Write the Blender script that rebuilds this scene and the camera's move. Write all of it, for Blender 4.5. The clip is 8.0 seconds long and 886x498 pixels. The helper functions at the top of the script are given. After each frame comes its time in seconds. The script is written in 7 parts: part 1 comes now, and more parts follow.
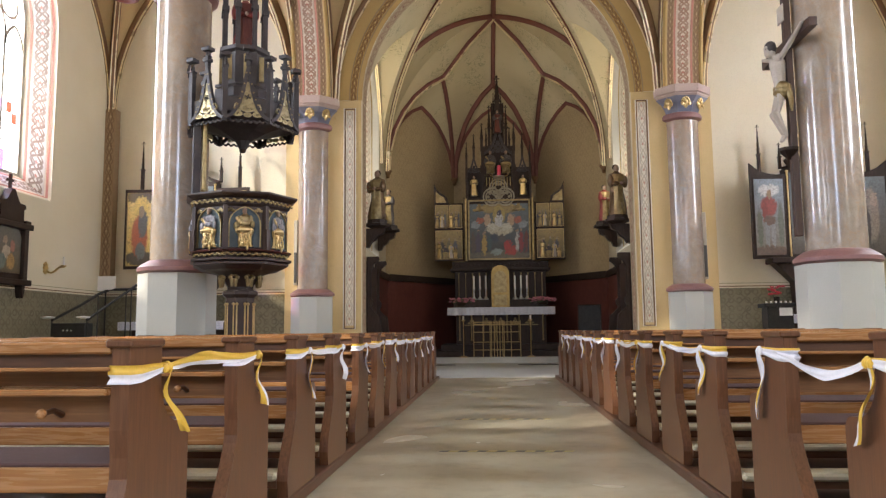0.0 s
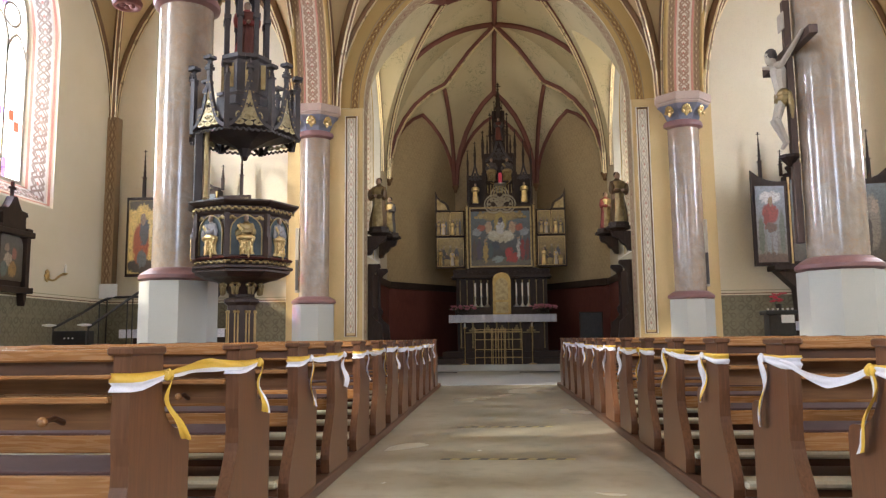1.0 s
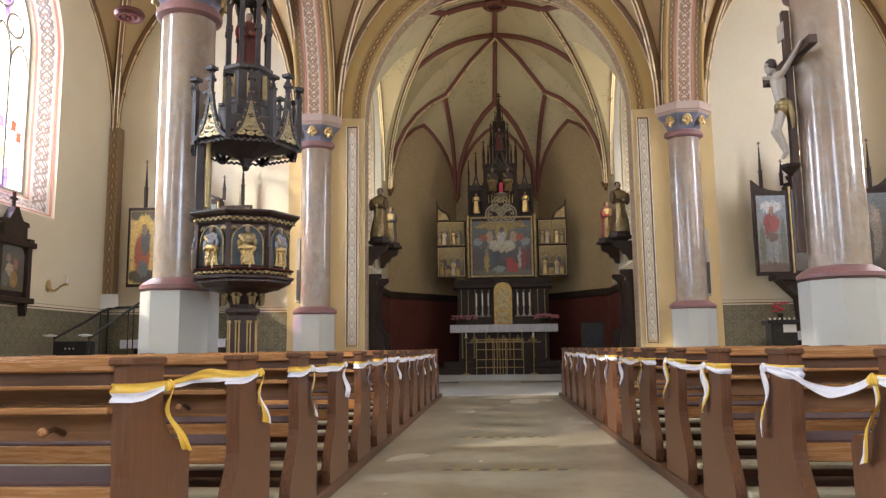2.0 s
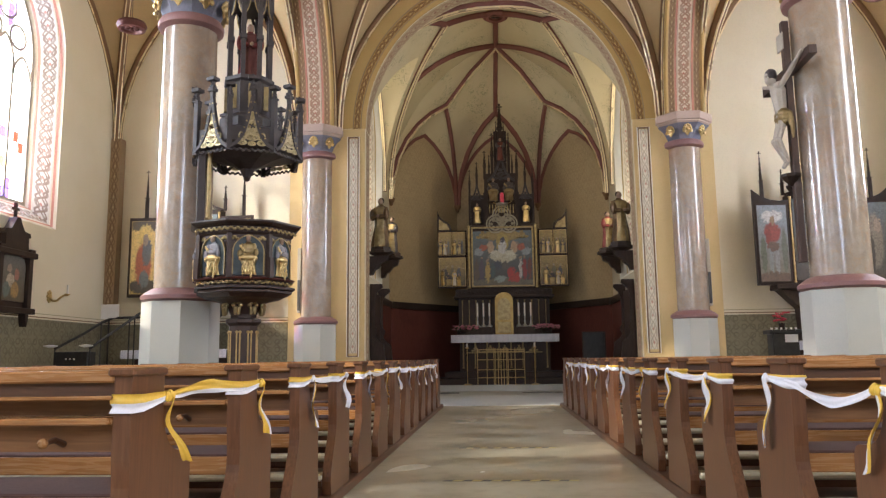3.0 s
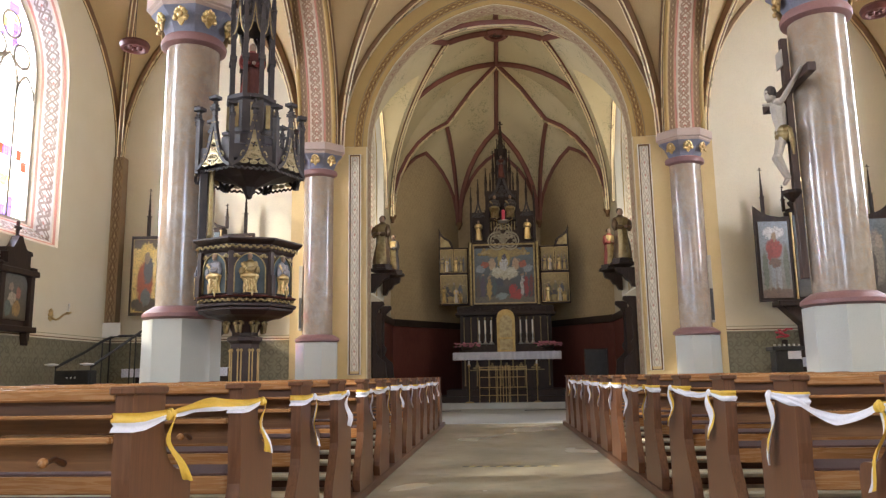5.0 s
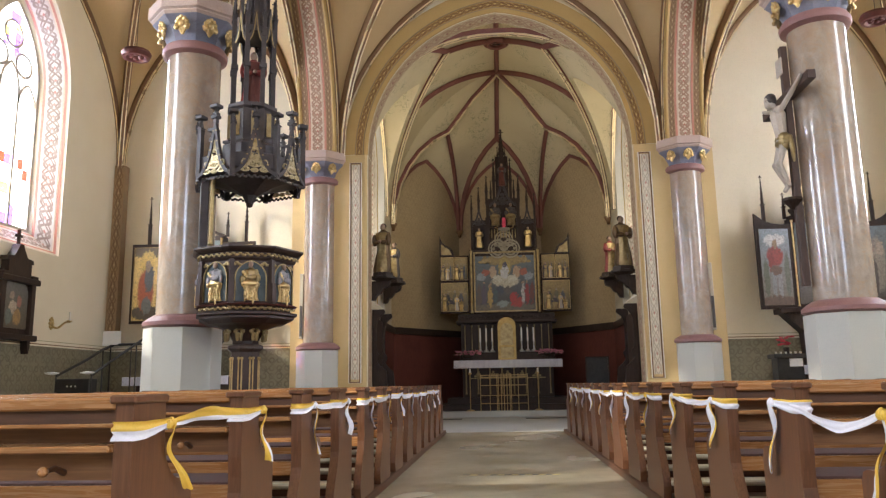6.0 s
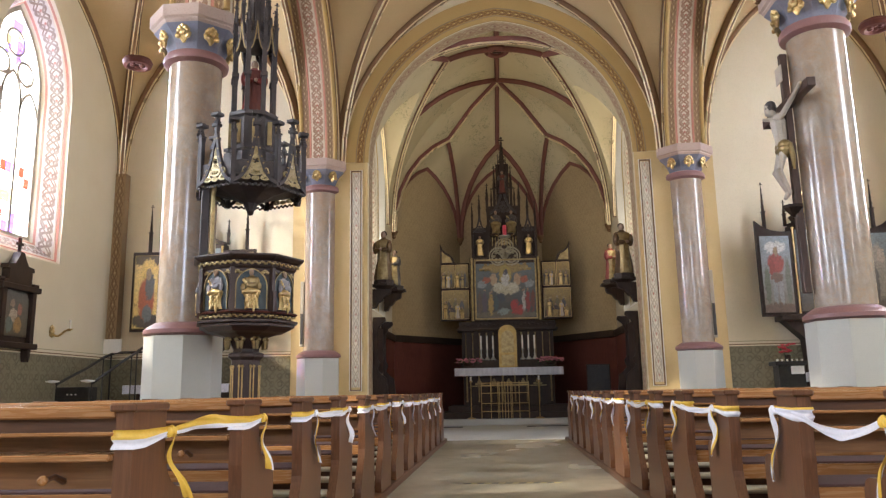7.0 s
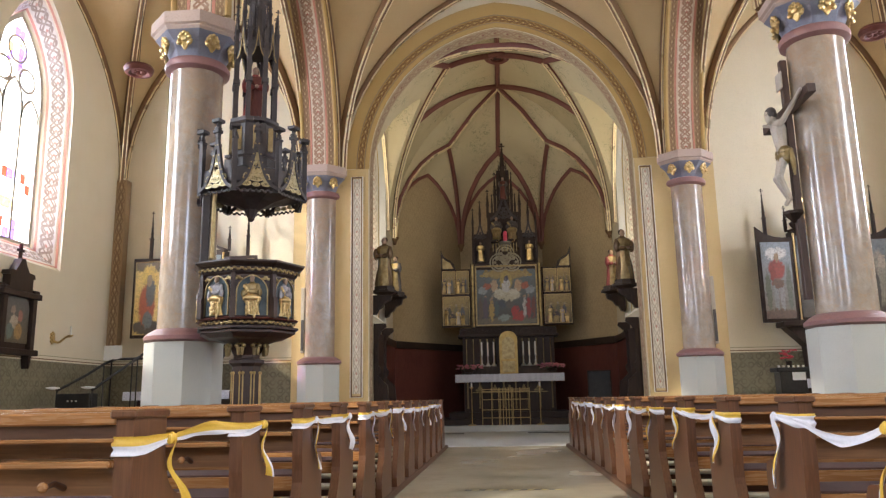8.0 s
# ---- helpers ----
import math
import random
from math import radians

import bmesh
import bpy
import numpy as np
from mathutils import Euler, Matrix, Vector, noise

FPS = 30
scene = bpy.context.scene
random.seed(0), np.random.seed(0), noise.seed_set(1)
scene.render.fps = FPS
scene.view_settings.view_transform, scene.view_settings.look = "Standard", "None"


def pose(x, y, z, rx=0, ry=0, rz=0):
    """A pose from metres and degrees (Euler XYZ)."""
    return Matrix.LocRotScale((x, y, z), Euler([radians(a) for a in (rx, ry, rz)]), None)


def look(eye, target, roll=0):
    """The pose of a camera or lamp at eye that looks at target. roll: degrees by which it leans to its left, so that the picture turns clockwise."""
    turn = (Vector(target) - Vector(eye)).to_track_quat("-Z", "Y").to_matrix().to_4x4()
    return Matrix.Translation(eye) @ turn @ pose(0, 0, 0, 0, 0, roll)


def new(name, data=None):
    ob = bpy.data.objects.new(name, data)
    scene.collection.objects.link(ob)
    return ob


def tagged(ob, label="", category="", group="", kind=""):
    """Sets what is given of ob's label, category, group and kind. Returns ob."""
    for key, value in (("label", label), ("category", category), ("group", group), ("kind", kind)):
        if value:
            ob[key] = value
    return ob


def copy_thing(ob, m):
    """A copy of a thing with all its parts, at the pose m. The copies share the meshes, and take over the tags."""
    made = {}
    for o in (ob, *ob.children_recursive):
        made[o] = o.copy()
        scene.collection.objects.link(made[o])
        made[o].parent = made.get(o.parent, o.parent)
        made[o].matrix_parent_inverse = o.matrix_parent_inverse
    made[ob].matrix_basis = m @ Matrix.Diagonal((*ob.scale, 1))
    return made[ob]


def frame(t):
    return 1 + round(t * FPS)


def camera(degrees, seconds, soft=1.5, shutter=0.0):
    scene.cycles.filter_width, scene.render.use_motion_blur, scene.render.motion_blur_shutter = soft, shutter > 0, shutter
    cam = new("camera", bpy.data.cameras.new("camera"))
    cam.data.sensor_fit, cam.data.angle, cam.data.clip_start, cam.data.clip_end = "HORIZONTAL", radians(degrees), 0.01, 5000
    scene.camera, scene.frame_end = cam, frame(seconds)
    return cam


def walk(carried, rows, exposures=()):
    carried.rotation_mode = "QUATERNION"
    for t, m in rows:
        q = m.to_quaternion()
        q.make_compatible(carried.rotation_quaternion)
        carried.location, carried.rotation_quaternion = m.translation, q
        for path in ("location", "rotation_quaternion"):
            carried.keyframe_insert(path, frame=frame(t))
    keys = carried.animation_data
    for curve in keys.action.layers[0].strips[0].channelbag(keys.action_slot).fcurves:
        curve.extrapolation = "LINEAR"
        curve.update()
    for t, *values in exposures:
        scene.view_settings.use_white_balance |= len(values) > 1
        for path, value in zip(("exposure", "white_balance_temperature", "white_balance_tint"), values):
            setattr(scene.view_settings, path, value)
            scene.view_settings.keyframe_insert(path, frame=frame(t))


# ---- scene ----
# camera on a stand in the middle aisle, tilting slowly upwards
cam = camera(61.0, 8.0, soft=1.3)
EYE = (-0.1, 0.0, 0.92)
LONG = 1.0725  # true length of the nave against the sketch that the places below are taken from
ROWS = [
    (0.0, 3.805, 6.208, -0.597), (0.5, 3.850, 6.447, -0.612), (1.0, 3.899, 6.771, -0.640),
    (1.5, 3.939, 7.138, -0.668), (3.0, 4.039, 8.284, -0.750), (3.5, 4.064, 8.644, -0.770),
    (4.0, 4.089, 8.997, -0.810), (4.5, 4.110, 9.304, -0.860), (6.0, 4.181, 10.200, -0.970),
    (6.5, 4.199, 10.498, -1.010), (7.0, 4.222, 10.780, -1.030), (7.5, 4.249, 11.029, -1.048),
    (8.0, 4.267, 11.252, -1.050),
]
walk(cam, [(t, pose(*EYE, 0, 0, yaw) @ pose(0, 0, 0, 90 + pitch) @ pose(0, 0, 0, 0, 0, roll))
           for t, yaw, pitch, roll in ROWS], exposures=[(0.0, 0.44, 6200, 10), (8.0, 0.44, 6200, 10)])

# ---- light ----
world = bpy.data.worlds.new("sky")
scene.world = world
world.use_nodes = True
wn = world.node_tree.nodes
sky = wn.new("ShaderNodeTexSky")
sky.sky_type, sky.sun_disc = "NISHITA", False
sky.sun_elevation, sky.sun_rotation = radians(24), radians(-128)
wn["Background"].inputs["Strength"].default_value = 0.12
world.node_tree.links.new(sky.outputs[0], wn["Background"].inputs["Color"])
sun = new("sun", bpy.data.lights.new("sun", "SUN"))
sun.data.energy, sun.data.angle, sun.data.color = 4.0, radians(1.5), (1.0, 0.94, 0.85)
sun.matrix_basis = look((-7.2, -5.56, 4.05), (0, 0, 0))


def window_light(name, eye, target, w, h, power, color=(1.0, 0.95, 0.88)):
    lamp = new(name, bpy.data.lights.new(name, "AREA"))
    lamp.data.shape, lamp.data.size, lamp.data.size_y = "RECTANGLE", w, h
    lamp.data.energy, lamp.data.color = power, color
    lamp.matrix_basis = look(eye, target)
    return lamp


WINDOW_Y = (12.68, 6.04, -0.6, -7.26)
for wy in WINDOW_Y:
    window_light("daylight", (-9.92, wy * LONG, 6.4), (0, wy * LONG, 6.4), 1.9, 5.2, 820, (0.83, 0.955, 1.22))
    window_light("daylight", (9.92, wy * LONG, 6.4), (0, wy * LONG, 6.4), 1.9, 5.2, 500, (0.83, 0.955, 1.22))
for sx in (-1, 1):
    window_light("daylight", (sx * 3.92, 18.2 * LONG, 6.0), (0, 19.6 * LONG, 8.4), 1.0, 3.4, 52, (1.0, 0.89, 0.70))
# Frontal fill from behind the camera, through an added, unseen west window.
window_light("daylight", (0, -11.4 * LONG, 7.2), (0, 0, 7.2), 3.2, 5.0, 500, (0.83, 0.955, 1.22))
# ---- materials ----
def shader(name):
    m = bpy.data.materials.new(name)
    m.use_nodes = True
    nt = m.node_tree
    return m, nt, nt.nodes["Principled BSDF"]


def mix_rgb(nt, a, b, fac):
    n = nt.nodes.new("ShaderNodeMix")
    n.data_type = "RGBA"
    for socket, value in ((n.inputs[6], a), (n.inputs[7], b), (n.inputs[0], fac)):
        if isinstance(value, bpy.types.NodeSocket):
            nt.links.new(value, socket)
        else:
            socket.default_value = (*value, 1) if isinstance(value, tuple) else value
    return n.outputs[2]


def noise_tex(nt, scale, detail=4.0, stretch=(1, 1, 1), rough=0.55, warp=0.0):
    co = nt.nodes.new("ShaderNodeTexCoord")
    mp = nt.nodes.new("ShaderNodeMapping")
    mp.inputs["Scale"].default_value = stretch
    nt.links.new(co.outputs["Object"], mp.inputs[0])
    n = nt.nodes.new("ShaderNodeTexNoise")
    n.inputs["Scale"].default_value, n.inputs["Detail"].default_value = scale, detail
    n.inputs["Roughness"].default_value, n.inputs["Distortion"].default_value = rough, warp
    nt.links.new(mp.outputs[0], n.inputs["Vector"])
    return n.outputs["Fac"]


def ramp(nt, fac, lo, hi):
    n = nt.nodes.new("ShaderNodeMapRange")
    n.inputs[1].default_value, n.inputs[2].default_value = lo, hi
    nt.links.new(fac, n.inputs[0])
    return n.outputs[0]


def mth(nt, op, a, b=0.0):
    n = nt.nodes.new("ShaderNodeMath")
    n.operation = op
    for s, v in ((n.inputs[0], a), (n.inputs[1], b)):
        if isinstance(v, bpy.types.NodeSocket):
            nt.links.new(v, s)
        else:
            s.default_value = v
    return n.outputs[0]


def bump(nt, bsdf, fac, strength, dist):
    b = nt.nodes.new("ShaderNodeBump")
    b.inputs["Strength"].default_value, b.inputs["Distance"].default_value = strength, dist
    nt.links.new(fac, b.inputs["Height"])
    nt.links.new(b.outputs[0], bsdf.inputs["Normal"])


def surface(name, a, b, scale=3.0, rough=0.7, metal=0.0, fine=40.0, relief=0.15, dist=0.004, stretch=(1, 1, 1), spread=0.25, warp=0.0, rand=0.0):
    """A plain worn surface: two tones in large stains, fine grain, relief."""
    m, nt, p = shader(name)
    big = ramp(nt, noise_tex(nt, scale, 5.0, stretch, 0.6, warp), 0.5 - spread, 0.5 + spread)
    small = noise_tex(nt, fine, 3.0, stretch)
    col = mix_rgb(nt, a, b, big)
    dark = tuple(c * 0.72 for c in a)
    col = mix_rgb(nt, col, dark, mth(nt, "MULTIPLY", ramp(nt, small, 0.5, 0.8), 0.5))
    if rand:
        info = nt.nodes.new("ShaderNodeObjectInfo")
        hsv = nt.nodes.new("ShaderNodeHueSaturation")
        nt.links.new(mth(nt, "ADD", mth(nt, "MULTIPLY", info.outputs["Random"], rand), 1 - rand / 2), hsv.inputs["Value"])
        nt.links.new(col, hsv.inputs["Color"])
        col = hsv.outputs[0]
    nt.links.new(col, p.inputs["Base Color"])
    nt.links.new(mth(nt, "ADD", mth(nt, "MULTIPLY", small, 0.25), rough - 0.12), p.inputs["Roughness"])
    p.inputs["Metallic"].default_value = metal
    bump(nt, p, small, relief, dist)
    return m


def uv_socket(nt):
    u = nt.nodes.new("ShaderNodeUVMap")
    s = nt.nodes.new("ShaderNodeSeparateXYZ")
    nt.links.new(u.outputs[0], s.inputs[0])
    return s.outputs[0], s.outputs[1]


def line_mask(nt, value, width):
    """1 where |value| < width, with a soft edge."""
    a = mth(nt, "ABSOLUTE", value)
    n = nt.nodes.new("ShaderNodeMapRange")
    n.interpolation_type = "SMOOTHSTEP"
    n.inputs[1].default_value, n.inputs[2].default_value = width * 0.7, width * 1.3
    n.inputs[3].default_value, n.inputs[4].default_value = 1.0, 0.0
    nt.links.new(a, n.inputs[0])
    return n.outputs[0]


def scrollwork(name, ground, line, accent, period=0.42, amp=0.30, width=0.085):
    """Painted vine scroll on a band; UV: metres along, -0.5..0.5 across."""
    m, nt, p = shader(name)
    u, v = uv_socket(nt)
    ph = mth(nt, "MULTIPLY", u, 2 * math.pi / period)
    s = mth(nt, "SINE", ph)
    s2 = mth(nt, "SINE", mth(nt, "ADD", mth(nt, "MULTIPLY", ph, 2.0), 0.6))
    w1 = line_mask(nt, mth(nt, "SUBTRACT", v, mth(nt, "MULTIPLY", s, amp)), width)
    w2 = line_mask(nt, mth(nt, "ADD", v, mth(nt, "MULTIPLY", s, amp)), width)
    w3 = line_mask(nt, mth(nt, "SUBTRACT", mth(nt, "ABSOLUTE", v), mth(nt, "ADD", mth(nt, "MULTIPLY", s2, 0.12), 0.22)), width * 0.7)
    vines = mth(nt, "MAXIMUM", mth(nt, "MAXIMUM", w1, w2), w3)
    cell = mth(nt, "SUBTRACT", mth(nt, "FRACT", mth(nt, "MULTIPLY", u, 2.0 / period)), 0.5)
    dd = mth(nt, "ADD", mth(nt, "MULTIPLY", mth(nt, "ABSOLUTE", cell), 0.6), mth(nt, "ABSOLUTE", v))
    dot = line_mask(nt, dd, 0.09)
    worn = noise_tex(nt, 9, 4)
    col = mix_rgb(nt, ground, line, vines)
    col = mix_rgb(nt, col, accent, dot)
    col = mix_rgb(nt, col, tuple(c * 0.8 for c in ground), mth(nt, "MULTIPLY", ramp(nt, worn, 0.45, 0.75), 0.5))
    nt.links.new(col, p.inputs["Base Color"])
    p.inputs["Roughness"].default_value = 0.8
    return m


def marble(name):
    m, nt, p = shader(name)
    n1 = noise_tex(nt, 1.6, 8.0, (1, 1, 0.6), 0.62, 1.6)
    n2 = noise_tex(nt, 5.0, 8.0, (1, 1, 1), 0.7, 2.5)
    n3 = noise_tex(nt, 60.0, 2.0)
    col = mix_rgb(nt, (0.285, 0.23, 0.19), (0.435, 0.36, 0.285), ramp(nt, n1, 0.35, 0.65))
    col = mix_rgb(nt, col, (0.46, 0.25, 0.11), mth(nt, "MULTIPLY", ramp(nt, n2, 0.50, 0.70), 0.55))
    col = mix_rgb(nt, col, (0.53, 0.475, 0.41), mth(nt, "MULTIPLY", ramp(nt, noise_tex(nt, 2.6, 9.0, (1, 1, 1), 0.7, 2.0), 0.50, 0.72), 0.55))
    col = mix_rgb(nt, col, (0.38, 0.235, 0.15), mth(nt, "MULTIPLY", ramp(nt, noise_tex(nt, 0.75, 4.0, (1, 1, 0.8), 0.55, 0.8), 0.46, 0.66), 0.6))
    col = mix_rgb(nt, col, (0.26, 0.20, 0.16), mth(nt, "MULTIPLY", ramp(nt, n3, 0.5, 0.8), 0.4))
    nt.links.new(col, p.inputs["Base Color"])
    nt.links.new(mth(nt, "ADD", mth(nt, "MULTIPLY", n2, 0.20), 0.10), p.inputs["Roughness"])
    p.inputs["Coat Weight"].default_value, p.inputs["Coat Roughness"].default_value = 0.45, 0.13
    return m


def wood(name, a, b, along=(1, 12, 12), rough=0.42, rand=0.14):
    m, nt, p = shader(name)
    g = noise_tex(nt, 5.0, 6.0, along, 0.6, 0.8)
    big = noise_tex(nt, 1.3, 3.0)
    col = mix_rgb(nt, a, b, ramp(nt, g, 0.32, 0.68))
    col = mix_rgb(nt, col, tuple(c * 0.6 for c in a), mth(nt, "MULTIPLY", ramp(nt, big, 0.5, 0.75), 0.5))
    info = nt.nodes.new("ShaderNodeObjectInfo")
    hsv = nt.nodes.new("ShaderNodeHueSaturation")
    nt.links.new(mth(nt, "ADD", mth(nt, "MULTIPLY", info.outputs["Random"], rand), 1 - rand / 2), hsv.inputs["Value"])
    nt.links.new(col, hsv.inputs["Color"])
    nt.links.new(hsv.outputs[0], p.inputs["Base Color"])
    nt.links.new(mth(nt, "ADD", mth(nt, "MULTIPLY", g, 0.2), rough - 0.1), p.inputs["Roughness"])
    bump(nt, p, g, 0.12, 0.002)
    return m


def brocade(name, ground, figure, cell=0.30, rough=0.75):
    """Stencilled wall pattern of interlaced diagonals and rosettes on object x / y / z."""
    m, nt, p = shader(name)
    co = nt.nodes.new("ShaderNodeTexCoord")
    s = nt.nodes.new("ShaderNodeSeparateXYZ")
    nt.links.new(co.outputs["Object"], s.inputs[0])
    h = mth(nt, "SUBTRACT", mth(nt, "ABSOLUTE", s.outputs[0]), s.outputs[1])
    k = 2 * math.pi / cell
    a = mth(nt, "SINE", mth(nt, "MULTIPLY", mth(nt, "ADD", h, s.outputs[2]), k / 1.6))
    b = mth(nt, "SINE", mth(nt, "MULTIPLY", mth(nt, "SUBTRACT", h, s.outputs[2]), k / 1.6))
    c = mth(nt, "MULTIPLY", mth(nt, "SINE", mth(nt, "MULTIPLY", h, k)), mth(nt, "SINE", mth(nt, "MULTIPLY", s.outputs[2], k)))
    lines = mth(nt, "MAXIMUM", line_mask(nt, a, 0.22), line_mask(nt, b, 0.22))
    rings = line_mask(nt, mth(nt, "SUBTRACT", mth(nt, "ABSOLUTE", c), 0.6), 0.18)
    mask = mth(nt, "MULTIPLY", mth(nt, "MAXIMUM", lines, rings), ramp(nt, noise_tex(nt, 6, 4), 0.25, 0.6))
    col = mix_rgb(nt, ground, figure, mask)
    col = mix_rgb(nt, col, tuple(x * 0.75 for x in ground), mth(nt, "MULTIPLY", ramp(nt, noise_tex(nt, 0.8, 5), 0.45, 0.75), 0.5))
    nt.links.new(col, p.inputs["Base Color"])
    p.inputs["Roughness"].default_value = rough
    return m


CREAM = surface("cream_plaster", (0.69, 0.60, 0.43), (0.75, 0.67, 0.51), 0.7, 0.85, fine=60, relief=0.1)
VAULT = surface("vault_plaster", (0.49, 0.345, 0.165), (0.55, 0.40, 0.21), 0.6, 0.88, fine=50, relief=0.1)
WHITE_WALL = surface("white_plaster", (0.70, 0.66, 0.57), (0.77, 0.73, 0.64), 0.8, 0.85, fine=60, relief=0.1)
OCHRE = surface("ochre_paint", (0.60, 0.43, 0.19), (0.66, 0.49, 0.25), 0.9, 0.75, fine=60)
BROWN_OCHRE = surface("brown_ochre_paint", (0.31, 0.21, 0.115), (0.38, 0.27, 0.155), 1.2, 0.8, fine=60)
OLIVE_STRIPE = surface("olive_stripe_paint", (0.33, 0.30, 0.18), (0.40, 0.36, 0.23), 1.2, 0.8)
RIB_BROWN = surface("rib_brown_paint", (0.17, 0.085, 0.03), (0.21, 0.11, 0.045), 2.0, 0.6)
RIB_RED = surface("rib_red_paint", (0.17, 0.055, 0.04), (0.21, 0.075, 0.055), 2.0, 0.65)
GOLD = surface("gilding", (0.74, 0.57, 0.29), (0.50, 0.34, 0.13), 8.0, 0.36, 1.0, 50, 0.25, 0.003)
OLD_GOLD = surface("aged_gilding", (0.44, 0.34, 0.17), (0.20, 0.135, 0.06), 9.0, 0.45, 0.85, 40, 0.4, 0.004)
# Paler than the gilding: the gleam of the lines is put into the colour.
GILT_LINE = surface("burnished_gilt_line", (0.95, 0.82, 0.55), (0.86, 0.69, 0.40), 1.0, 0.30, 0.45, 3.0, 0.02, 0.002)
MARBLE = marble("polished_marble")
PLINTH = surface("grey_limestone", (0.52, 0.52, 0.47), (0.58, 0.57, 0.52), 1.5, 0.6, fine=80, relief=0.08)
RED_STONE = surface("red_marble_ring", (0.25, 0.125, 0.12), (0.31, 0.16, 0.15), 5.0, 0.42)
PINK_STONE = surface("pink_stone", (0.46, 0.345, 0.285), (0.53, 0.40, 0.335), 3.0, 0.7)
BLUE_PAINT = surface("blue_capital_paint", (0.185, 0.185, 0.24), (0.245, 0.245, 0.30), 4.0, 0.65)
DADO = brocade("olive_brocade_dado", (0.21, 0.185, 0.115), (0.135, 0.115, 0.07), 0.36)
APSE_WALL = brocade("chancel_stencil_wall", (0.42, 0.315, 0.175), (0.32, 0.235, 0.125), 0.26)
PANELLING = wood("dark_red_panelling", (0.10, 0.031, 0.024), (0.14, 0.046, 0.034), (8, 8, 1), 0.5)
PEW_WOOD = wood("pew_end_wood", (0.105, 0.042, 0.019), (0.175, 0.076, 0.036), (14, 14, 0.9), 0.33)
# Orange where the rails catch light: part of that light is in this colour.
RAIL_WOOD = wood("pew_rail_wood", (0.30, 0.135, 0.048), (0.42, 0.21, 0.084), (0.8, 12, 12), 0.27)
# Darker copy for recessed boards, their shade in the colour; also hooks and platform.
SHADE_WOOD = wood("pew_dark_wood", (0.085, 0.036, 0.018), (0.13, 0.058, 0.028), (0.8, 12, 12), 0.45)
CARVED = wood("dark_carved_wood", (0.028, 0.017, 0.012), (0.052, 0.032, 0.023), (6, 6, 1), 0.5)
PULPIT_WOOD = wood("pulpit_wood", (0.036, 0.018, 0.013), (0.058, 0.031, 0.023), (6, 6, 1), 0.42)
GREY_WOOD = surface("grey_painted_wood", (0.05, 0.04, 0.039), (0.088, 0.073, 0.072), 5.0, 0.45)
CUSHION = surface("mauve_seat_cloth", (0.085, 0.040, 0.035), (0.11, 0.055, 0.047), 6.0, 0.9, fine=150, relief=0.4, dist=0.002)
KNEELER = surface("cream_kneeler_cover", (0.50, 0.46, 0.33), (0.58, 0.53, 0.40), 5.0, 0.6)
WHITE_CLOTH = surface("white_linen", (0.74, 0.73, 0.76), (0.80, 0.79, 0.82), 6.0, 0.9, fine=200, relief=0.3, dist=0.002)
YELLOW_CLOTH = surface("yellow_satin", (0.72, 0.44, 0.045), (0.80, 0.52, 0.08), 6.0, 0.5, fine=120)
WHITE_SATIN = surface("white_satin", (0.76, 0.74, 0.80), (0.82, 0.80, 0.86), 6.0, 0.5, fine=120)
IRON = surface("dark_iron", (0.03, 0.028, 0.027), (0.05, 0.046, 0.042), 8.0, 0.5, 0.6)
BRASS = surface("brass", (0.72, 0.50, 0.20), (0.60, 0.40, 0.14), 6.0, 0.3, 1.0)
SILVER = surface("silver", (0.66, 0.65, 0.62), (0.5, 0.49, 0.46), 6.0, 0.3, 1.0)
WAX = surface("wax", (0.80, 0.76, 0.66), (0.84, 0.80, 0.71), 6.0, 0.5)
PAPER = surface("white_paper", (0.78, 0.78, 0.78), (0.82, 0.82, 0.82), 6.0, 0.8)
SKIN_STONE = surface("pale_painted_wood", (0.44, 0.38, 0.31), (0.53, 0.47, 0.40), 6.0, 0.55)
RED_CLOTH = surface("red_painted_wood", (0.20, 0.028, 0.025), (0.27, 0.045, 0.035), 6.0, 0.5)
DARK_CLOTH = surface("dark_painted_wood", (0.06, 0.05, 0.05), (0.10, 0.08, 0.07), 6.0, 0.55)
LEAF = surface("leaf_green", (0.04, 0.10, 0.03), (0.07, 0.15, 0.05), 9.0, 0.55)
PINK_FLOWER = surface("pink_petals", (0.52, 0.16, 0.22), (0.60, 0.25, 0.30), 9.0, 0.7)
RED_FLOWER = surface("red_petals", (0.50, 0.03, 0.05), (0.58, 0.06, 0.08), 9.0, 0.7)
STEP_STONE = surface("grey_step_stone", (0.40, 0.40, 0.37), (0.50, 0.49, 0.46), 2.0, 0.4, fine=70)
VINE_BAND = scrollwork("vine_scroll_band", (0.64, 0.53, 0.39), (0.31, 0.17, 0.105), (0.36, 0.12, 0.08), 0.40, 0.31, 0.10)
EDGE_BAND = scrollwork("brown_edge_band", (0.35, 0.235, 0.12), (0.21, 0.12, 0.06), (0.55, 0.42, 0.24), 0.30, 0.30, 0.10)
OCHRE_BAND = scrollwork("ochre_scroll_band", (0.44, 0.28, 0.09), (0.20, 0.10, 0.035), (0.62, 0.46, 0.20), 0.34, 0.3, 0.10)
PALE_BAND = scrollwork("pale_scroll_band", (0.68, 0.60, 0.46), (0.45, 0.37, 0.27), (0.45, 0.20, 0.15), 0.60, 0.33, 0.07)
LOZENGE_BAND = scrollwork("lozenge_band", (0.45, 0.35, 0.22), (0.33, 0.21, 0.13), (0.24, 0.10, 0.07), 0.62, 0.30, 0.08)
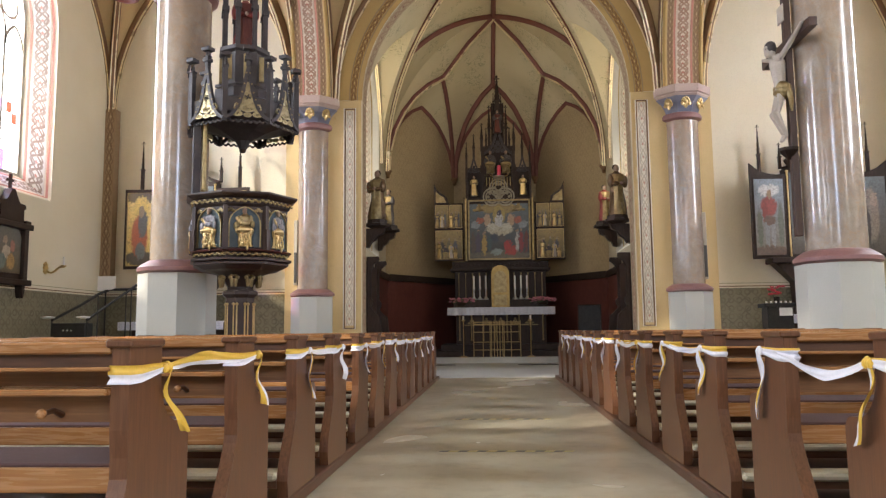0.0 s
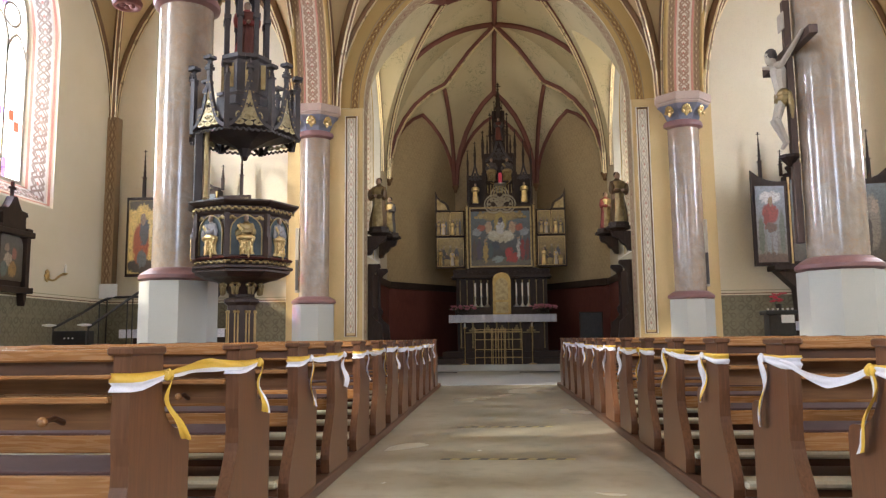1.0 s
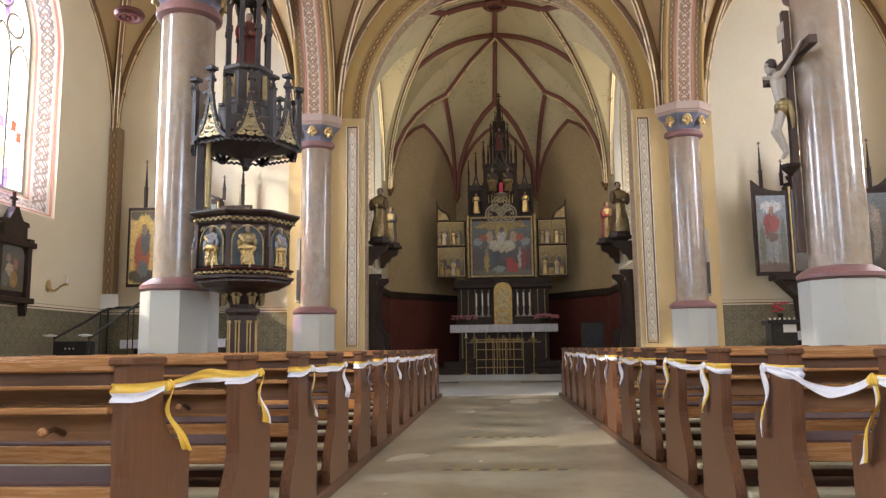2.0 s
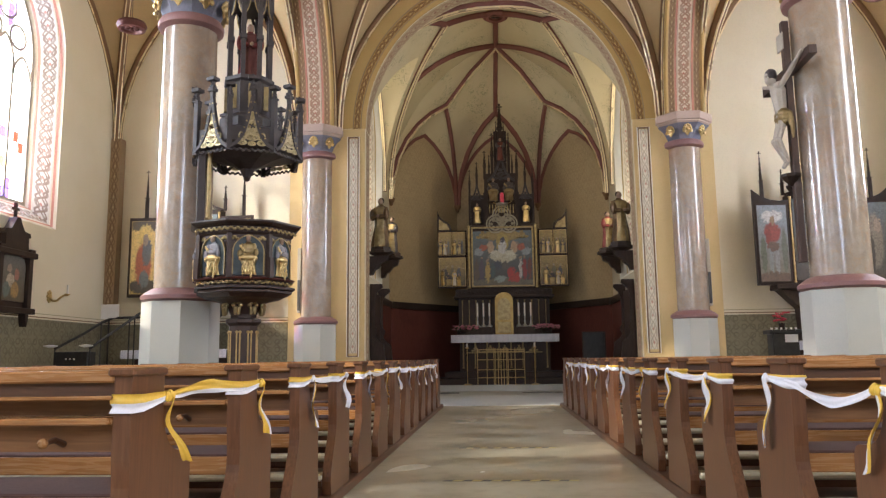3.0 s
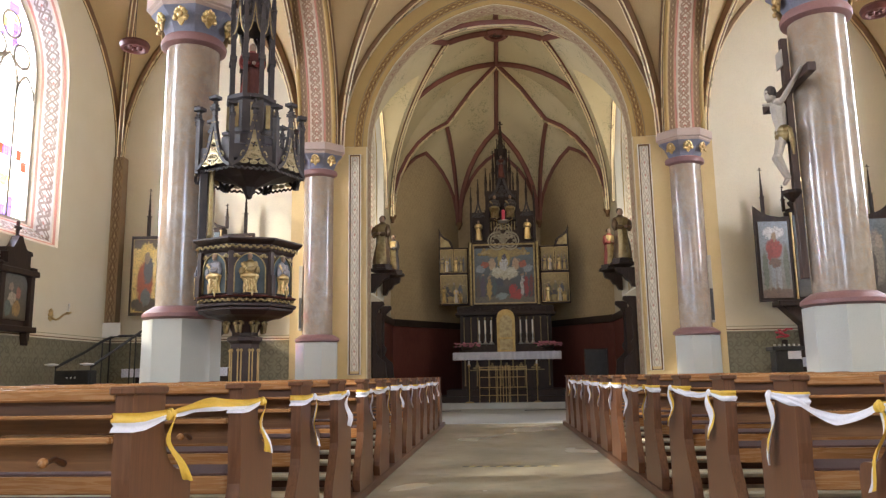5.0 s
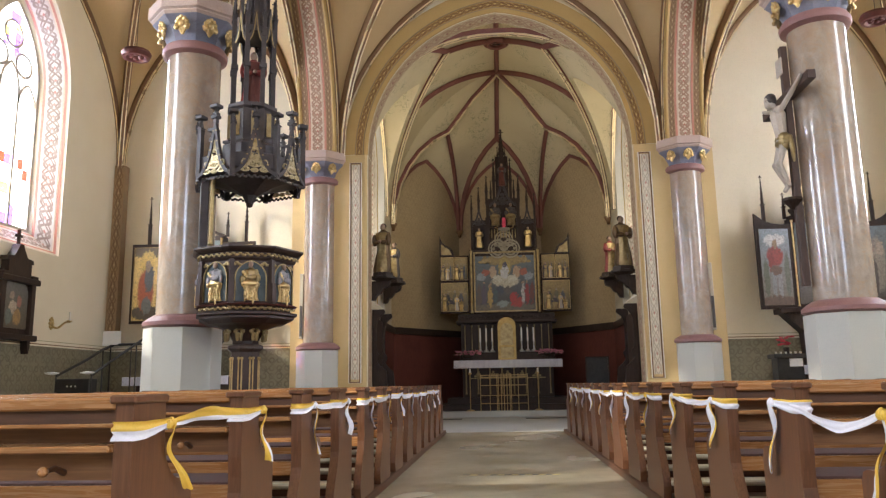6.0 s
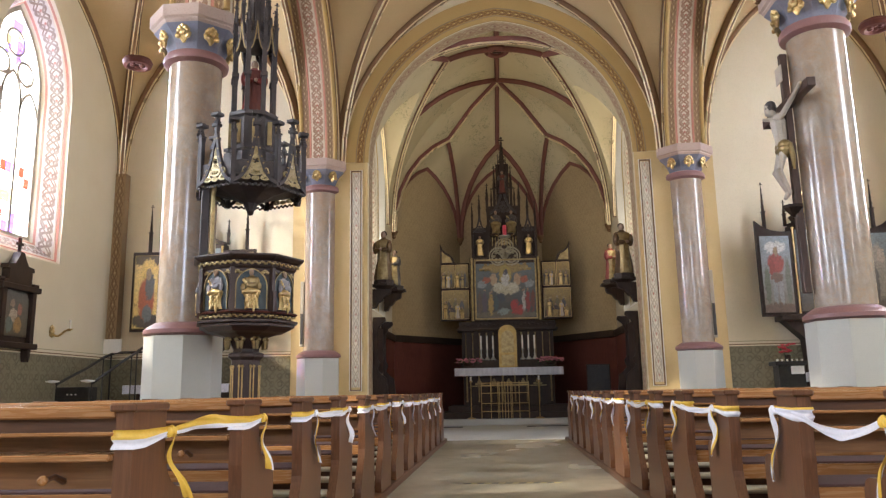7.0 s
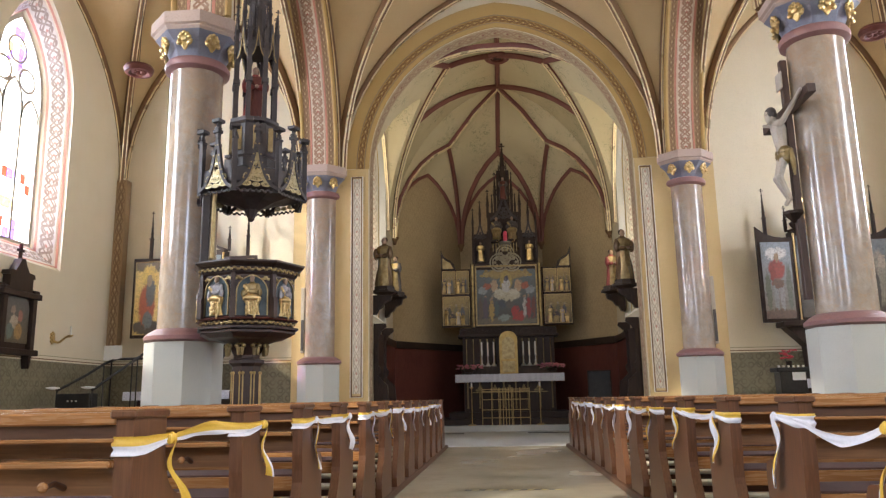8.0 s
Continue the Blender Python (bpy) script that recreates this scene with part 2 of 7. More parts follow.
PINK_STRIPE = surface("pink_stripe_paint", (0.52, 0.22, 0.15), (0.58, 0.27, 0.19), 3.0, 0.75)


def sprayed_plaster(name, a, b, leaf):
    """Plaster with scattered painted leaf sprays."""
    m, nt, p = shader(name)
    col = mix_rgb(nt, a, b, ramp(nt, noise_tex(nt, 0.7, 5.0), 0.3, 0.7))
    fine = ramp(nt, noise_tex(nt, 7.0, 5.0, (1, 1, 1), 0.7, 2.5), 0.52, 0.60)
    patch = ramp(nt, noise_tex(nt, 1.1, 2.0), 0.48, 0.58)
    col = mix_rgb(nt, col, leaf, mth(nt, "MULTIPLY", mth(nt, "MULTIPLY", fine, patch), 0.6))
    nt.links.new(col, p.inputs["Base Color"])
    p.inputs["Roughness"].default_value = 0.88
    bump(nt, p, noise_tex(nt, 50, 3), 0.1, 0.004)
    return m


APSE_VAULT = sprayed_plaster("chancel_vault_plaster", (0.54, 0.45, 0.27), (0.60, 0.515, 0.33), (0.17, 0.18, 0.10))
CHANCEL_CREAM = surface("chancel_cream_plaster", (0.50, 0.43, 0.30), (0.56, 0.49, 0.36), 0.8, 0.85, fine=60, relief=0.1)
ARCH_OCHRE = surface("arch_ochre_paint", (0.45, 0.29, 0.095), (0.50, 0.34, 0.13), 0.9, 0.75, fine=60)
# Between rail and dark wood: shade under the shelf is put into the tone.
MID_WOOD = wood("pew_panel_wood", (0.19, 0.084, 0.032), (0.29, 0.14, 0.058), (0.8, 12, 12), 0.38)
BROWN_BAND = scrollwork("brown_scroll_band", (0.31, 0.21, 0.115), (0.19, 0.115, 0.06), (0.46, 0.34, 0.20), 0.5, 0.2, 0.06)
FACE_PAINT = surface("flesh_painted_wood", (0.27, 0.17, 0.115), (0.34, 0.23, 0.16), 8.0, 0.55)
for dull in (CARVED, GREY_WOOD, PANELLING):
    dull.node_tree.nodes["Principled BSDF"].inputs["Specular IOR Level"].default_value = 0.22
# ---- mesh helpers ----
BM = bmesh.new


def link_mesh(name, bm, material, parent=None, label="", smooth=False):
    me = bpy.data.meshes.new(name)
    bm.normal_update()
    bm.to_mesh(me)
    bm.free()
    for m in material if isinstance(material, (list, tuple)) else (material,):
        me.materials.append(m)
    if smooth:
        for p in me.polygons:
            p.use_smooth = True
        me.set_sharp_from_angle(angle=radians(38))
    ob = new(name, me)
    ob.parent = parent
    return tagged(ob, label)


def part(name, bm, material, parent, label="", smooth=False):
    return link_mesh(name, bm, material, parent, label, smooth)


def islands(name, bm, material, parent, label="", smooth=False):
    """Each loose piece of a bmesh as a part of its own."""
    bm.verts.ensure_lookup_table()
    done = set()
    for v0 in bm.verts[:]:
        if v0 in done:
            continue
        stack, seen = [v0], {v0}
        while stack:
            for e in stack.pop().link_edges:
                for q in e.verts:
                    if q not in seen:
                        seen.add(q)
                        stack.append(q)
        done |= seen
        piece, place = BM(), {}
        for v in seen:
            place[v] = piece.verts.new(v.co)
        for f in {f for v in seen for f in v.link_faces}:
            piece.faces.new([place[v] for v in f.verts])
        part(name, piece, material, parent, label, smooth)
    bm.free()


def twin(src, parent, m):
    """Another part on the same mesh."""
    ob = new(src.name.split(".")[0], src.data)
    ob.parent, ob.matrix_basis = parent, m
    if "label" in src:
        ob["label"] = src["label"]
    return ob


def thing(name, label, category, group="", at=(0, 0, 0), turn=0.0):
    ob = new(name)
    ob.empty_display_size = 0.1
    ob.matrix_basis = pose(*at, 0, 0, turn)
    return tagged(ob, label, category, group)


def setting(name, bm, material, label, category, smooth=False):
    return tagged(link_mesh(name, bm, material, None, "", smooth), label, category, kind="structure")


def box(bm, x0, x1, y0, y1, z0, z1, bev=0.0):
    v = [bm.verts.new((x, y, z)) for z in (z0, z1) for y in (y0, y1) for x in (x0, x1)]
    fs = [bm.faces.new([v[i] for i in q]) for q in ((0, 2, 3, 1), (4, 5, 7, 6), (0, 1, 5, 4), (2, 6, 7, 3), (0, 4, 6, 2), (1, 3, 7, 5))]
    if bev:
        es = list({e for f in fs for e in f.edges})
        bmesh.ops.bevel(bm, geom=es, offset=bev, segments=1, affect="EDGES")
    return bm


def prism(bm, outline, at, d0, d1):
    """Extrude a 2D outline; at(u, v, w) gives the 3D place; w runs from d0 to d1."""
    a = [bm.verts.new(at(u, v, d0)) for u, v in outline]
    b = [bm.verts.new(at(u, v, d1)) for u, v in outline]
    n = len(a)
    bm.faces.new(a[::-1])
    bm.faces.new(b)
    for i in range(n):
        bm.faces.new((a[i], a[(i + 1) % n], b[(i + 1) % n], b[i]))
    bmesh.ops.recalc_face_normals(bm, faces=bm.faces)
    return bm


def lathe(bm, profile, n=24, c=(0, 0, 0), turn=0.0, caps=True):
    """Turn a profile of (radius, z) round a vertical axis."""
    rings = []
    for r, z in profile:
        rings.append([bm.verts.new((c[0] + r * math.cos(turn + 2 * math.pi * i / n), c[1] + r * math.sin(turn + 2 * math.pi * i / n), c[2] + z)) for i in range(n)])
    for a, b in zip(rings, rings[1:]):
        for i in range(n):
            bm.faces.new((a[i], a[(i + 1) % n], b[(i + 1) % n], b[i]))
    if caps:
        bm.faces.new(rings[0][::-1])
        bm.faces.new(rings[-1])
    return bm


def sweep(bm, pts, section, side, closed_section=True, caps=True, uv=False):
    """Carry a section of (across, out) along points; side(i) gives the unit 'across' direction at point i; out is square to path and across."""
    pts = [Vector(p) for p in pts]
    rings, run, dist = [], [], 0.0
    layer = bm.loops.layers.uv.verify() if uv else None
    for i, p in enumerate(pts):
        t = (pts[min(i + 1, len(pts) - 1)] - pts[max(i - 1, 0)]).normalized()
        a = Vector(side(i))
        a = (a - t * a.dot(t)).normalized()
        o = t.cross(a)
        rings.append([bm.verts.new(p + a * u + o * v) for u, v in section])
        if i:
            dist += (p - pts[i - 1]).length
        run.append(dist)
    n = len(section)
    vs = [u for u, v in section]
    lo, hi = min(vs), max(vs)
    for i in range(len(rings) - 1):
        for k in range(n if closed_section else n - 1):
            k2 = (k + 1) % n
            f = bm.faces.new((rings[i][k], rings[i][k2], rings[i + 1][k2], rings[i + 1][k]))
            if uv:
                for lp, (uu, kk) in zip(f.loops, ((i, k), (i, k2), (i + 1, k2), (i + 1, k))):
                    lp[layer].uv = (run[uu], (vs[kk] - lo) / max(hi - lo, 1e-6) - 0.5)
    if closed_section and caps:
        bm.faces.new(rings[0])
        bm.faces.new(rings[-1][::-1])
    if len(bm.faces) < 400:
        bmesh.ops.recalc_face_normals(bm, faces=bm.faces)
    return bm


def arc(half, rise, n=14):
    """Half a pointed arch from its springing (0, 0), upright there, to its apex (half, rise)."""
    r = (half * half + rise * rise) / (2 * half)
    end = math.atan2(rise, r - half)
    return [(r * (1 - math.cos(end * i / n)), r * math.sin(end * i / n)) for i in range(n + 1)]


def arch_line(half, spring, rise, n=14):
    """A whole pointed arch as (u, z), from u = -half to half."""
    a = arc(half, rise, n)
    left = [(-half + u, spring + z) for u, z in a]
    return left + [(-u, z) for u, z in left[-2::-1]]


def pierced(bm, outline, holes, at, d0, d1):
    """A slab with holes cut through."""
    for lp in [outline] + holes:
        vs = [bm.verts.new(at(u, v, d0)) for u, v in lp]
        for i in range(len(vs)):
            bm.edges.new((vs[i], vs[(i + 1) % len(vs)]))
    r = bmesh.ops.triangle_fill(bm, edges=bm.edges[:], use_beauty=True)
    faces = [g for g in r["geom"] if isinstance(g, bmesh.types.BMFace)]
    ext = bmesh.ops.extrude_face_region(bm, geom=faces, use_keep_orig=True)
    shift = Vector(at(0, 0, d1)) - Vector(at(0, 0, d0))
    for g in ext["geom"]:
        if isinstance(g, bmesh.types.BMVert):
            g.co += shift
    bmesh.ops.recalc_face_normals(bm, faces=bm.faces)
    return bm


def ball(bm, c, r, sx=1.0, sy=1.0, sz=1.0, seg=10, rings=7):
    top = bm.verts.new((c[0], c[1], c[2] + r * sz))
    low = bm.verts.new((c[0], c[1], c[2] - r * sz))
    rows = []
    for j in range(1, rings):
        a = math.pi * j / rings
        rows.append([bm.verts.new((c[0] + r * sx * math.sin(a) * math.cos(2 * math.pi * k / seg), c[1] + r * sy * math.sin(a) * math.sin(2 * math.pi * k / seg), c[2] + r * sz * math.cos(a))) for k in range(seg)])
    for k in range(seg):
        k2 = (k + 1) % seg
        bm.faces.new((top, rows[0][k], rows[0][k2]))
        bm.faces.new((low, rows[-1][k2], rows[-1][k]))
        for p, q in zip(rows, rows[1:]):
            bm.faces.new((p[k], q[k], q[k2], p[k2]))
    return bm


def rod(bm, a, b, r, r2=None, n=8):
    """A round bar from a to b."""
    a, b = Vector(a), Vector(b)
    q = (b - a).to_track_quat("Z", "Y")
    r2 = r if r2 is None else r2
    ra = [bm.verts.new(a + q @ Vector((r * math.cos(2 * math.pi * i / n), r * math.sin(2 * math.pi * i / n), 0))) for i in range(n)]
    rb = [bm.verts.new(b + q @ Vector((r2 * math.cos(2 * math.pi * i / n), r2 * math.sin(2 * math.pi * i / n), 0))) for i in range(n)]
    for i in range(n):
        bm.faces.new((ra[i], ra[(i + 1) % n], rb[(i + 1) % n], rb[i]))
    bm.faces.new(ra[::-1])
    bm.faces.new(rb)
    return bm



# ---- floor ----
SPRING = 6.35
COL_X, BAY0, BAY1 = 4.25, 9.36, 16.0
WALL_X = 9.25


def floor_material():
    m, nt, p = shader("polished_floor")
    n1 = noise_tex(nt, 0.8, 3.0, (1.1, 0.75, 1), 0.5, 0.5)
    n2 = noise_tex(nt, 5.0, 5.0, (1, 1, 1), 0.6)
    col = mix_rgb(nt, (0.43, 0.375, 0.265), (0.55, 0.49, 0.36), ramp(nt, n1, 0.3, 0.7))
    col = mix_rgb(nt, col, (0.28, 0.235, 0.165), mth(nt, "MULTIPLY", ramp(nt, n2, 0.5, 0.8), 0.45))
    nt.links.new(col, p.inputs["Base Color"])
    nt.links.new(mth(nt, "ADD", mth(nt, "MULTIPLY", n1, 0.20), 0.15), p.inputs["Roughness"])
    bump(nt, p, n2, 0.10, 0.004)
    return m


FLOOR_MAT = floor_material()
floor = setting("floor", box(BM(), -WALL_X - 0.6, WALL_X + 0.6, -11.2, 24.5, -0.3, 0.0), FLOOR_MAT, "polished beige stone floor with soft sheen", "floor")
setting("step_1", box(BM(), -3.4, 3.4, 19.9, 24.3, 0.0, 0.17, 0.01), STEP_STONE, "pale grey stone chancel step", "step")
setting("threshold", box(BM(), -3.9, 3.9, 13.9, 19.9, -0.002, 0.004), STEP_STONE, "pale grey stone paving before the chancel", "floor")
for sx, nm in ((-1, "platform_1"), (1, "platform_2")):
    xa, xb = sorted((sx * 1.10 - 0.06, sx * 3.95 - 0.06))
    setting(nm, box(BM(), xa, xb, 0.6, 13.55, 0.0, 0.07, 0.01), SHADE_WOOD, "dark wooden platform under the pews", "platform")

# ---- walls ----
# wall with the chancel arch
AX, AZ = 3.12, 9.86 - SPRING
arch_hole = [(-AX, 0.0)] + arch_line(AX, SPRING, AZ, 16) + [(AX, 0.0)]
bm = BM()
end_outline = [(-AX, -0.01), (-WALL_X - 0.5, -0.01), (-WALL_X - 0.5, 12.6), (WALL_X + 0.5, 12.6), (WALL_X + 0.5, -0.01), (AX, -0.01)]
pierced(bm, end_outline + [(u, z) for u, z in arch_line(AX, SPRING, AZ, 16)[::-1]], [], lambda u, v, w: (u, w, v), 16.0, 16.5)
setting("wall_east", bm, CREAM, "cream plaster wall pierced by the pointed chancel arch", "wall")


def pointed_window(c, half, sill, spring, rise):
    return [(c - half, sill)] + [(c + u, z) for u, z in arch_line(half, spring, rise, 12)] + [(c + half, sill)]


# side walls with tall pointed windows
for sx, nm in ((-1, "wall_north"), (1, "wall_south")):
    holes = [pointed_window(wy, 1.17, 3.68, 7.2, 2.2) for wy in WINDOW_Y]
    bm = pierced(BM(), [(-11.2, -0.01), (17.0, -0.01), (17.0, 12.6), (-11.2, 12.6)], holes, lambda u, v, w, s=sx: (s * w, u, v), WALL_X, WALL_X + 0.62)
    setting(nm, bm, CREAM, "plastered aisle wall with tall pointed windows", "wall")
# Unseen wall closing the nave; its window is added to let the fill in.
bm = pierced(BM(), [(-WALL_X - 0.62, -0.01), (WALL_X + 0.62, -0.01), (WALL_X + 0.62, 12.6), (-WALL_X - 0.62, 12.6)], [pointed_window(0, 1.7, 4.6, 8.2, 2.0)], lambda u, v, w: (u, w, v), -11.2, -10.6)
setting("wall_west", bm, CREAM, "cream plaster entrance wall with a pointed window", "wall")

# arcade walls above the columns
BAYS = ((BAY0, BAY1), (2.72, BAY0), (-3.92, 2.72), (-10.6, -3.92))
ARCADE_RISE = 4.5
for sx, nm in ((-1, "arcade_1"), (1, "arcade_2")):
    outline = [(16.0, 12.6), (-10.6, 12.6)]
    for y0, y1 in BAYS[::-1]:
        h, c = (y1 - y0) / 2 - 0.33, (y0 + y1) / 2
        outline += [(c - h - 0.33, SPRING)] + [(c + u, z) for u, z in arch_line(h, SPRING, ARCADE_RISE, 16)]
    outline += [(16.0, SPRING)]
    bm = pierced(BM(), outline, [], lambda u, v, w, s=sx: (s * COL_X + w, u, v), -0.42, 0.42)
    setting(nm, bm, CREAM, "nave arcade wall with painted pointed arches", "wall")

# painted bands on the arcade soffits
def soffit_band(name, mat, label, half, c, sx, x0, x1, out, spring, rise):
    line = arch_line(half - out, spring, rise - out * 0.8, 18)
    pts = [(sx * COL_X + (x0 + x1) / 2, c + u, z) for u, z in line]
    w = abs(x1 - x0) / 2
    bm = sweep(BM(), pts, [(-w, 0), (w, 0), (w, 0.02), (-w, 0.02)], lambda i: (1, 0, 0), uv=True)
    return tagged(link_mesh(name, bm, mat), label, "arch", kind="structure")


for sx in (-1, 1):
    for y0, y1 in BAYS[:2]:
        h, c = (y1 - y0) / 2 - 0.33, (y0 + y1) / 2
        soffit_band("arch_scroll_band", VINE_BAND, "painted vine scroll on the arch soffit", h, c, sx, -0.15, 0.15, 0.012, SPRING, ARCADE_RISE)
        for a, b, mt in ((-0.21, -0.165, PINK_STRIPE), (0.165, 0.21, PINK_STRIPE), (-0.355, -0.215, EDGE_BAND), (0.215, 0.355, EDGE_BAND)):
            soffit_band("arch_stripe", mt, "painted stripe along the arch soffit", h, c, sx, a, b, 0.015, SPRING, ARCADE_RISE)
        for s in (-1, 1):
            line = arch_line(h - 0.02, SPRING, ARCADE_RISE - 0.02, 18)
            pts = [(sx * COL_X + s * 0.40, c + u, z) for u, z in line]
            tagged(link_mesh("arch_roll", sweep(BM(), pts, [(0.05 * math.cos(k * 0.785), 0.05 * math.sin(k * 0.785)) for k in range(8)], lambda i: (1, 0, 0)), ARCH_OCHRE, None, "", True), "painted roll moulding along the arch edge", "arch", kind="structure")

# chancel arch mouldings, out of the wall towards the nave and on the soffit
def chancel_arch_band(name, mat, label, r0, r1, y0, y1, down=0.0):
    """A band on the wall face between the arch lines r0 and r1 beyond the opening, proud from y0 to y1."""
    a = arch_line(AX + r0, SPRING, AZ + r0 * 1.02, 20)
    b = arch_line(AX + r1, SPRING, AZ + r1 * 1.02, 20)
    bm = BM()
    layer = bm.loops.layers.uv.verify()
    run, d = [], 0.0
    for i, p in enumerate(a):
        if i:
            d += math.dist(p, a[i - 1])
        run.append(d)
    va = [[bm.verts.new((u, y, z)) for u, z in a] for y in (y0, y1)]
    vb = [[bm.verts.new((u, y, z)) for u, z in b] for y in (y0, y1)]
    for i in range(len(a) - 1):
        for q, (p0, p1) in enumerate(((va[1], va[0]), (va[0], vb[0]), (vb[0], vb[1]))):
            f = bm.faces.new((p0[i], p0[i + 1], p1[i + 1], p1[i]))
            for lp, uvc in zip(f.loops, ((run[i], -0.5), (run[i + 1], -0.5), (run[i + 1], 0.5), (run[i], 0.5))):
                lp[layer].uv = uvc
    bmesh.ops.recalc_face_normals(bm, faces=bm.faces)
    return tagged(link_mesh(name, bm, mat), label, "arch", kind="structure")


chancel_arch_band("arch_ochre_band", ARCH_OCHRE, "broad ochre band round the chancel arch", 0.30, 0.62, 15.93, 16.0)
chancel_arch_band("arch_ornament_band", OCHRE_BAND, "ochre ornament band round the chancel arch", 0.12, 0.285, 15.95, 16.0)
chancel_arch_band("arch_inner_band", ARCH_OCHRE, "narrow ochre band at the edge of the chancel arch", 0.0, 0.103, 15.96, 16.0)
chancel_arch_band("arch_line_band", BROWN_OCHRE, "thin brown line on the chancel arch", 0.287, 0.302, 15.925, 16.0)
chancel_arch_band("arch_line_band", BROWN_OCHRE, "thin brown line on the chancel arch", 0.105, 0.12, 15.94, 16.0)
line = arch_line(AX - 0.012, SPRING, AZ - 0.012, 20)
for a, b, mt, nm in ((16.03, 16.47, LOZENGE_BAND, "arch_lozenge_band"),):
    bm = sweep(BM(), [(u, (a + b) / 2, z) for u, z in line], [(-(b - a) / 2, 0), ((b - a) / 2, 0), ((b - a) / 2, 0.02), (-(b - a) / 2, 0.02)], lambda i: (0, 1, 0), uv=True)
    tagged(link_mesh(nm, bm, mt), "pale arch soffit with painted lozenges", "arch", kind="structure")

# piers under the chancel arch: ochre faces with framed scroll panels
for sx in (-1, 1):
    xa, xb = sorted((sx * 3.14, sx * 4.92))
    setting("pier_face", box(BM(), xa, xb, 15.955, 15.999, 0.0, SPRING), OCHRE, "ochre painted pier face", "pier")
    xc = -3.40 if sx < 0 else 3.36
    bm = sweep(BM(), [(xc, 15.93, 1.06 + i * 0.315) for i in range(17)], [(-0.095, 0), (0.095, 0), (0.095, 0.02), (-0.095, 0.02)], lambda i: (1, 0, 0), uv=True)
    tagged(link_mesh("pier_panel", bm, PALE_BAND), "cream pier panel with painted scrolls", "pier", kind="structure")
    for k, (w, mt) in enumerate(((0.115, RIB_BROWN), (0.137, WHITE_WALL), (0.160, GOLD))):
        bm = BM()
        for s in (-1, 1):
            box(bm, xc + s * w - 0.011, xc + s * w + 0.011, 15.915 + k * 0.004, 15.954, 1.03 - w * 0.3, 6.10 + w * 0.3)
        for z in (1.03 - w * 0.3, 6.10 + w * 0.3):
            box(bm, xc - w - 0.011, xc + w + 0.011, 15.917 + k * 0.004, 15.954, z - 0.011, z + 0.011)
        setting("pier_frame", bm, mt, "painted frame lines on the pier", "pier")
    bm = sweep(BM(), [(sx * 3.115, 16.25, 0.3 + i * 0.43) for i in range(15)], [(-0.22, 0), (0.22, 0), (0.22, 0.015), (-0.22, 0.015)], lambda i: (0, 1, 0), uv=True)
    tagged(link_mesh("jamb_band", bm, LOZENGE_BAND), "pale jamb with painted lozenges", "pier", kind="structure")

# dado with lines along the aisle walls
for sx in (-1, 1):
    xa, xb = sorted((sx * 4.93, sx * (WALL_X - 0.002)))
    setting("dado", box(BM(), xa, xb, 15.975, 15.999, 0.0, 1.80), DADO, "olive stencilled dado on the end wall", "wall")
    for z0, z1, mt, d in ((1.80, 1.83, CREAM, .03), (1.83, 1.85, RIB_BROWN, .034), (1.85, 1.90, CREAM, .032), (1.90, 1.915, OLIVE_STRIPE, .034)):
        setting("trim", box(BM(), xa, xb, 16 - d, 15.999, z0, z1), mt, "painted line over the dado", "trim")
        xc, xd = sorted((sx * (WALL_X - d), sx * (WALL_X - 0.001)))
        setting("trim", box(BM(), xc, xd, -10.6, 15.96, z0, z1), mt, "painted line over the dado", "trim")
    xc, xd = sorted((sx * (WALL_X - 0.025), sx * (WALL_X - 0.001)))
    setting("dado", box(BM(), xc, xd, -10.6, 15.97, 0.0, 1.80), DADO, "olive stencilled dado on the aisle wall", "wall")
    # corner shaft
    xc = sx * (WALL_X - 0.127)
    bm = sweep(BM(), [(xc, 15.86, 1.95 + i * 0.43) for i in range(11)], [(-0.125, -0.11), (0.125, -0.11), (0.125, 0.11), (-0.125, 0.11)], lambda i: (1, 0, 0), uv=True)
    tagged(link_mesh("corner_shaft", bm, BROWN_BAND), "brown painted corner shaft with fine ornament", "pier", kind="structure")

# ---- vaults ----
def spring_curve(p0, p1, n=12, end=math.pi / 2 * 0.86):
    """A rib that starts upright at p0 and bends over to p1."""
    p0, p1 = Vector(p0), Vector(p1)
    out = []
    for i in range(n + 1):
        a = end * i / n
        h, v = (1 - math.cos(a)) / (1 - math.cos(end)), math.sin(a) / math.sin(end)
        out.append(Vector((p0.x + (p1.x - p0.x) * h, p0.y + (p1.y - p0.y) * h, p0.z + (p1.z - p0.z) * v)))
    return out


def ruled(bm, a, b, m=5, lift=0.0):
    rows = [[bm.verts.new(p.lerp(q, k / m)) for k in range(m + 1)] for p, q in zip(a, b)]
    for i in range(len(rows) - 1):
        for k in range(m):
            vs = (rows[i][k], rows[i][k + 1], rows[i + 1][k + 1], rows[i + 1][k])
            if (vs[0].co - vs[1].co).length < 1e-6:
                vs = vs[1:]
            bm.faces.new(vs)


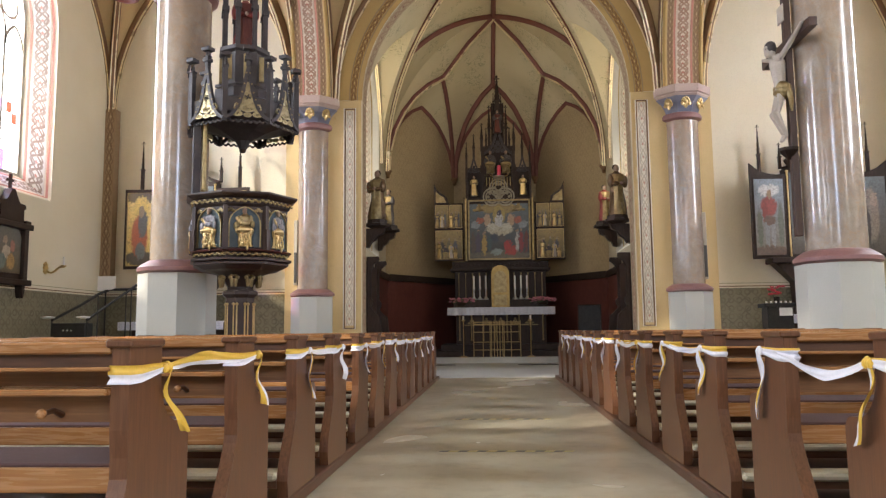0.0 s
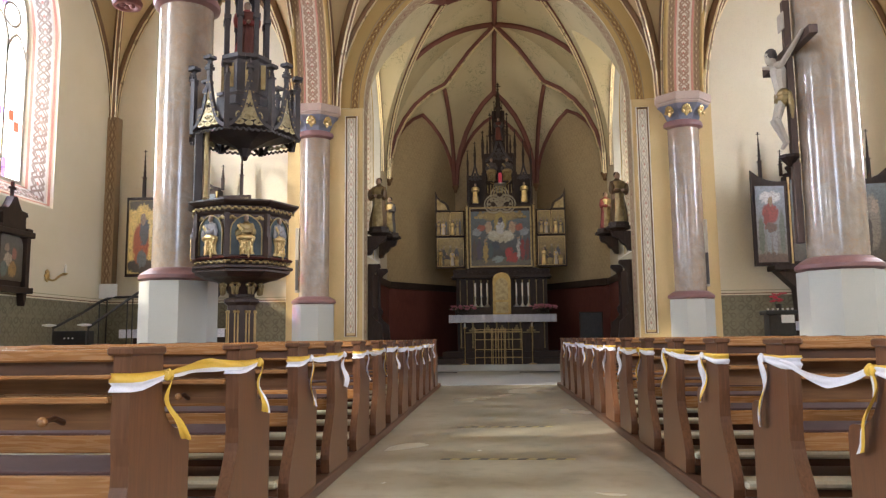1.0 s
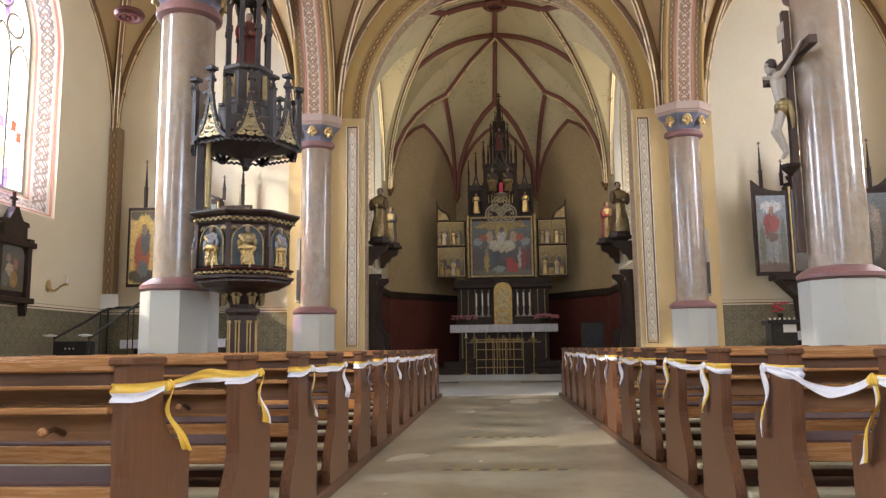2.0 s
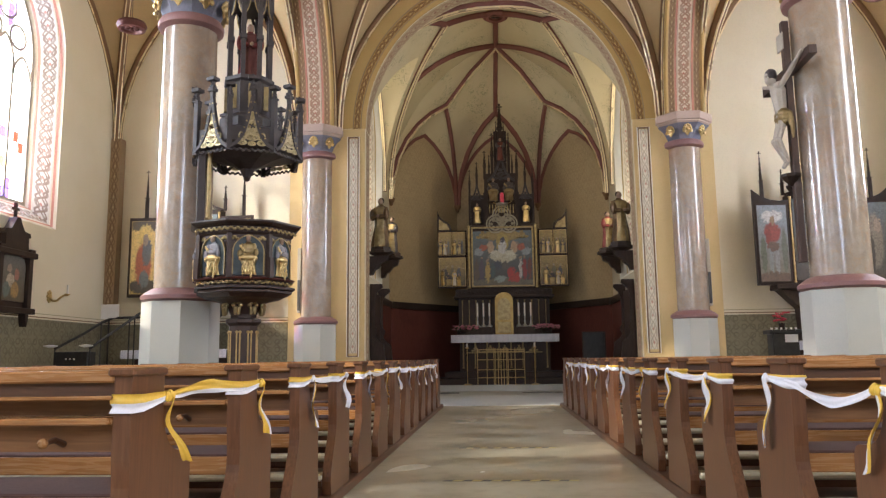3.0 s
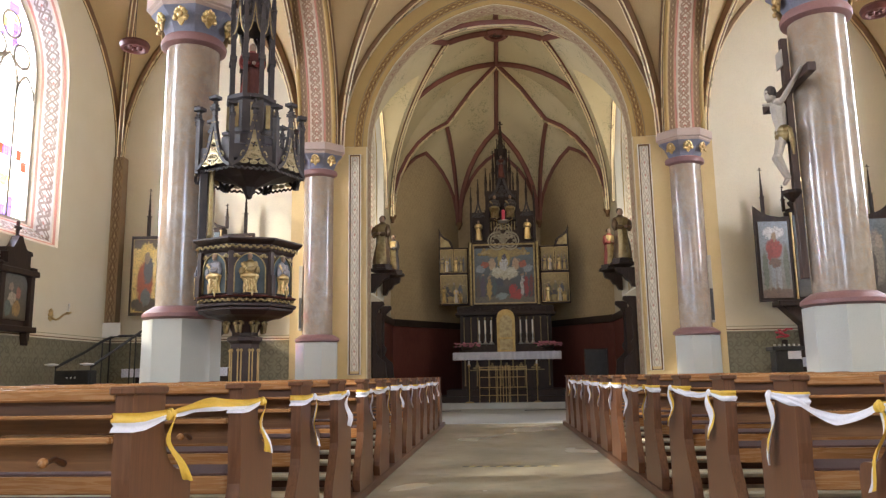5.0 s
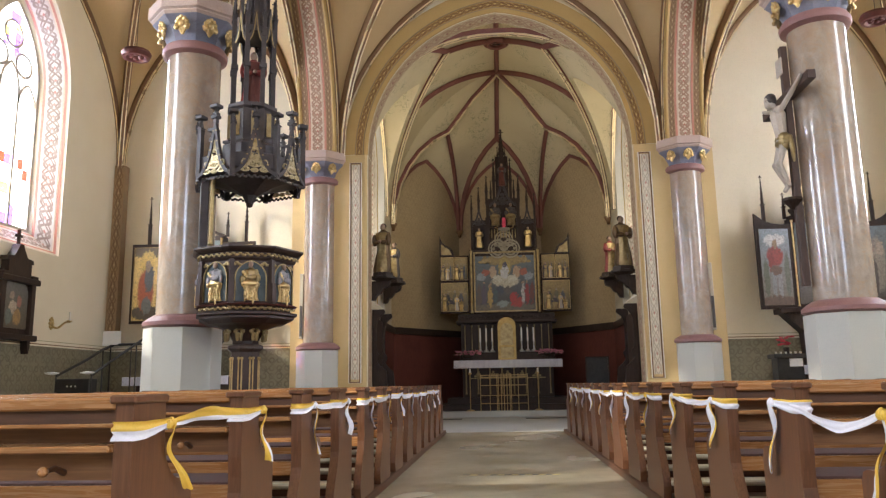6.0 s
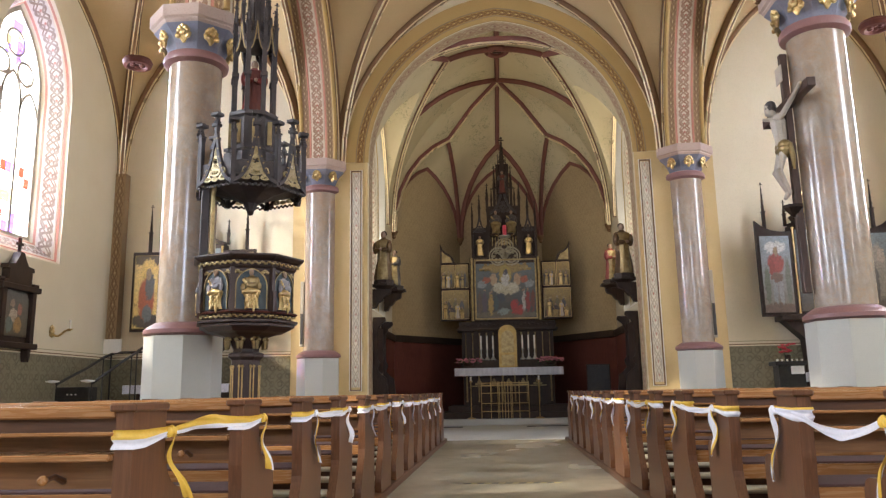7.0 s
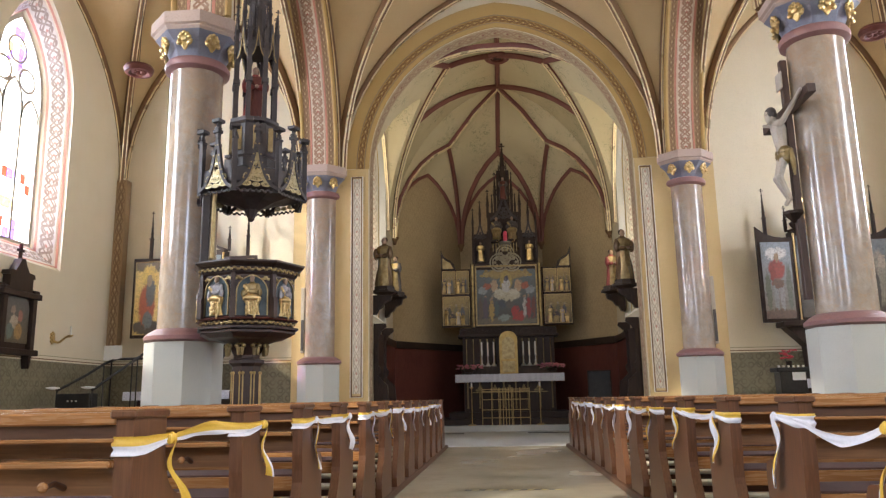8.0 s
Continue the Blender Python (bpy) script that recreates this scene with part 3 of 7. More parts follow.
def rib(name, pts, mat, label, w=0.09, d=0.16, gold=True):
    """A vault rib hung below the web, with a gilded edge line."""
    pts = [Vector(p) for p in pts]
    chord = pts[-1] - pts[0]
    s = chord.cross(Vector((0, 0, 1)))
    s = s.normalized() if s.length > 1e-4 else Vector((1, 0, 0))
    sgn = 1.0
    mid = len(pts) // 2
    t = (pts[mid + 1] - pts[mid - 1]).normalized()
    if t.cross(s).z > 0:
        sgn = -1.0
    sec = [(-w, 0), (w, 0), (w, sgn * d * 0.4), (w * 0.45, sgn * d), (-w * 0.45, sgn * d), (-w, sgn * d * 0.4)]
    ob = tagged(link_mesh(name, sweep(BM(), pts, sec, lambda i: s), mat), label, "vault rib", kind="structure")
    if gold:
        for e in (-1, 1):
            gw = 0.021 if mat is RIB_RED else 0.012
            sec2 = [(e * w * 0.5 - gw, sgn * d * 0.90), (e * w * 0.5 + gw, sgn * d * 0.80), (e * w * 0.5 + gw, sgn * (d + 0.010)), (e * w * 0.5 - gw, sgn * (d + 0.010))]
            link_mesh("gilded_line", sweep(BM(), pts, sec2, lambda i: s), GILT_LINE, ob, "gilded line on the rib")
    return ob


def vault_bay(name, x0, x1, y0, y1, spring, apex, wall_apex, mats, label, ribs=True):
    cx, cy = (x0 + x1) / 2, (y0 + y1) / 2
    bm = BM()
    n = 12
    top = Vector((cx, cy, apex))
    for px, py in ((x0, y0), (x1, y0), (x1, y1), (x0, y1)):
        p = Vector((px, py, spring))
        diag = spring_curve(p, top, n, 1.38)
        fx = spring_curve(p, (cx, py, wall_apex), n, 1.2)
        fy = spring_curve(p, (px, cy, wall_apex), n, 1.2)
        ruled(bm, fx, diag)
        ruled(bm, fy, diag)
        if ribs:
            rib("vault_rib", diag, mats[1], label + " diagonal rib", 0.085, 0.19)
            for f in (fx, fy):
                rib("vault_rib", f, mats[1], label + " wall rib", 0.07, 0.13)
    bmesh.ops.remove_doubles(bm, verts=bm.verts, dist=1e-4)
    bmesh.ops.recalc_face_normals(bm, faces=bm.faces)
    return setting(name, bm, mats[0], label + " web of ribbed plaster", "ceiling", True)


for i, (y0, y1) in enumerate(BAYS):
    vault_bay("ceiling", -COL_X + 0.42, COL_X - 0.42, y0 + 0.05, y1 - 0.06, SPRING - 0.05, 11.6, 11.1, (VAULT, RIB_BROWN), "nave vault", i < 2)
    for sx in (-1, 1):
        xa, xb = sorted((sx * (COL_X + 0.42), sx * WALL_X))
        vault_bay("ceiling", xa, xb, y0 + 0.05, y1 - 0.06, SPRING - 0.15, 10.9, 10.3, (VAULT, RIB_BROWN), "aisle vault", i < 1)

# ---- chancel ----
CX, CY0, CY1, AC = 3.3, 16.5, 20.75, (1.37, 23.2)
CS, CTOP = 5.75, 10.56
for sx in (-1, 1):
    hole = pointed_window(18.2, 1.30, 3.0, 6.9, 2.0)
    bm = pierced(BM(), [(CY0, 0), (CY1 + 0.1, 0), (CY1 + 0.1, 10.7), (CY0, 10.7)], [hole], lambda u, v, w, s=sx: (s * w, u, v), CX, CX + 0.55)
    setting("wall_chancel", bm, CHANCEL_CREAM, "cream plastered chancel wall with a window", "wall")
    xs = [(sx * CX, CY1), (sx * AC[0], AC[1])]
    (xa, ya), (xb, yb) = xs
    bm = BM()
    q = [bm.verts.new(c) for c in ((xa, ya, 2.62), (xb, yb, 2.62), (xb, yb, 10.4), (xa, ya, 10.4))]
    q2 = [bm.verts.new((v.co.x + sx * 0.25, v.co.y + 0.25, v.co.z)) for v in q]
    bm.faces.new(q)
    bm.faces.new(q2[::-1])
    for i in range(4):
        bm.faces.new((q[i], q[(i + 1) % 4], q2[(i + 1) % 4], q2[i]))
    bmesh.ops.recalc_face_normals(bm, faces=bm.faces)
    setting("wall_apse", bm, APSE_WALL, "olive stencilled apse wall", "wall")
setting("wall_apse_back", box(BM(), -AC[0] - 0.2, AC[0] + 0.2, AC[1], AC[1] + 0.3, 2.62, 10.4), APSE_WALL, "olive stencilled apse wall behind the altar", "wall")


# dark red wainscot round the apse, with rails
def apse_run(z0, z1, inset, name, mat, label):
    pts = [(-CX + inset, 16.9), (-CX + inset, CY1 - inset * 0.4), (-AC[0] + inset * 0.4, AC[1] - inset), (AC[0] - inset * 0.4, AC[1] - inset), (CX - inset, CY1 - inset * 0.4), (CX - inset, 16.9)]
    outer = [(-CX - 0.3, 16.9), (-CX - 0.3, CY1 + 0.3), (-AC[0] - 0.3, AC[1] + 0.3), (AC[0] + 0.3, AC[1] + 0.3), (CX + 0.3, CY1 + 0.3), (CX + 0.3, 16.9)]
    for i in range(1, 4):
        bm = BM()
        loop = [pts[i], pts[i + 1], outer[i + 1], outer[i]]
        lo = [bm.verts.new((x, y, z0)) for x, y in loop]
        hi = [bm.verts.new((x, y, z1)) for x, y in loop]
        bm.faces.new(lo[::-1])
        bm.faces.new(hi)
        for k in range(4):
            bm.faces.new((lo[k], lo[(k + 1) % 4], hi[(k + 1) % 4], hi[k]))
        bmesh.ops.recalc_face_normals(bm, faces=bm.faces)
        setting(name, bm, mat, label, "panelling")


apse_run(0.17, 2.42, 0.05, "wainscot", PANELLING, "dark red wooden wainscot round the apse")
apse_run(2.42, 2.62, 0.11, "wainscot_rail", CARVED, "dark moulded rail over the wainscot")
for sx in (-1, 1):
    xa, xb = sorted((sx * (CX - 0.06), sx * (CX - 0.001)))
    setting("wainscot", box(BM(), xa, xb, 18.9, CY1 - 0.02, 0.17, 2.42), PANELLING, "dark red wooden wainscot on the chancel wall", "panelling")
    xa, xb = sorted((sx * (CX - 0.12), sx * (CX - 0.001)))
    setting("wainscot_rail", box(BM(), xa, xb, 18.9, CY1 - 0.05, 2.42, 2.60), CARVED, "dark moulded rail over the wainscot", "panelling")

# chancel vault: pointed barrel with star ribs, half-round end over the apse
bm = BM()
RB = (CX * CX + (CTOP - CS) ** 2) / (2 * CX)


def barrel(x):
    u = CX - abs(x)
    return CS + math.sqrt(max(0.0, RB * RB - (RB - u) ** 2))


sec = [(-CX + u, CS + z) for u, z in arc(CX, CTOP - CS, 14)]
sec += [(-u, z) for u, z in sec[-2::-1]]
FORM = [(u + 18.2, z) for u, z in arch_line(1.62, CS, 3.35, 16)]


def lunette_z(y):
    """Height of the window pocket's arch at y."""
    for (ya, za), (yb, zb) in zip(FORM, FORM[1:]):
        if ya <= y <= yb:
            return za + (zb - za) * (y - ya) / (yb - ya)
    return CS


def barrel_x(z):
    return CX - (RB - math.sqrt(max(0.0, RB * RB - (z - CS) ** 2)))


NY = 44
ys = [CY0 - 0.1 + (CY1 - CY0 + 0.1) * i / NY for i in range(NY + 1)]
for sx in (-1, 1):
    rows = []
    for y in ys:
        z0 = lunette_z(y)
        rows.append([bm.verts.new((sx * barrel_x(z0 + (CTOP - z0) * k / 12), y, z0 + (CTOP - z0) * k / 12)) for k in range(13)])
    for r, q in zip(rows, rows[1:]):
        for k in range(12):
            bm.faces.new((r[k], r[k + 1], q[k + 1], q[k]))
    wall_line = [Vector((sx * (CX + 0.02), y, lunette_z(y) + 0.003)) for y in ys]
    groin = [Vector((sx * barrel_x(lunette_z(y)), y, lunette_z(y))) for y in ys]
    ruled(bm, [p for p, y in zip(wall_line, ys) if 16.6 < y < 19.8], [p for p, y in zip(groin, ys) if 16.6 < y < 19.8], 2)
B1, B0 = Vector((0.05, CY1, CTOP)), Vector((0.05, 18.7, CTOP))
Cn, Nn = Vector((0, 22.45, 9.02)), Vector((0, AC[1], 8.45))


def smooth_to(a, b, c, n=6):
    """Springing curve from a to b, then a flat arc on to c."""
    first = spring_curve(a, b, n, 1.15)
    mid = (b + c) / 2 + Vector((0, 0, 0.12))
    return first + [b.lerp(mid, k / 3) if k < 3 else mid for k in range(1, 4)] + [mid.lerp(c, k / 3) for k in range(1, 4)]


chancel_ribs = []
for sx in (-1, 1):
    S = Vector((sx * CX, CY1, CS))
    A = Vector((sx * AC[0], AC[1], CS + 0.2))
    Jn = Vector((sx * 1.60, 21.5, 8.95))
    Mn = Vector((sx * 2.335, 21.975, 8.15))
    sj = smooth_to(S, Jn, B1)
    aj = smooth_to(A, Jn, B1)
    ac = smooth_to(A, Cn, B1)
    cross = [Vector((sx * abs(u), CY1, z)) for u, z in (sec[:15])]
    cross = [cross[round(i * 14 / (len(sj) - 1))] for i in range(len(sj))]
    sm, am = spring_curve(S, Mn, 6, 1.2), spring_curve(A, Mn, 6, 1.2)
    an = spring_curve(A, Nn, 6, 1.2)
    ruled(bm, cross, sj)
    ruled(bm, sj[:7], sm)
    ruled(bm, aj[:7], am)
    ruled(bm, aj, ac)
    ruled(bm, ac[:7], an)
    for f in (sm, am, an):
        chancel_ribs.append((f, 0.06, 0.10, False))
    chancel_ribs += [(sj, 0.065, 0.13, True), (aj[:7], 0.065, 0.13, False), (ac[:7], 0.065, 0.13, False)]
    Kx, Ky = 1.30, 17.75
    k_line = [Vector((sx * (CX + (Kx - CX) * (i / 12) ** 1.6), CY1 + (Ky - CY1) * (i / 12) ** 1.25, 0)) for i in range(13)]
    for p in k_line:
        p.z = barrel(p.x)
    chancel_ribs.append((k_line, 0.065, 0.13, True))
    to_boss = [Vector((sx * (Kx + (0 - Kx) * i / 6), Ky + (18.7 - Ky) * i / 6, 0)) for i in range(7)]
    for p in to_boss:
        p.z = barrel(p.x)
    chancel_ribs.append((to_boss, 0.065, 0.13, False))
    b1k = [Vector((sx * 2.30 * i / 8, CY1 + (19.0 - CY1) * i / 8, 0)) for i in range(9)]
    for p in b1k:
        p.z = barrel(p.x)
    chancel_ribs.append((b1k, 0.065, 0.13, False))
    k_out = [Vector((sx * (Kx + 0.55 * i / 4), Ky - 1.22 * i / 4, 0)) for i in range(5)]
    for p in k_out:
        p.z = barrel(p.x)
    chancel_ribs.append((k_out, 0.065, 0.13, False))
    side = [Vector((sx * (CX - 0.03), y, z)) for y, z in FORM[16:]][::-1]
    chancel_ribs.append((side, 0.05, 0.09, True))
chancel_ribs.append(([B0 + Vector((0, -1.6, 0))] + [B0.lerp(B1, i / 4) for i in range(5)] + [B1.lerp(Cn, i / 4) + Vector((0, 0, 0.14 * math.sin(math.pi * i / 4))) for i in range(1, 5)], 0.07, 0.13, False))
bmesh.ops.remove_doubles(bm, verts=bm.verts, dist=1e-4)
bmesh.ops.recalc_face_normals(bm, faces=bm.faces)
setting("ceiling_chancel", bm, APSE_VAULT, "pale olive plaster star vault of the chancel", "ceiling", True)
for pts, w, d, g in chancel_ribs:
    rib("vault_rib", pts, RIB_RED, "red painted chancel vault rib", w, d, g)
line = arch_line(3.75, SPRING - 0.2, 9.74 - SPRING + 0.2, 14)
rib("vault_rib", [(u, 16.62, z) for u, z in line], RIB_RED, "red painted arch rib behind the chancel arch", 0.08, 0.15)


def boss(name, at, r, label):
    t = thing(name, label, "vault boss", "vault bosses", at)
    part("ring", lathe(BM(), [(r * 0.55, 0.10), (r * 0.55, -0.06), (r * 0.75, -0.10), (r, -0.04), (r, 0.10)], 20), RIB_RED, t, "red painted ring", True)
    part("gilded_rim", lathe(BM(), [(r * 0.98, 0.02), (r * 1.05, 0.0), (r * 1.05, 0.04), (r * 0.98, 0.06)], 20), GOLD, t, "gilded rim", True)
    bm = BM()
    for k in range(6):
        a = k * math.pi / 3
        ball(bm, (r * 0.28 * math.cos(a), r * 0.28 * math.sin(a), 0.02), r * 0.24, 1, 1, 0.6)
    part("rosette", bm, CARVED, t, "dark carved rosette")
    return t


boss("vault_boss", B0 + Vector((0, 0, -0.12)), 0.36, "dark red ring boss with gilded rim on the chancel vault")

# unseen flat lids above the vaults and behind the apse, added to close the shell
setting("roof", box(BM(), -WALL_X - 0.7, WALL_X + 0.7, -11.3, 24.0, 12.6, 12.8), CREAM, "unseen lid added over the vaults to close the church", "roof")
setting("wall_chancel_outer", box(BM(), -4.3, 4.3, 24.2, 24.5, 0, 12.6), CREAM, "unseen slab added behind the apse to close the church", "wall")

# ---- windows ----
def glass_mat(name, colour):
    m, nt, p = shader(name)
    t = nt.nodes.new("ShaderNodeBsdfTransparent")
    t.inputs[0].default_value = (*colour, 1)
    g = nt.nodes.new("ShaderNodeBsdfGlossy")
    g.inputs["Roughness"].default_value = 0.15
    mx = nt.nodes.new("ShaderNodeMixShader")
    mx.inputs[0].default_value = 0.06
    nt.links.new(t.outputs[0], mx.inputs[1])
    nt.links.new(g.outputs[0], mx.inputs[2])
    nt.links.new(mx.outputs[0], nt.nodes["Material Output"].inputs[0])
    return m


CLEAR = glass_mat("pale_leaded_glass", (0.95, 0.93, 0.88))
RED_GLASS = glass_mat("red_glass", (0.86, 0.20, 0.14))
BLUE_GLASS = glass_mat("violet_glass", (0.42, 0.30, 0.75))
AMBER_GLASS = glass_mat("amber_glass", (0.95, 0.72, 0.30))
LEAD = surface("lead_cames", (0.10, 0.09, 0.085), (0.14, 0.13, 0.12), 6.0, 0.6)
TRACERY = surface("tracery_stone", (0.55, 0.47, 0.38), (0.62, 0.54, 0.45), 4.0, 0.8)


def window_outline(half, sill, spring, rise, n=12):
    return [(-half, sill)] + arch_line(half, spring, rise, n) + [(half, sill)]


OUTER, INNER = (1.175, 3.675, 7.2, 2.2), (0.87, 4.14, 7.2, 1.72)


def loft(bm, a, b, uv=False):
    """A strip between two matching closed outlines of 3D points."""
    layer = bm.loops.layers.uv.verify()
    va, vb = [bm.verts.new(p) for p in a], [bm.verts.new(p) for p in b]
    run = 0.0
    for i in range(len(va)):
        j = (i + 1) % len(va)
        step = (va[i].co - va[j].co).length
        f = bm.faces.new((va[i], va[j], vb[j], vb[i]))
        for lp, q in zip(f.loops, ((run, -0.5), (run + step, -0.5), (run + step, 0.5), (run, 0.5))):
            lp[layer].uv = q
        run += step
    return bm


def aisle_window(sx, wy, index, mosaic):
    w = thing("window_%d" % index, "tall pointed window of pale stained glass in a painted splay", "window", "aisle windows", (sx * WALL_X, wy, 0))
    tagged(w, kind="structure")
    o, i = window_outline(*OUTER), window_outline(*INNER)

    def at(f, lift=0.0):
        return [(sx * (0.5 * f - lift * 0.4), u0 * (1 - f) + u1 * f - (lift if u0 > 0 else -lift) * (1 if abs(u0) > 0.01 else 0), z0 * (1 - f) + z1 * f - (lift if z0 > 4.5 else -lift)) for (u0, z0), (u1, z1) in zip(o, i)]

    part("splay", loft(BM(), at(0), at(1)), CREAM, w, "cream plastered splay")
    part("scroll_band", loft(BM(), at(0.22, 0.008), at(0.78, 0.008)), WINDOW_BAND, w, "painted scroll border")
    for f0, f1 in ((0.10, 0.18), (0.80, 0.88)):
        part("stripe", loft(BM(), at(f0, 0.009), at(f1, 0.009)), PINK_STRIPE, w, "pink painted line")
    part("frame", pierced(BM(), [(u * 1.45, z + (0.5 if z > 8 else 0.0) - (0.5 if z < 4.5 else 0)) for u, z in i], [window_outline(0.80, 4.2, 7.2, 1.60)], lambda u, v, q: (sx * q, u, v), 0.50, 0.58), TRACERY, w, "stone window frame")
    bm = BM()
    for u in (-0.27, 0.27):
        box(bm, sx * 0.545 - 0.03, sx * 0.545 + 0.03, u - 0.03, u + 0.03, 4.2, 7.1)
    for c, hw, zs, rs in ((-0.54, 0.26, 6.75, 0.45), (0.0, 0.26, 7.0, 0.5), (0.54, 0.26, 6.75, 0.45)):
        sweep(bm, [(sx * 0.545, c + u, z) for u, z in arch_line(hw, zs, rs, 8)], [(-0.03, -0.03), (0.03, -0.03), (0.03, 0.03), (-0.03, 0.03)], lambda k: (1, 0, 0))
    for c, z, r in ((-0.36, 7.55, 0.24), (0.36, 7.55, 0.24), (0.0, 8.10, 0.27)):
        sweep(bm, [(sx * 0.545, c + r * math.cos(a), z + r * math.sin(a)) for a in [2 * math.pi * k / 16 for k in range(17)]], [(-0.03, -0.03), (0.03, -0.03), (0.03, 0.03), (-0.03, 0.03)], lambda k: (1, 0, 0), caps=False)
    part("tracery", bm, TRACERY, w, "stone mullions and tracery")
    rnd = random.Random(index)
    if mosaic:
        for row in range(22):
            z0 = 4.2 + row * 0.2
            for c in (-0.54, 0.0, 0.54):
                for third in range(3):
                    if z0 > 8.4 - abs(c) * 1.8:
                        continue
                    y0 = c - 0.24 + third * 0.16
                    mt, pick = CLEAR, rnd.random()
                    if row < 7 and pick < 0.34 + 0.05 * (c < 0):
                        mt = rnd.choice((RED_GLASS, RED_GLASS, AMBER_GLASS, BLUE_GLASS))
                    elif row > 16 and pick < 0.45:
                        mt = rnd.choice((BLUE_GLASS, BLUE_GLASS, AMBER_GLASS))
                    part("pane", box(BM(), sx * 0.555 - 0.003, sx * 0.555 + 0.003, y0 + 0.003, y0 + 0.157, z0 + 0.003, z0 + 0.197), mt, w)
        bm = BM()
        for row in range(22):
            z0 = 4.2 + row * 0.2
            if z0 < 8.2:
                box(bm, sx * 0.548 - 0.006, sx * 0.548 + 0.006, -0.8, 0.8, z0 - 0.007, z0 + 0.007)
        part("lead_bars", bm, LEAD, w, "dark glazing bars")
    else:
        part("pane", prism(BM(), window_outline(0.80, 4.2, 7.2, 1.60), lambda u, v, q: (sx * q, u, v), 0.552, 0.558), CLEAR, w, "pale glass")
    return w


WINDOW_BAND = scrollwork("window_scroll_band", (0.60, 0.53, 0.44), (0.24, 0.165, 0.12), (0.42, 0.16, 0.11), 0.58, 0.31, 0.085)
k = 0
for wy in WINDOW_Y:
    for sx in (-1, 1):
        k += 1
        aisle_window(sx, wy, k, wy > 10)

for sx in (-1, 1):
    k += 1
    w = thing("window_%d" % k, "pointed chancel window in a white painted splay", "window", "chancel windows", (sx * CX, 18.2, 0))
    tagged(w, kind="structure")
    o, i = window_outline(1.305, 2.995, 6.9, 2.0), window_outline(0.50, 3.5, 6.9, 1.1)

    def ring_at(f, lift=0.0, s=sx):
        return [(s * (0.55 * f - lift * 0.5), u0 * (1 - f) + u1 * f - math.copysign(lift, u0), z0 * (1 - f) + z1 * f) for (u0, z0), (u1, z1) in zip(o, i)]

    part("splay", loft(BM(), ring_at(0), ring_at(1)), WHITE_WALL, w, "white plastered splay")
    part("scroll_band", loft(BM(), ring_at(0.35, 0.008), ring_at(0.65, 0.008)), PALE_BAND, w, "painted scroll border")
    for f0, f1 in ((0.28, 0.32), (0.68, 0.72)):
        part("gilded_line", loft(BM(), ring_at(f0, 0.01), ring_at(f1, 0.01)), GOLD, w, "gilded line")
    part("pane", prism(BM(), i, lambda u, v, q: (sx * q, u, v), 0.545, 0.552), CLEAR, w, "pale glass")

# bright sky outside the windows
glow = bpy.data.materials.new("bright_sky")
glow.use_nodes = True
gn = glow.node_tree
em = gn.nodes.new("ShaderNodeEmission")
em.inputs[0].default_value, em.inputs[1].default_value = (0.93, 0.97, 1.0, 1), 7.0
gn.links.new(em.outputs[0], gn.nodes["Material Output"].inputs[0])
for sx in (-1, 1):
    xa, xb = sorted((sx * 11.2, sx * 11.25))
    setting("backdrop", box(BM(), xa, xb, 12.7 if sx < 0 else -11.0, 18.5, 2.0, 12.0), glow, "bright overcast sky outside the windows", "sky")
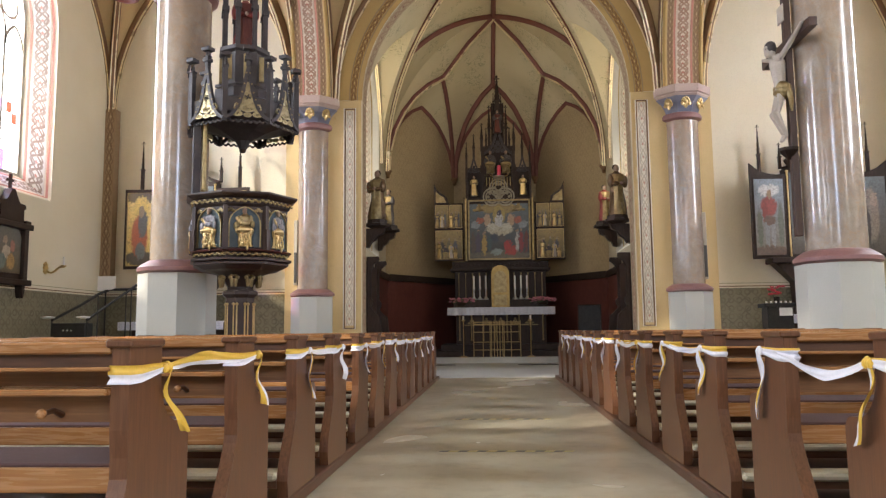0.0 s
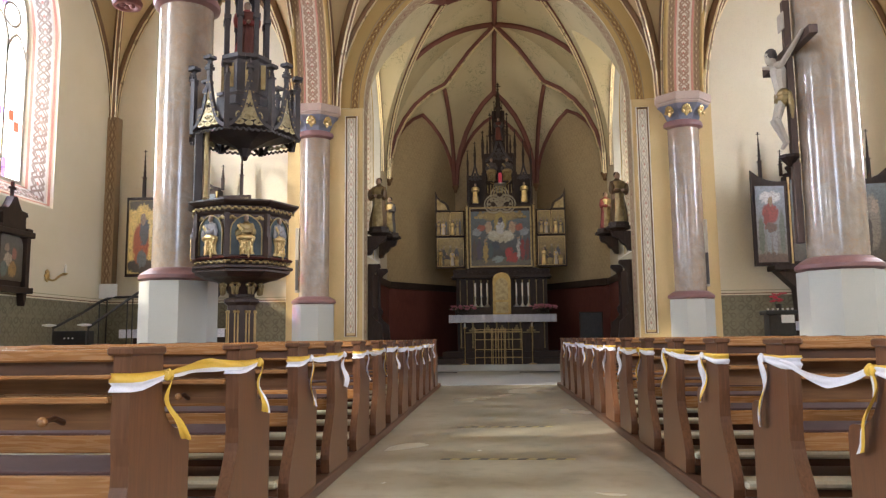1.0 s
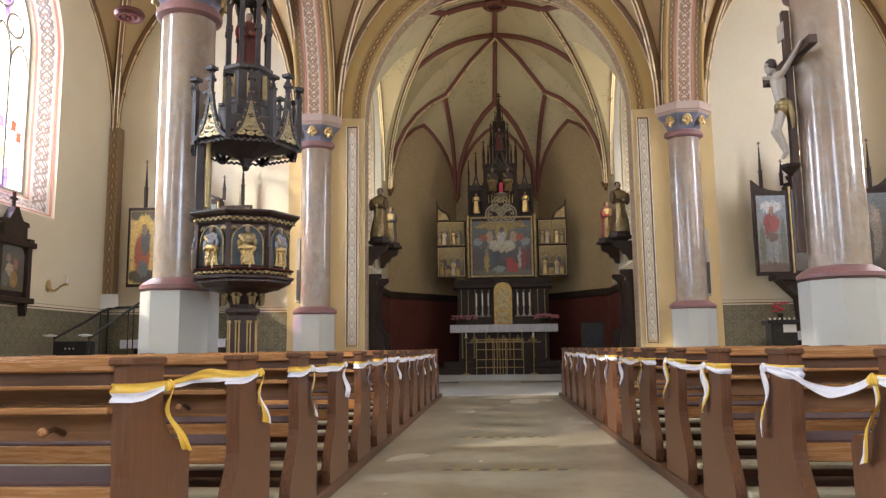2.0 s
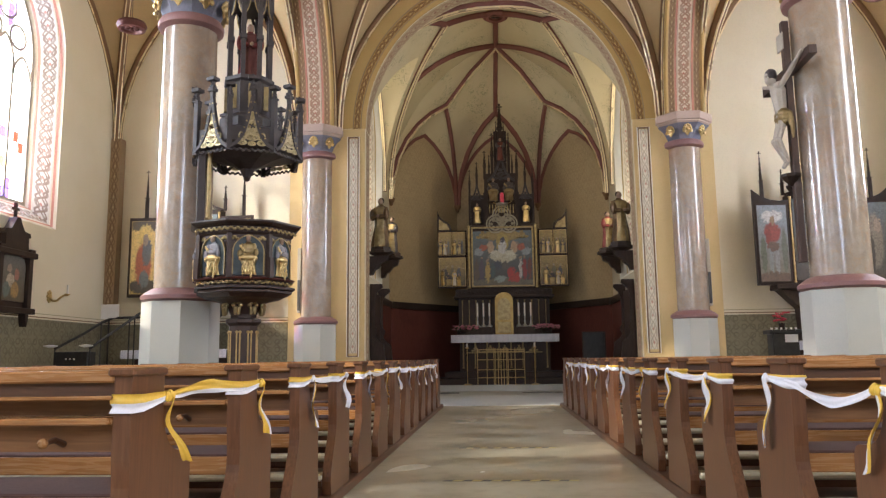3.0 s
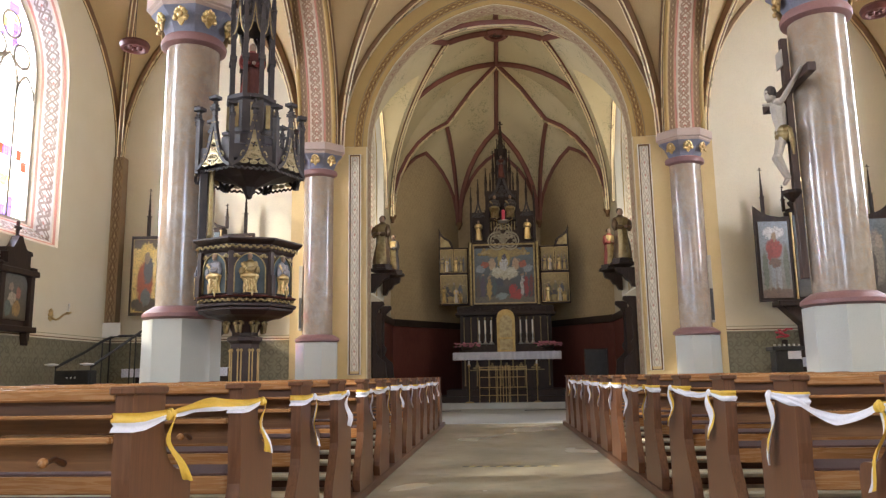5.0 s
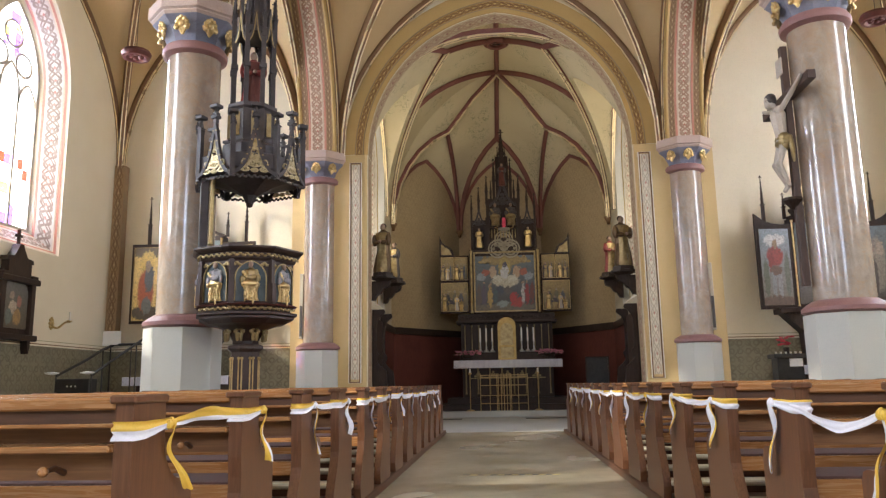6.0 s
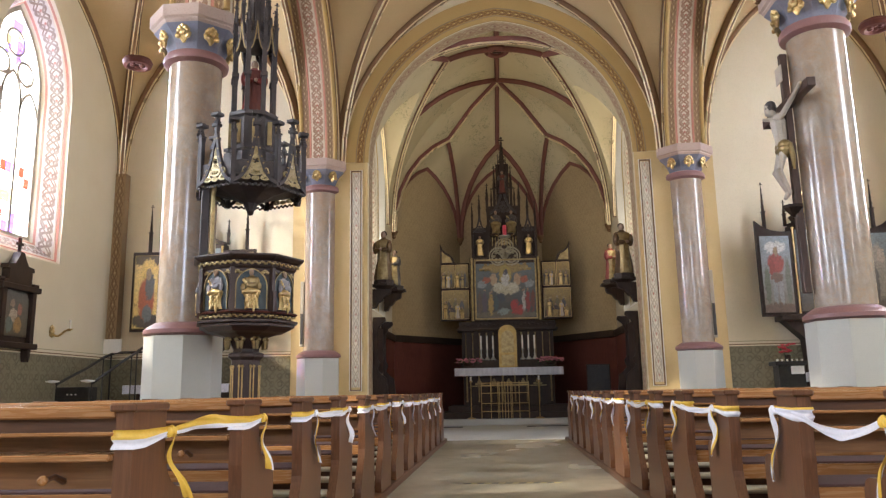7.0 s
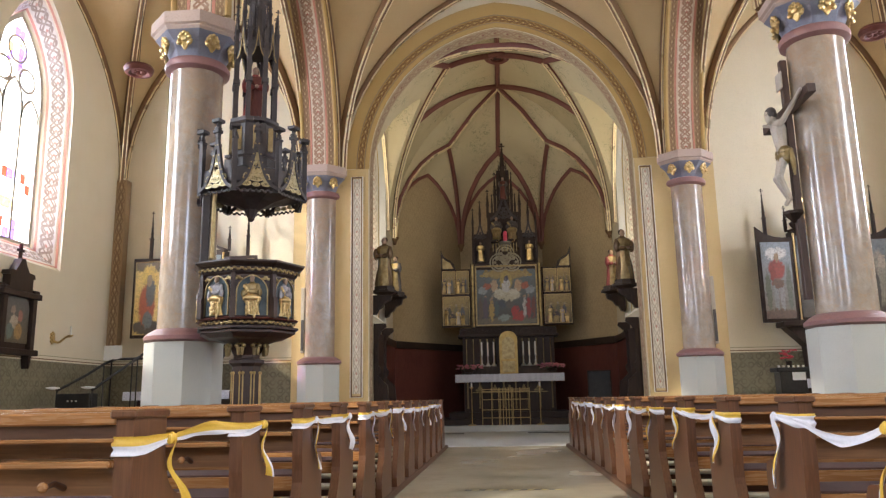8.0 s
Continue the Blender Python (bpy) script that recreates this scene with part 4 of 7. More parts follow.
# ---- columns ----
def column(x, y, r, label):
    c = thing("column", label, "column", "columns of the nave", (x, y, 0))
    part("plinth", lathe(BM(), [(r + 0.19, 0.0), (r + 0.19, 0.25), (r + 0.145, 0.30), (r + 0.145, 1.72)], 8, turn=math.pi / 8), PLINTH, c, "grey octagonal stone plinth")
    part("base_ring", lathe(BM(), [(r + 0.10, 1.72), (r + 0.16, 1.75), (r + 0.16, 1.80), (r + 0.10, 1.85), (r + 0.02, 1.90)], 32), RED_STONE, c, "red marble base ring", True)
    part("shaft", lathe(BM(), [(r, 1.90), (r, 5.62)], 40), MARBLE, c, "polished brown-grey marble shaft", True)
    part("neck_ring", lathe(BM(), [(r + 0.01, 5.60), (r + 0.08, 5.64), (r + 0.09, 5.70), (r + 0.06, 5.76), (r + 0.01, 5.78)], 32), RED_STONE, c, "red neck ring", True)
    part("bell", lathe(BM(), [(r + 0.01, 5.78), (r + 0.05, 5.88), (r + 0.12, 6.0), (r + 0.24, 6.10)], 8, turn=math.pi / 8), BLUE_PAINT, c, "blue painted capital")
    part("abacus", lathe(BM(), [(r + 0.22, 6.10), (r + 0.26, 6.14), (r + 0.26, 6.16), (r + 0.30, 6.18), (r + 0.30, 6.35)], 8, turn=math.pi / 8), PINK_STONE, c, "pink stone abacus")
    bm = BM()
    for q in range(7):
        a = math.pi * (q / 6 - 0.5) * 1.25
        w = 0.088 if q in (0, 3, 6) else 0.07
        ball(bm, (0.01 + 0.02 * math.cos(a), w * math.sin(a), 0.055 + w * math.cos(a)), 0.034, 0.9, 1, 1, 7, 5)
        rod(bm, (-0.02, 0, -0.10), (0.0, w * 0.9 * math.sin(a), 0.05 + w * 0.8 * math.cos(a)), 0.014, 0.024, 6)
    for q in (-1, 1):
        ball(bm, (0.02, q * 0.075, -0.015), 0.04, 0.9, 1, 0.9, 7, 5)
    ball(bm, (0.03, 0, 0.045), 0.045, 0.8, 1, 1, 7, 5)
    src = part("gilded_leaf", bm, GOLD, c, "gilded leaf knob", True)
    src.matrix_basis = pose((r + 0.12) * math.cos(0), 0, 5.93)
    for k in range(1, 8):
        a = k * math.pi / 4
        twin(src, c, pose((r + 0.12) * math.cos(a), (r + 0.12) * math.sin(a), 5.93, 0, 0, 45 * k))
    return c


COL_LABEL = "polished brown marble column with blue gilded capital on a grey plinth"
c0 = column(-4.42, BAY0, 0.37, COL_LABEL)
copy_thing(c0, pose(4.36, BAY0, 0))
for yy in (2.72, -3.92):
    for sx in (-1, 1):
        copy_thing(c0, pose(sx * 4.4, yy, 0))
for sx in (-1, 1):
    copy_thing(c0, pose(sx * 4.27, 16.05, 0))

# ---- pews ----
PEW_PITCH, PEW_Y0, PEW_LEN = 0.878 * LONG, 2.02 * LONG, 2.7


def pew_profile():
    pts = [(0.0, 0.895), (0.20, 0.895), (0.20, 0.78)]
    pts += [(0.20 + 0.13 * (1 - math.cos(a)), 0.78 - 0.15 * math.sin(a)) for a in [math.pi / 2 * i / 8 for i in range(1, 9)]]
    pts += [(0.37, 0.628), (0.395, 0.618), (0.41, 0.59), (0.41, 0.075), (-0.13, 0.075), (-0.145, 0.16)]
    # S-shaped rear edge
    pts += [(-0.145 + 0.155 * (3 * f * f - 2 * f * f * f), 0.16 + 0.37 * f) for f in [i / 12 for i in range(1, 12)]]
    return [(u * LONG, v) for u, v in pts + [(0.008, 0.56), (0.0, 0.64)]]


def pew(label):
    """Inner end at x = 0, the bench runs towards -x; it faces +y."""
    t = thing("pew", label, "pew", "rows of church pews")
    L = PEW_LEN
    bm = prism(BM(), pew_profile(), lambda u, v, w: (w, u, v), -0.055, 0.0)
    e = part("end_panel", bm, PEW_WOOD, t, "curved brown wooden end panel")
    twin(e, t, pose(-L + 0.055, 0, 0))
    cap = part("end_cap", box(BM(), -0.07, 0.012, -0.015, 0.215, 0.88, 0.905, 0.006), PEW_WOOD, t, "moulded top of the pew end")
    twin(cap, t, pose(-L + 0.055, 0, 0))
    x0, x1 = -L + 0.055, -0.056
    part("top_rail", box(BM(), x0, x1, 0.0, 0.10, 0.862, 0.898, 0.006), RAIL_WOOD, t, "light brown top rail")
    # Dark-toned board stands for the shaded gap under the top rail.
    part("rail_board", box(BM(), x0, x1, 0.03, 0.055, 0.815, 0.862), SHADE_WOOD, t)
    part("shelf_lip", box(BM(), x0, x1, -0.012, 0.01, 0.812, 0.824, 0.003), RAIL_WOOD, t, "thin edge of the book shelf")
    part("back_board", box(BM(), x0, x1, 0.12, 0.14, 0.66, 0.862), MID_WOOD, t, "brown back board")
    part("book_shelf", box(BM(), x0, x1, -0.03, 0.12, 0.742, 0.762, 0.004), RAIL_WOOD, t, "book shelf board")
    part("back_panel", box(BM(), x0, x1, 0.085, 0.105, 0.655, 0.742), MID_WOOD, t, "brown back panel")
    part("seat", box(BM(), x0, x1, 0.07, 0.40, 0.505, 0.525), RAIL_WOOD, t)
    part("seat_cloth", box(BM(), x0, x1 - 0.01, 0.055, 0.385, 0.5252, 0.537, 0.004), CUSHION, t, "mauve seat cover")
    part("seat_board", box(BM(), x0, x1, 0.03, 0.054, 0.455, 0.528, 0.004), RAIL_WOOD, t, "light brown board under the back")
    part("kneeler", box(BM(), x0, x1, -0.19, -0.02, 0.165, 0.205, 0.012), KNEELER, t, "cream padded kneeler")
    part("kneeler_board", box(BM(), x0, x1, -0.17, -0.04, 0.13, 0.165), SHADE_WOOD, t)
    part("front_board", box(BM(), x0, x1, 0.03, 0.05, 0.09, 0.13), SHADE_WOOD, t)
    hk = BM()
    rod(hk, (0.0, 0.085, -0.012), (0.004, 0.03, 0.006), 0.011, 0.009)
    rod(hk, (0.004, 0.03, 0.006), (0.008, -0.03, 0.0), 0.009, 0.007)
    h = part("hat_hook", hk, SHADE_WOOD, t, "turned wooden hat hook", True)
    h.matrix_basis = pose(-0.25, 0, 0.69)
    kb = part("knob", ball(BM(), (0.009, -0.036, 0.002), 0.015), RAIL_WOOD, h, "polished wooden knob", True)
    for k in (1, 2, 3, 4):
        h2 = twin(h, t, pose(-0.25 - 0.5 * k, 0, 0.69))
        twin(kb, h2, Matrix())
    return t


p0 = pew("brown wooden church pew with curved ends and book shelf")
PEW_POSES = []
for k in range(13):
    for sx in (-1, 1):
        y = PEW_Y0 + PEW_PITCH * k + (0.03 if sx > 0 else 0)
        if sx < 0:
            m = pose(-1.17, y, 0)
        else:
            m = pose(1.06 + PEW_LEN, y, 0)
        PEW_POSES.append(m)
p0.matrix_basis = PEW_POSES[0]
for m in PEW_POSES[1:]:
    copy_thing(p0, m)
# ---- carving helpers ----
def figure(name, h, mats, label, at, turn=0.0, category="statue", seated=False, group="", lean=0.0):
    """A plain robed figure of one mesh: robe, cloak, head. Faces -y."""
    bm = BM()
    n = 18
    prof = [(0.17, 0.0), (0.185, 0.06), (0.16, 0.25), (0.135, 0.45), (0.14, 0.60), (0.165, 0.74), (0.15, 0.80), (0.06, 0.845), (0.045, 0.87)]
    if seated:
        prof = [(0.20, 0.0), (0.17, 0.08), (0.17, 0.25), (0.22, 0.36), (0.23, 0.42), (0.17, 0.48), (0.16, 0.60), (0.19, 0.70), (0.16, 0.76), (0.07, 0.80), (0.05, 0.84)]
    rings = []
    for i, (r, z) in enumerate(prof):
        ring = []
        for k in range(n):
            a = 2 * math.pi * k / n
            fold = 1 + (0.14 if z < 0.6 else 0.05) * math.sin(5 * a + 4 * z + at[0]) + 0.09 * math.sin(8 * a - 6 * z)
            ring.append(bm.verts.new((r * h * fold * math.cos(a) * 0.95 + lean * z * h, r * h * fold * math.sin(a) * 0.78, z * h)))
        rings.append(ring)
    for i in range(len(rings) - 1):
        for k in range(n):
            f = bm.faces.new((rings[i][k], rings[i][(k + 1) % n], rings[i + 1][(k + 1) % n], rings[i + 1][k]))
            ang = math.pi * 2 * (k + 0.5) / n
            front = math.sin(ang) < -0.55
            f.material_index = 0 if front and i < len(rings) - 3 else 1
            if seated:
                f.material_index = 0 if prof[i][1] < 0.45 else 1
    bm.faces.new(rings[0][::-1])
    bm.faces.new(rings[-1])

    def blob(c, r, mi, sx=1.0, sy=1.0, sz=1.0):
        res = bmesh.ops.create_uvsphere(bm, u_segments=9, v_segments=7, radius=r * h)
        for v in res["verts"]:
            v.co = Vector((c[0] * h + v.co.x * sx + lean * c[2] * h, c[1] * h + v.co.y * sy, c[2] * h + v.co.z * sz))
        for f in {f for v in res["verts"] for f in v.link_faces}:
            f.material_index = mi

    blob((0, -0.01, 0.925), 0.062, 2, 0.9, 1, 1.2)
    blob((0, 0.02, 0.95), 0.062, 3, 1.0, 1, 1.0)
    for s in (-1, 1):
        blob((s * 0.15, -0.06, 0.66), 0.065, 1, 0.9, 1.2, 1.9)
        blob((s * 0.085, -0.15, 0.60), 0.05, 1, 1.5, 0.9, 0.9)
    blob((0.02, -0.18, 0.61), 0.032, 2)
    if seated:
        blob((0.0, -0.13, 0.42), 0.12, 0, 1.75, 1.2, 0.75)
        for q in range(6):
            t0 = q / 5
            for k in range(5):
                e = k / 4
                blob((-0.20 + 0.40 * t0 + 0.28 * e * (0.5 - t0) + 0.06 * math.sin(5 * e + 4 * t0), -0.19 + 0.06 * abs(t0 - 0.5) - 0.02 * e, 0.40 - 0.38 * e + 0.07 * math.sin(4 * t0)), 0.034 + 0.012 * math.sin(7 * t0), 0, 0.8, 1.1, 1.6)
        for q in range(6):
            blob((-0.18 + 0.05 * q, -0.17, 0.70 - 0.055 * q), 0.038, 0, 1.0, 0.7, 1.2)
        blob((-0.20, -0.12, 0.52), 0.07, 1, 1.0, 1.0, 1.5)
        blob((0.20, -0.10, 0.55), 0.06, 1, 1.0, 1.0, 1.7)
        blob((0.0, -0.10, 0.90), 0.075, 2, 0.85, 0.9, 1.15)
        blob((0.03, -0.2, 0.56), 0.09, 1, 1.3, 0.8, 0.7)
    bmesh.ops.recalc_face_normals(bm, faces=bm.faces)
    ob = link_mesh(name, bm, list(mats), None, "", True)
    ob.matrix_basis = pose(*at, 0, 0, turn)
    return ob


def painting(name, ground_lo, ground_hi, blobs, gloss=0.45):
    """Painted panel: a ground shading upwards and soft plain patches (u, v, ru, rv, colour)."""
    m, nt, p = shader(name)
    u, v = uv_socket(nt)
    wob = mth(nt, "MULTIPLY", mth(nt, "SUBTRACT", noise_tex(nt, 16.0, 6.0), 0.5), 0.13)
    uu, vv = mth(nt, "ADD", u, wob), mth(nt, "ADD", v, wob)
    col = mix_rgb(nt, ground_lo, ground_hi, v)
    for bu, bv, ru, rv, c in blobs:
        a = mth(nt, "POWER", mth(nt, "ABSOLUTE", mth(nt, "DIVIDE", mth(nt, "SUBTRACT", uu, bu), ru)), 2.2)
        b = mth(nt, "POWER", mth(nt, "ABSOLUTE", mth(nt, "DIVIDE", mth(nt, "SUBTRACT", vv, bv), rv)), 2.2)
        n = nt.nodes.new("ShaderNodeMapRange")
        n.inputs[1].default_value, n.inputs[2].default_value, n.inputs[3].default_value, n.inputs[4].default_value = 0.7, 1.15, 1.0, 0.0
        nt.links.new(mth(nt, "ADD", a, b), n.inputs[0])
        col = mix_rgb(nt, col, c, n.outputs[0])
    col = mix_rgb(nt, col, (0.05, 0.04, 0.03), mth(nt, "MULTIPLY", ramp(nt, noise_tex(nt, 19, 6, (1, 1, 1), 0.7, 1.5), 0.44, 0.64), 0.55))
    nt.links.new(col, p.inputs["Base Color"])
    p.inputs["Roughness"].default_value = gloss
    return m


def panel_quad(x0, x1, z0, z1, y, top=0.0, d=0.02):
    """A flat painted board facing -y, UV 0..1; top: height of a curved head."""
    bm = BM()
    layer = bm.loops.layers.uv.verify()
    line = [(x0, z0), (x1, z0)]
    if top:
        half = (x1 - x0) / 2
        line += [((x0 + x1) / 2 - u, z) for u, z in arch_line(half, z1 - top, top, 8)]
    else:
        line += [(x1, z1), (x0, z1)]
    prism(bm, line, lambda u, v, w: (u, w, v), y, y + d)
    for f in bm.faces:
        for lp in f.loops:
            lp[layer].uv = ((lp.vert.co.x - x0) / (x1 - x0), (lp.vert.co.z - z0) / (z1 - z0))
    return bm


def frame_bars(x0, x1, z0, z1, y0, y1, w):
    bm = BM()
    box(bm, x0 - w, x0, y0, y1, z0 - w, z1 + w, 0.006)
    box(bm, x1, x1 + w, y0, y1, z0 - w, z1 + w, 0.006)
    box(bm, x0, x1, y0 + 0.002, y1, z0 - w, z0, 0.006)
    box(bm, x0, x1, y0 + 0.002, y1, z1, z1 + w, 0.006)
    return bm


def pinnacle(bm, x, y, z0, z1, w):
    """A slender gothic pinnacle: square shaft, cap, spirelet with crockets and knob."""
    zs = z0 + (z1 - z0) * 0.45
    box(bm, x - w, x + w, y - w, y + w, z0, zs)
    box(bm, x - w * 1.4, x + w * 1.4, y - w * 1.4, y + w * 1.4, zs, zs + w * 0.7)
    rod(bm, (x, y, zs + w * 0.6), (x, y, z1), w * 1.1, w * 0.15, 4)
    for k in range(1, 5):
        z = zs + (z1 - zs) * k / 5.2
        r = w * (1.5 - 0.23 * k)
        box(bm, x - r, x + r, y - w * 0.3, y + w * 0.3, z, z + w * 0.5)
        box(bm, x - w * 0.3, x + w * 0.3, y - r, y + r, z, z + w * 0.5)
    ball(bm, (x, y, z1), w * 0.6, seg=6, rings=4)
    box(bm, x - w * 1.3, x + w * 1.3, y - w * 0.25, y + w * 0.25, z1 - w * 1.2, z1 - w * 0.8)
    return bm


def ogee(x0, x1, z0, z1, n=8):
    """Left half then right half of an ogee gable line."""
    c, out = (x0 + x1) / 2, []
    for i in range(n + 1):
        t = i / n
        out.append((x0 + (c - x0) * (t ** 0.62), z0 + (z1 - z0) * (0.50 * t + 0.50 * t ** 3.2)))
    return out + [(x0 + x1 - u, z) for u, z in out[-2::-1]]


def ogee_gable(bm, x0, x1, z0, z1, y, r=0.02):
    pts = [(u, y, z) for u, z in ogee(x0, x1, z0, z1)]
    return sweep(bm, pts, [(-r, -r), (r, -r), (r, r), (-r, r)], lambda i: (0, 1, 0))


def tracery(bm, x0, x1, z0, z1, y, r=0.012):
    """Pierced ornament filling a gable: rings, a central lozenge and leaf knobs."""
    cx, w, h = (x0 + x1) / 2, (x1 - x0), (z1 - z0)
    for cu, cv, rad in ((0, 0.36, 0.15), (-0.22, 0.13, 0.10), (0.22, 0.13, 0.10), (0, 0.10, 0.08), (0, 0.62, 0.07)):
        pts = [(cx + cu * w + rad * w * math.cos(a), y, z0 + cv * h + rad * h * 0.8 * math.sin(a)) for a in [2 * math.pi * k / 10 for k in range(11)]]
        sweep(bm, pts, [(-r, -r), (r, -r), (r, r), (-r, r)], lambda i: (0, 1, 0), caps=False)
        for k in range(4):
            a = k * math.pi / 2 + 0.4
            ball(bm, (cx + cu * w + rad * 0.55 * w * math.cos(a), y, z0 + cv * h + rad * 0.5 * h * math.sin(a)), r * 2.0, seg=6, rings=4)
    return bm


def leaf_frieze(bm, x0, x1, z, y, r, step):
    """A run of small leaf knobs."""
    k = 0
    x = x0
    while x < x1:
        ball(bm, (x, y, z + (r * 0.5 if k % 2 else -r * 0.4)), r, 1.25, 0.6, 0.85, 6, 5)
        x += step
        k += 1
    return bm


GOLD_STATUE = (GOLD, OLD_GOLD, FACE_PAINT, DARK_CLOTH)
BROWN_CLOTH = surface("brown_gilded_cloth", (0.17, 0.10, 0.04), (0.09, 0.05, 0.025), 7.0, 0.45, 0.35)
BROWN_STATUE = (OLD_GOLD, BROWN_CLOTH, FACE_PAINT, CARVED)
DARK_STATUE = (OLD_GOLD, DARK_CLOTH, FACE_PAINT, DARK_CLOTH)
RED_STATUE = (GOLD, RED_CLOTH, FACE_PAINT, DARK_CLOTH)

# ---- high altar ----
HX = 0.11
setting("altar_step_1", box(BM(), HX - 2.0, HX + 2.0, 20.15, 22.6, 0.17, 0.34, 0.01), CARVED, "dark wooden altar step", "step")
setting("altar_step_2", box(BM(), HX - 1.75, HX + 1.75, 20.45, 22.6, 0.34, 0.52, 0.01), CARVED, "dark wooden altar step", "step")
altar = thing("high_altar", "dark carved gothic high altar with gilded winged retable", "altar", "", (HX, 0, 0))
part("altar_block", box(BM(), -1.32, 1.32, 20.72, 22.0, 0.52, 1.48, 0.01), CARVED, altar, "dark altar block")
bm = BM()
for i in range(8):
    x = -1.22 + i * 2.44 / 7
    lathe(bm, [(0.035, 0.62), (0.022, 0.68), (0.022, 1.34), (0.035, 1.40)], 8, (x, 20.68, 0))
islands("colonnette", bm, OLD_GOLD, altar, "slender gilded colonnettes", True)
bm = BM()
for x0 in (-1.05, -0.62, -0.2, 0.22, 0.64):
    tracery(bm, x0, x0 + 0.38, 1.10, 1.36, 20.66, 0.010)
box(bm, -1.08, 1.08, 20.66, 20.69, 1.06, 1.09)
part("front_tracery", bm, OLD_GOLD, altar, "gilded pierced altar front")
part("mensa", box(BM(), -1.54, 1.54, 20.55, 21.5, 1.48, 1.575, 0.01), PLINTH, altar, "stone altar top")
part("bench", box(BM(), -1.42, 1.42, 21.15, 21.9, 1.575, 1.84, 0.01), CARVED, altar, "raised candle bench")
part("predella", box(BM(), -1.38, 1.38, 21.35, 21.95, 1.84, 2.72, 0.01), CARVED, altar, "dark predella")
bm = BM()
for s in (-1, 1):
    for i in range(5):
        x = s * (0.42 + i * 0.21)
        lathe(bm, [(0.022, 1.86), (0.014, 1.92), (0.014, 2.58), (0.03, 2.66)], 8, (x, 21.30, 0))
islands("colonnette", bm, OLD_GOLD, altar, "gilded colonnettes", True)
part("cornice", box(BM(), -1.52, 1.52, 21.22, 21.95, 2.72, 2.80, 0.015), CARVED, altar, "dark moulded cornice")
part("frieze", leaf_frieze(box(BM(), -1.46, 1.46, 21.28, 21.95, 2.80, 3.00), -1.42, 1.44, 2.90, 21.27, 0.035, 0.13), CARVED, altar, "carved leaf frieze")
part("shrine_case", box(BM(), -1.08, 1.08, 21.30, 21.95, 3.00, 4.98, 0.01), CARVED, altar, "dark shrine case")
part("shrine_painting", panel_quad(-0.90, 0.90, 3.10, 4.78, 21.285), painting("assembly_painting", (0.045, 0.04, 0.03), (0.12, 0.145, 0.16), [
    
    (0.5, 0.92, 0.34, 0.10, (0.30, 0.22, 0.08)), (0.30, 0.70, 0.06, 0.12, (0.42, 0.30, 0.20)), (0.70, 0.70, 0.06, 0.12, (0.42, 0.28, 0.18)), (0.10, 0.62, 0.08, 0.07, (0.24, 0.26, 0.27)), (0.90, 0.62, 0.08, 0.07, (0.24, 0.26, 0.27)), (0.5, 0.06, 0.55, 0.07, (0.13, 0.11, 0.07)),
    (0.5, 0.52, 0.24, 0.08, (0.46, 0.42, 0.32)), (0.38, 0.58, 0.09, 0.06, (0.50, 0.47, 0.38)), (0.62, 0.58, 0.09, 0.06, (0.50, 0.47, 0.38)), (0.5, 0.46, 0.13, 0.05, (0.42, 0.38, 0.28)), (0.5, 0.80, 0.11, 0.18, (0.36, 0.27, 0.08)), (0.5, 0.70, 0.065, 0.13, (0.50, 0.49, 0.50)), (0.5, 0.83, 0.035, 0.05, (0.07, 0.07, 0.10)),
    (0.18, 0.70, 0.07, 0.06, (0.34, 0.10, 0.06)), (0.82, 0.70, 0.07, 0.06, (0.34, 0.10, 0.06)), (0.24, 0.24, 0.04, 0.20, (0.38, 0.25, 0.07)), (0.14, 0.28, 0.04, 0.20, (0.08, 0.06, 0.08)), (0.06, 0.28, 0.04, 0.22, (0.10, 0.07, 0.05)), (0.33, 0.28, 0.035, 0.16, (0.06, 0.09, 0.09)),
    (0.42, 0.37, 0.07, 0.08, (0.05, 0.06, 0.08)), (0.55, 0.36, 0.06, 0.08, (0.09, 0.08, 0.07)), (0.64, 0.20, 0.07, 0.13, (0.36, 0.03, 0.03)), (0.72, 0.14, 0.08, 0.09, (0.33, 0.04, 0.03)), (0.80, 0.30, 0.03, 0.18, (0.42, 0.38, 0.34)), (0.87, 0.30, 0.035, 0.20, (0.25, 0.03, 0.03)), (0.95, 0.30, 0.035, 0.20, (0.14, 0.04, 0.03)), (0.45, 0.12, 0.10, 0.06, (0.22, 0.26, 0.24)),
    (0.24, 0.47, 0.02, 0.025, (0.3, 0.2, 0.13)), (0.14, 0.50, 0.02, 0.025, (0.3, 0.2, 0.13)), (0.80, 0.50, 0.02, 0.025, (0.3, 0.2, 0.13)), (0.87, 0.52, 0.02, 0.025, (0.28, 0.19, 0.12))]), altar, "painted panel of robed figures under a blue sky")
part("shrine_frame", frame_bars(-0.90, 0.90, 3.10, 4.86, 21.22, 21.30, 0.05), OLD_GOLD, altar, "gilded frame")
bm = BM()
for s in (-1, 1):
    lathe(bm, [(0.05, 3.02), (0.035, 3.10), (0.035, 4.85), (0.05, 4.95)], 8, (s * 1.02, 21.24, 0))
islands("shaft", bm, OLD_GOLD, altar, "gilded side shafts", True)
for s in (-1, 1):
    part("shrine_tracery", tracery(BM(), min(s * 0.30, s * 0.90), max(s * 0.30, s * 0.90), 4.55, 4.86, 21.26, 0.016), OLD_GOLD, altar, "gilded pierced tracery")
bm = BM()
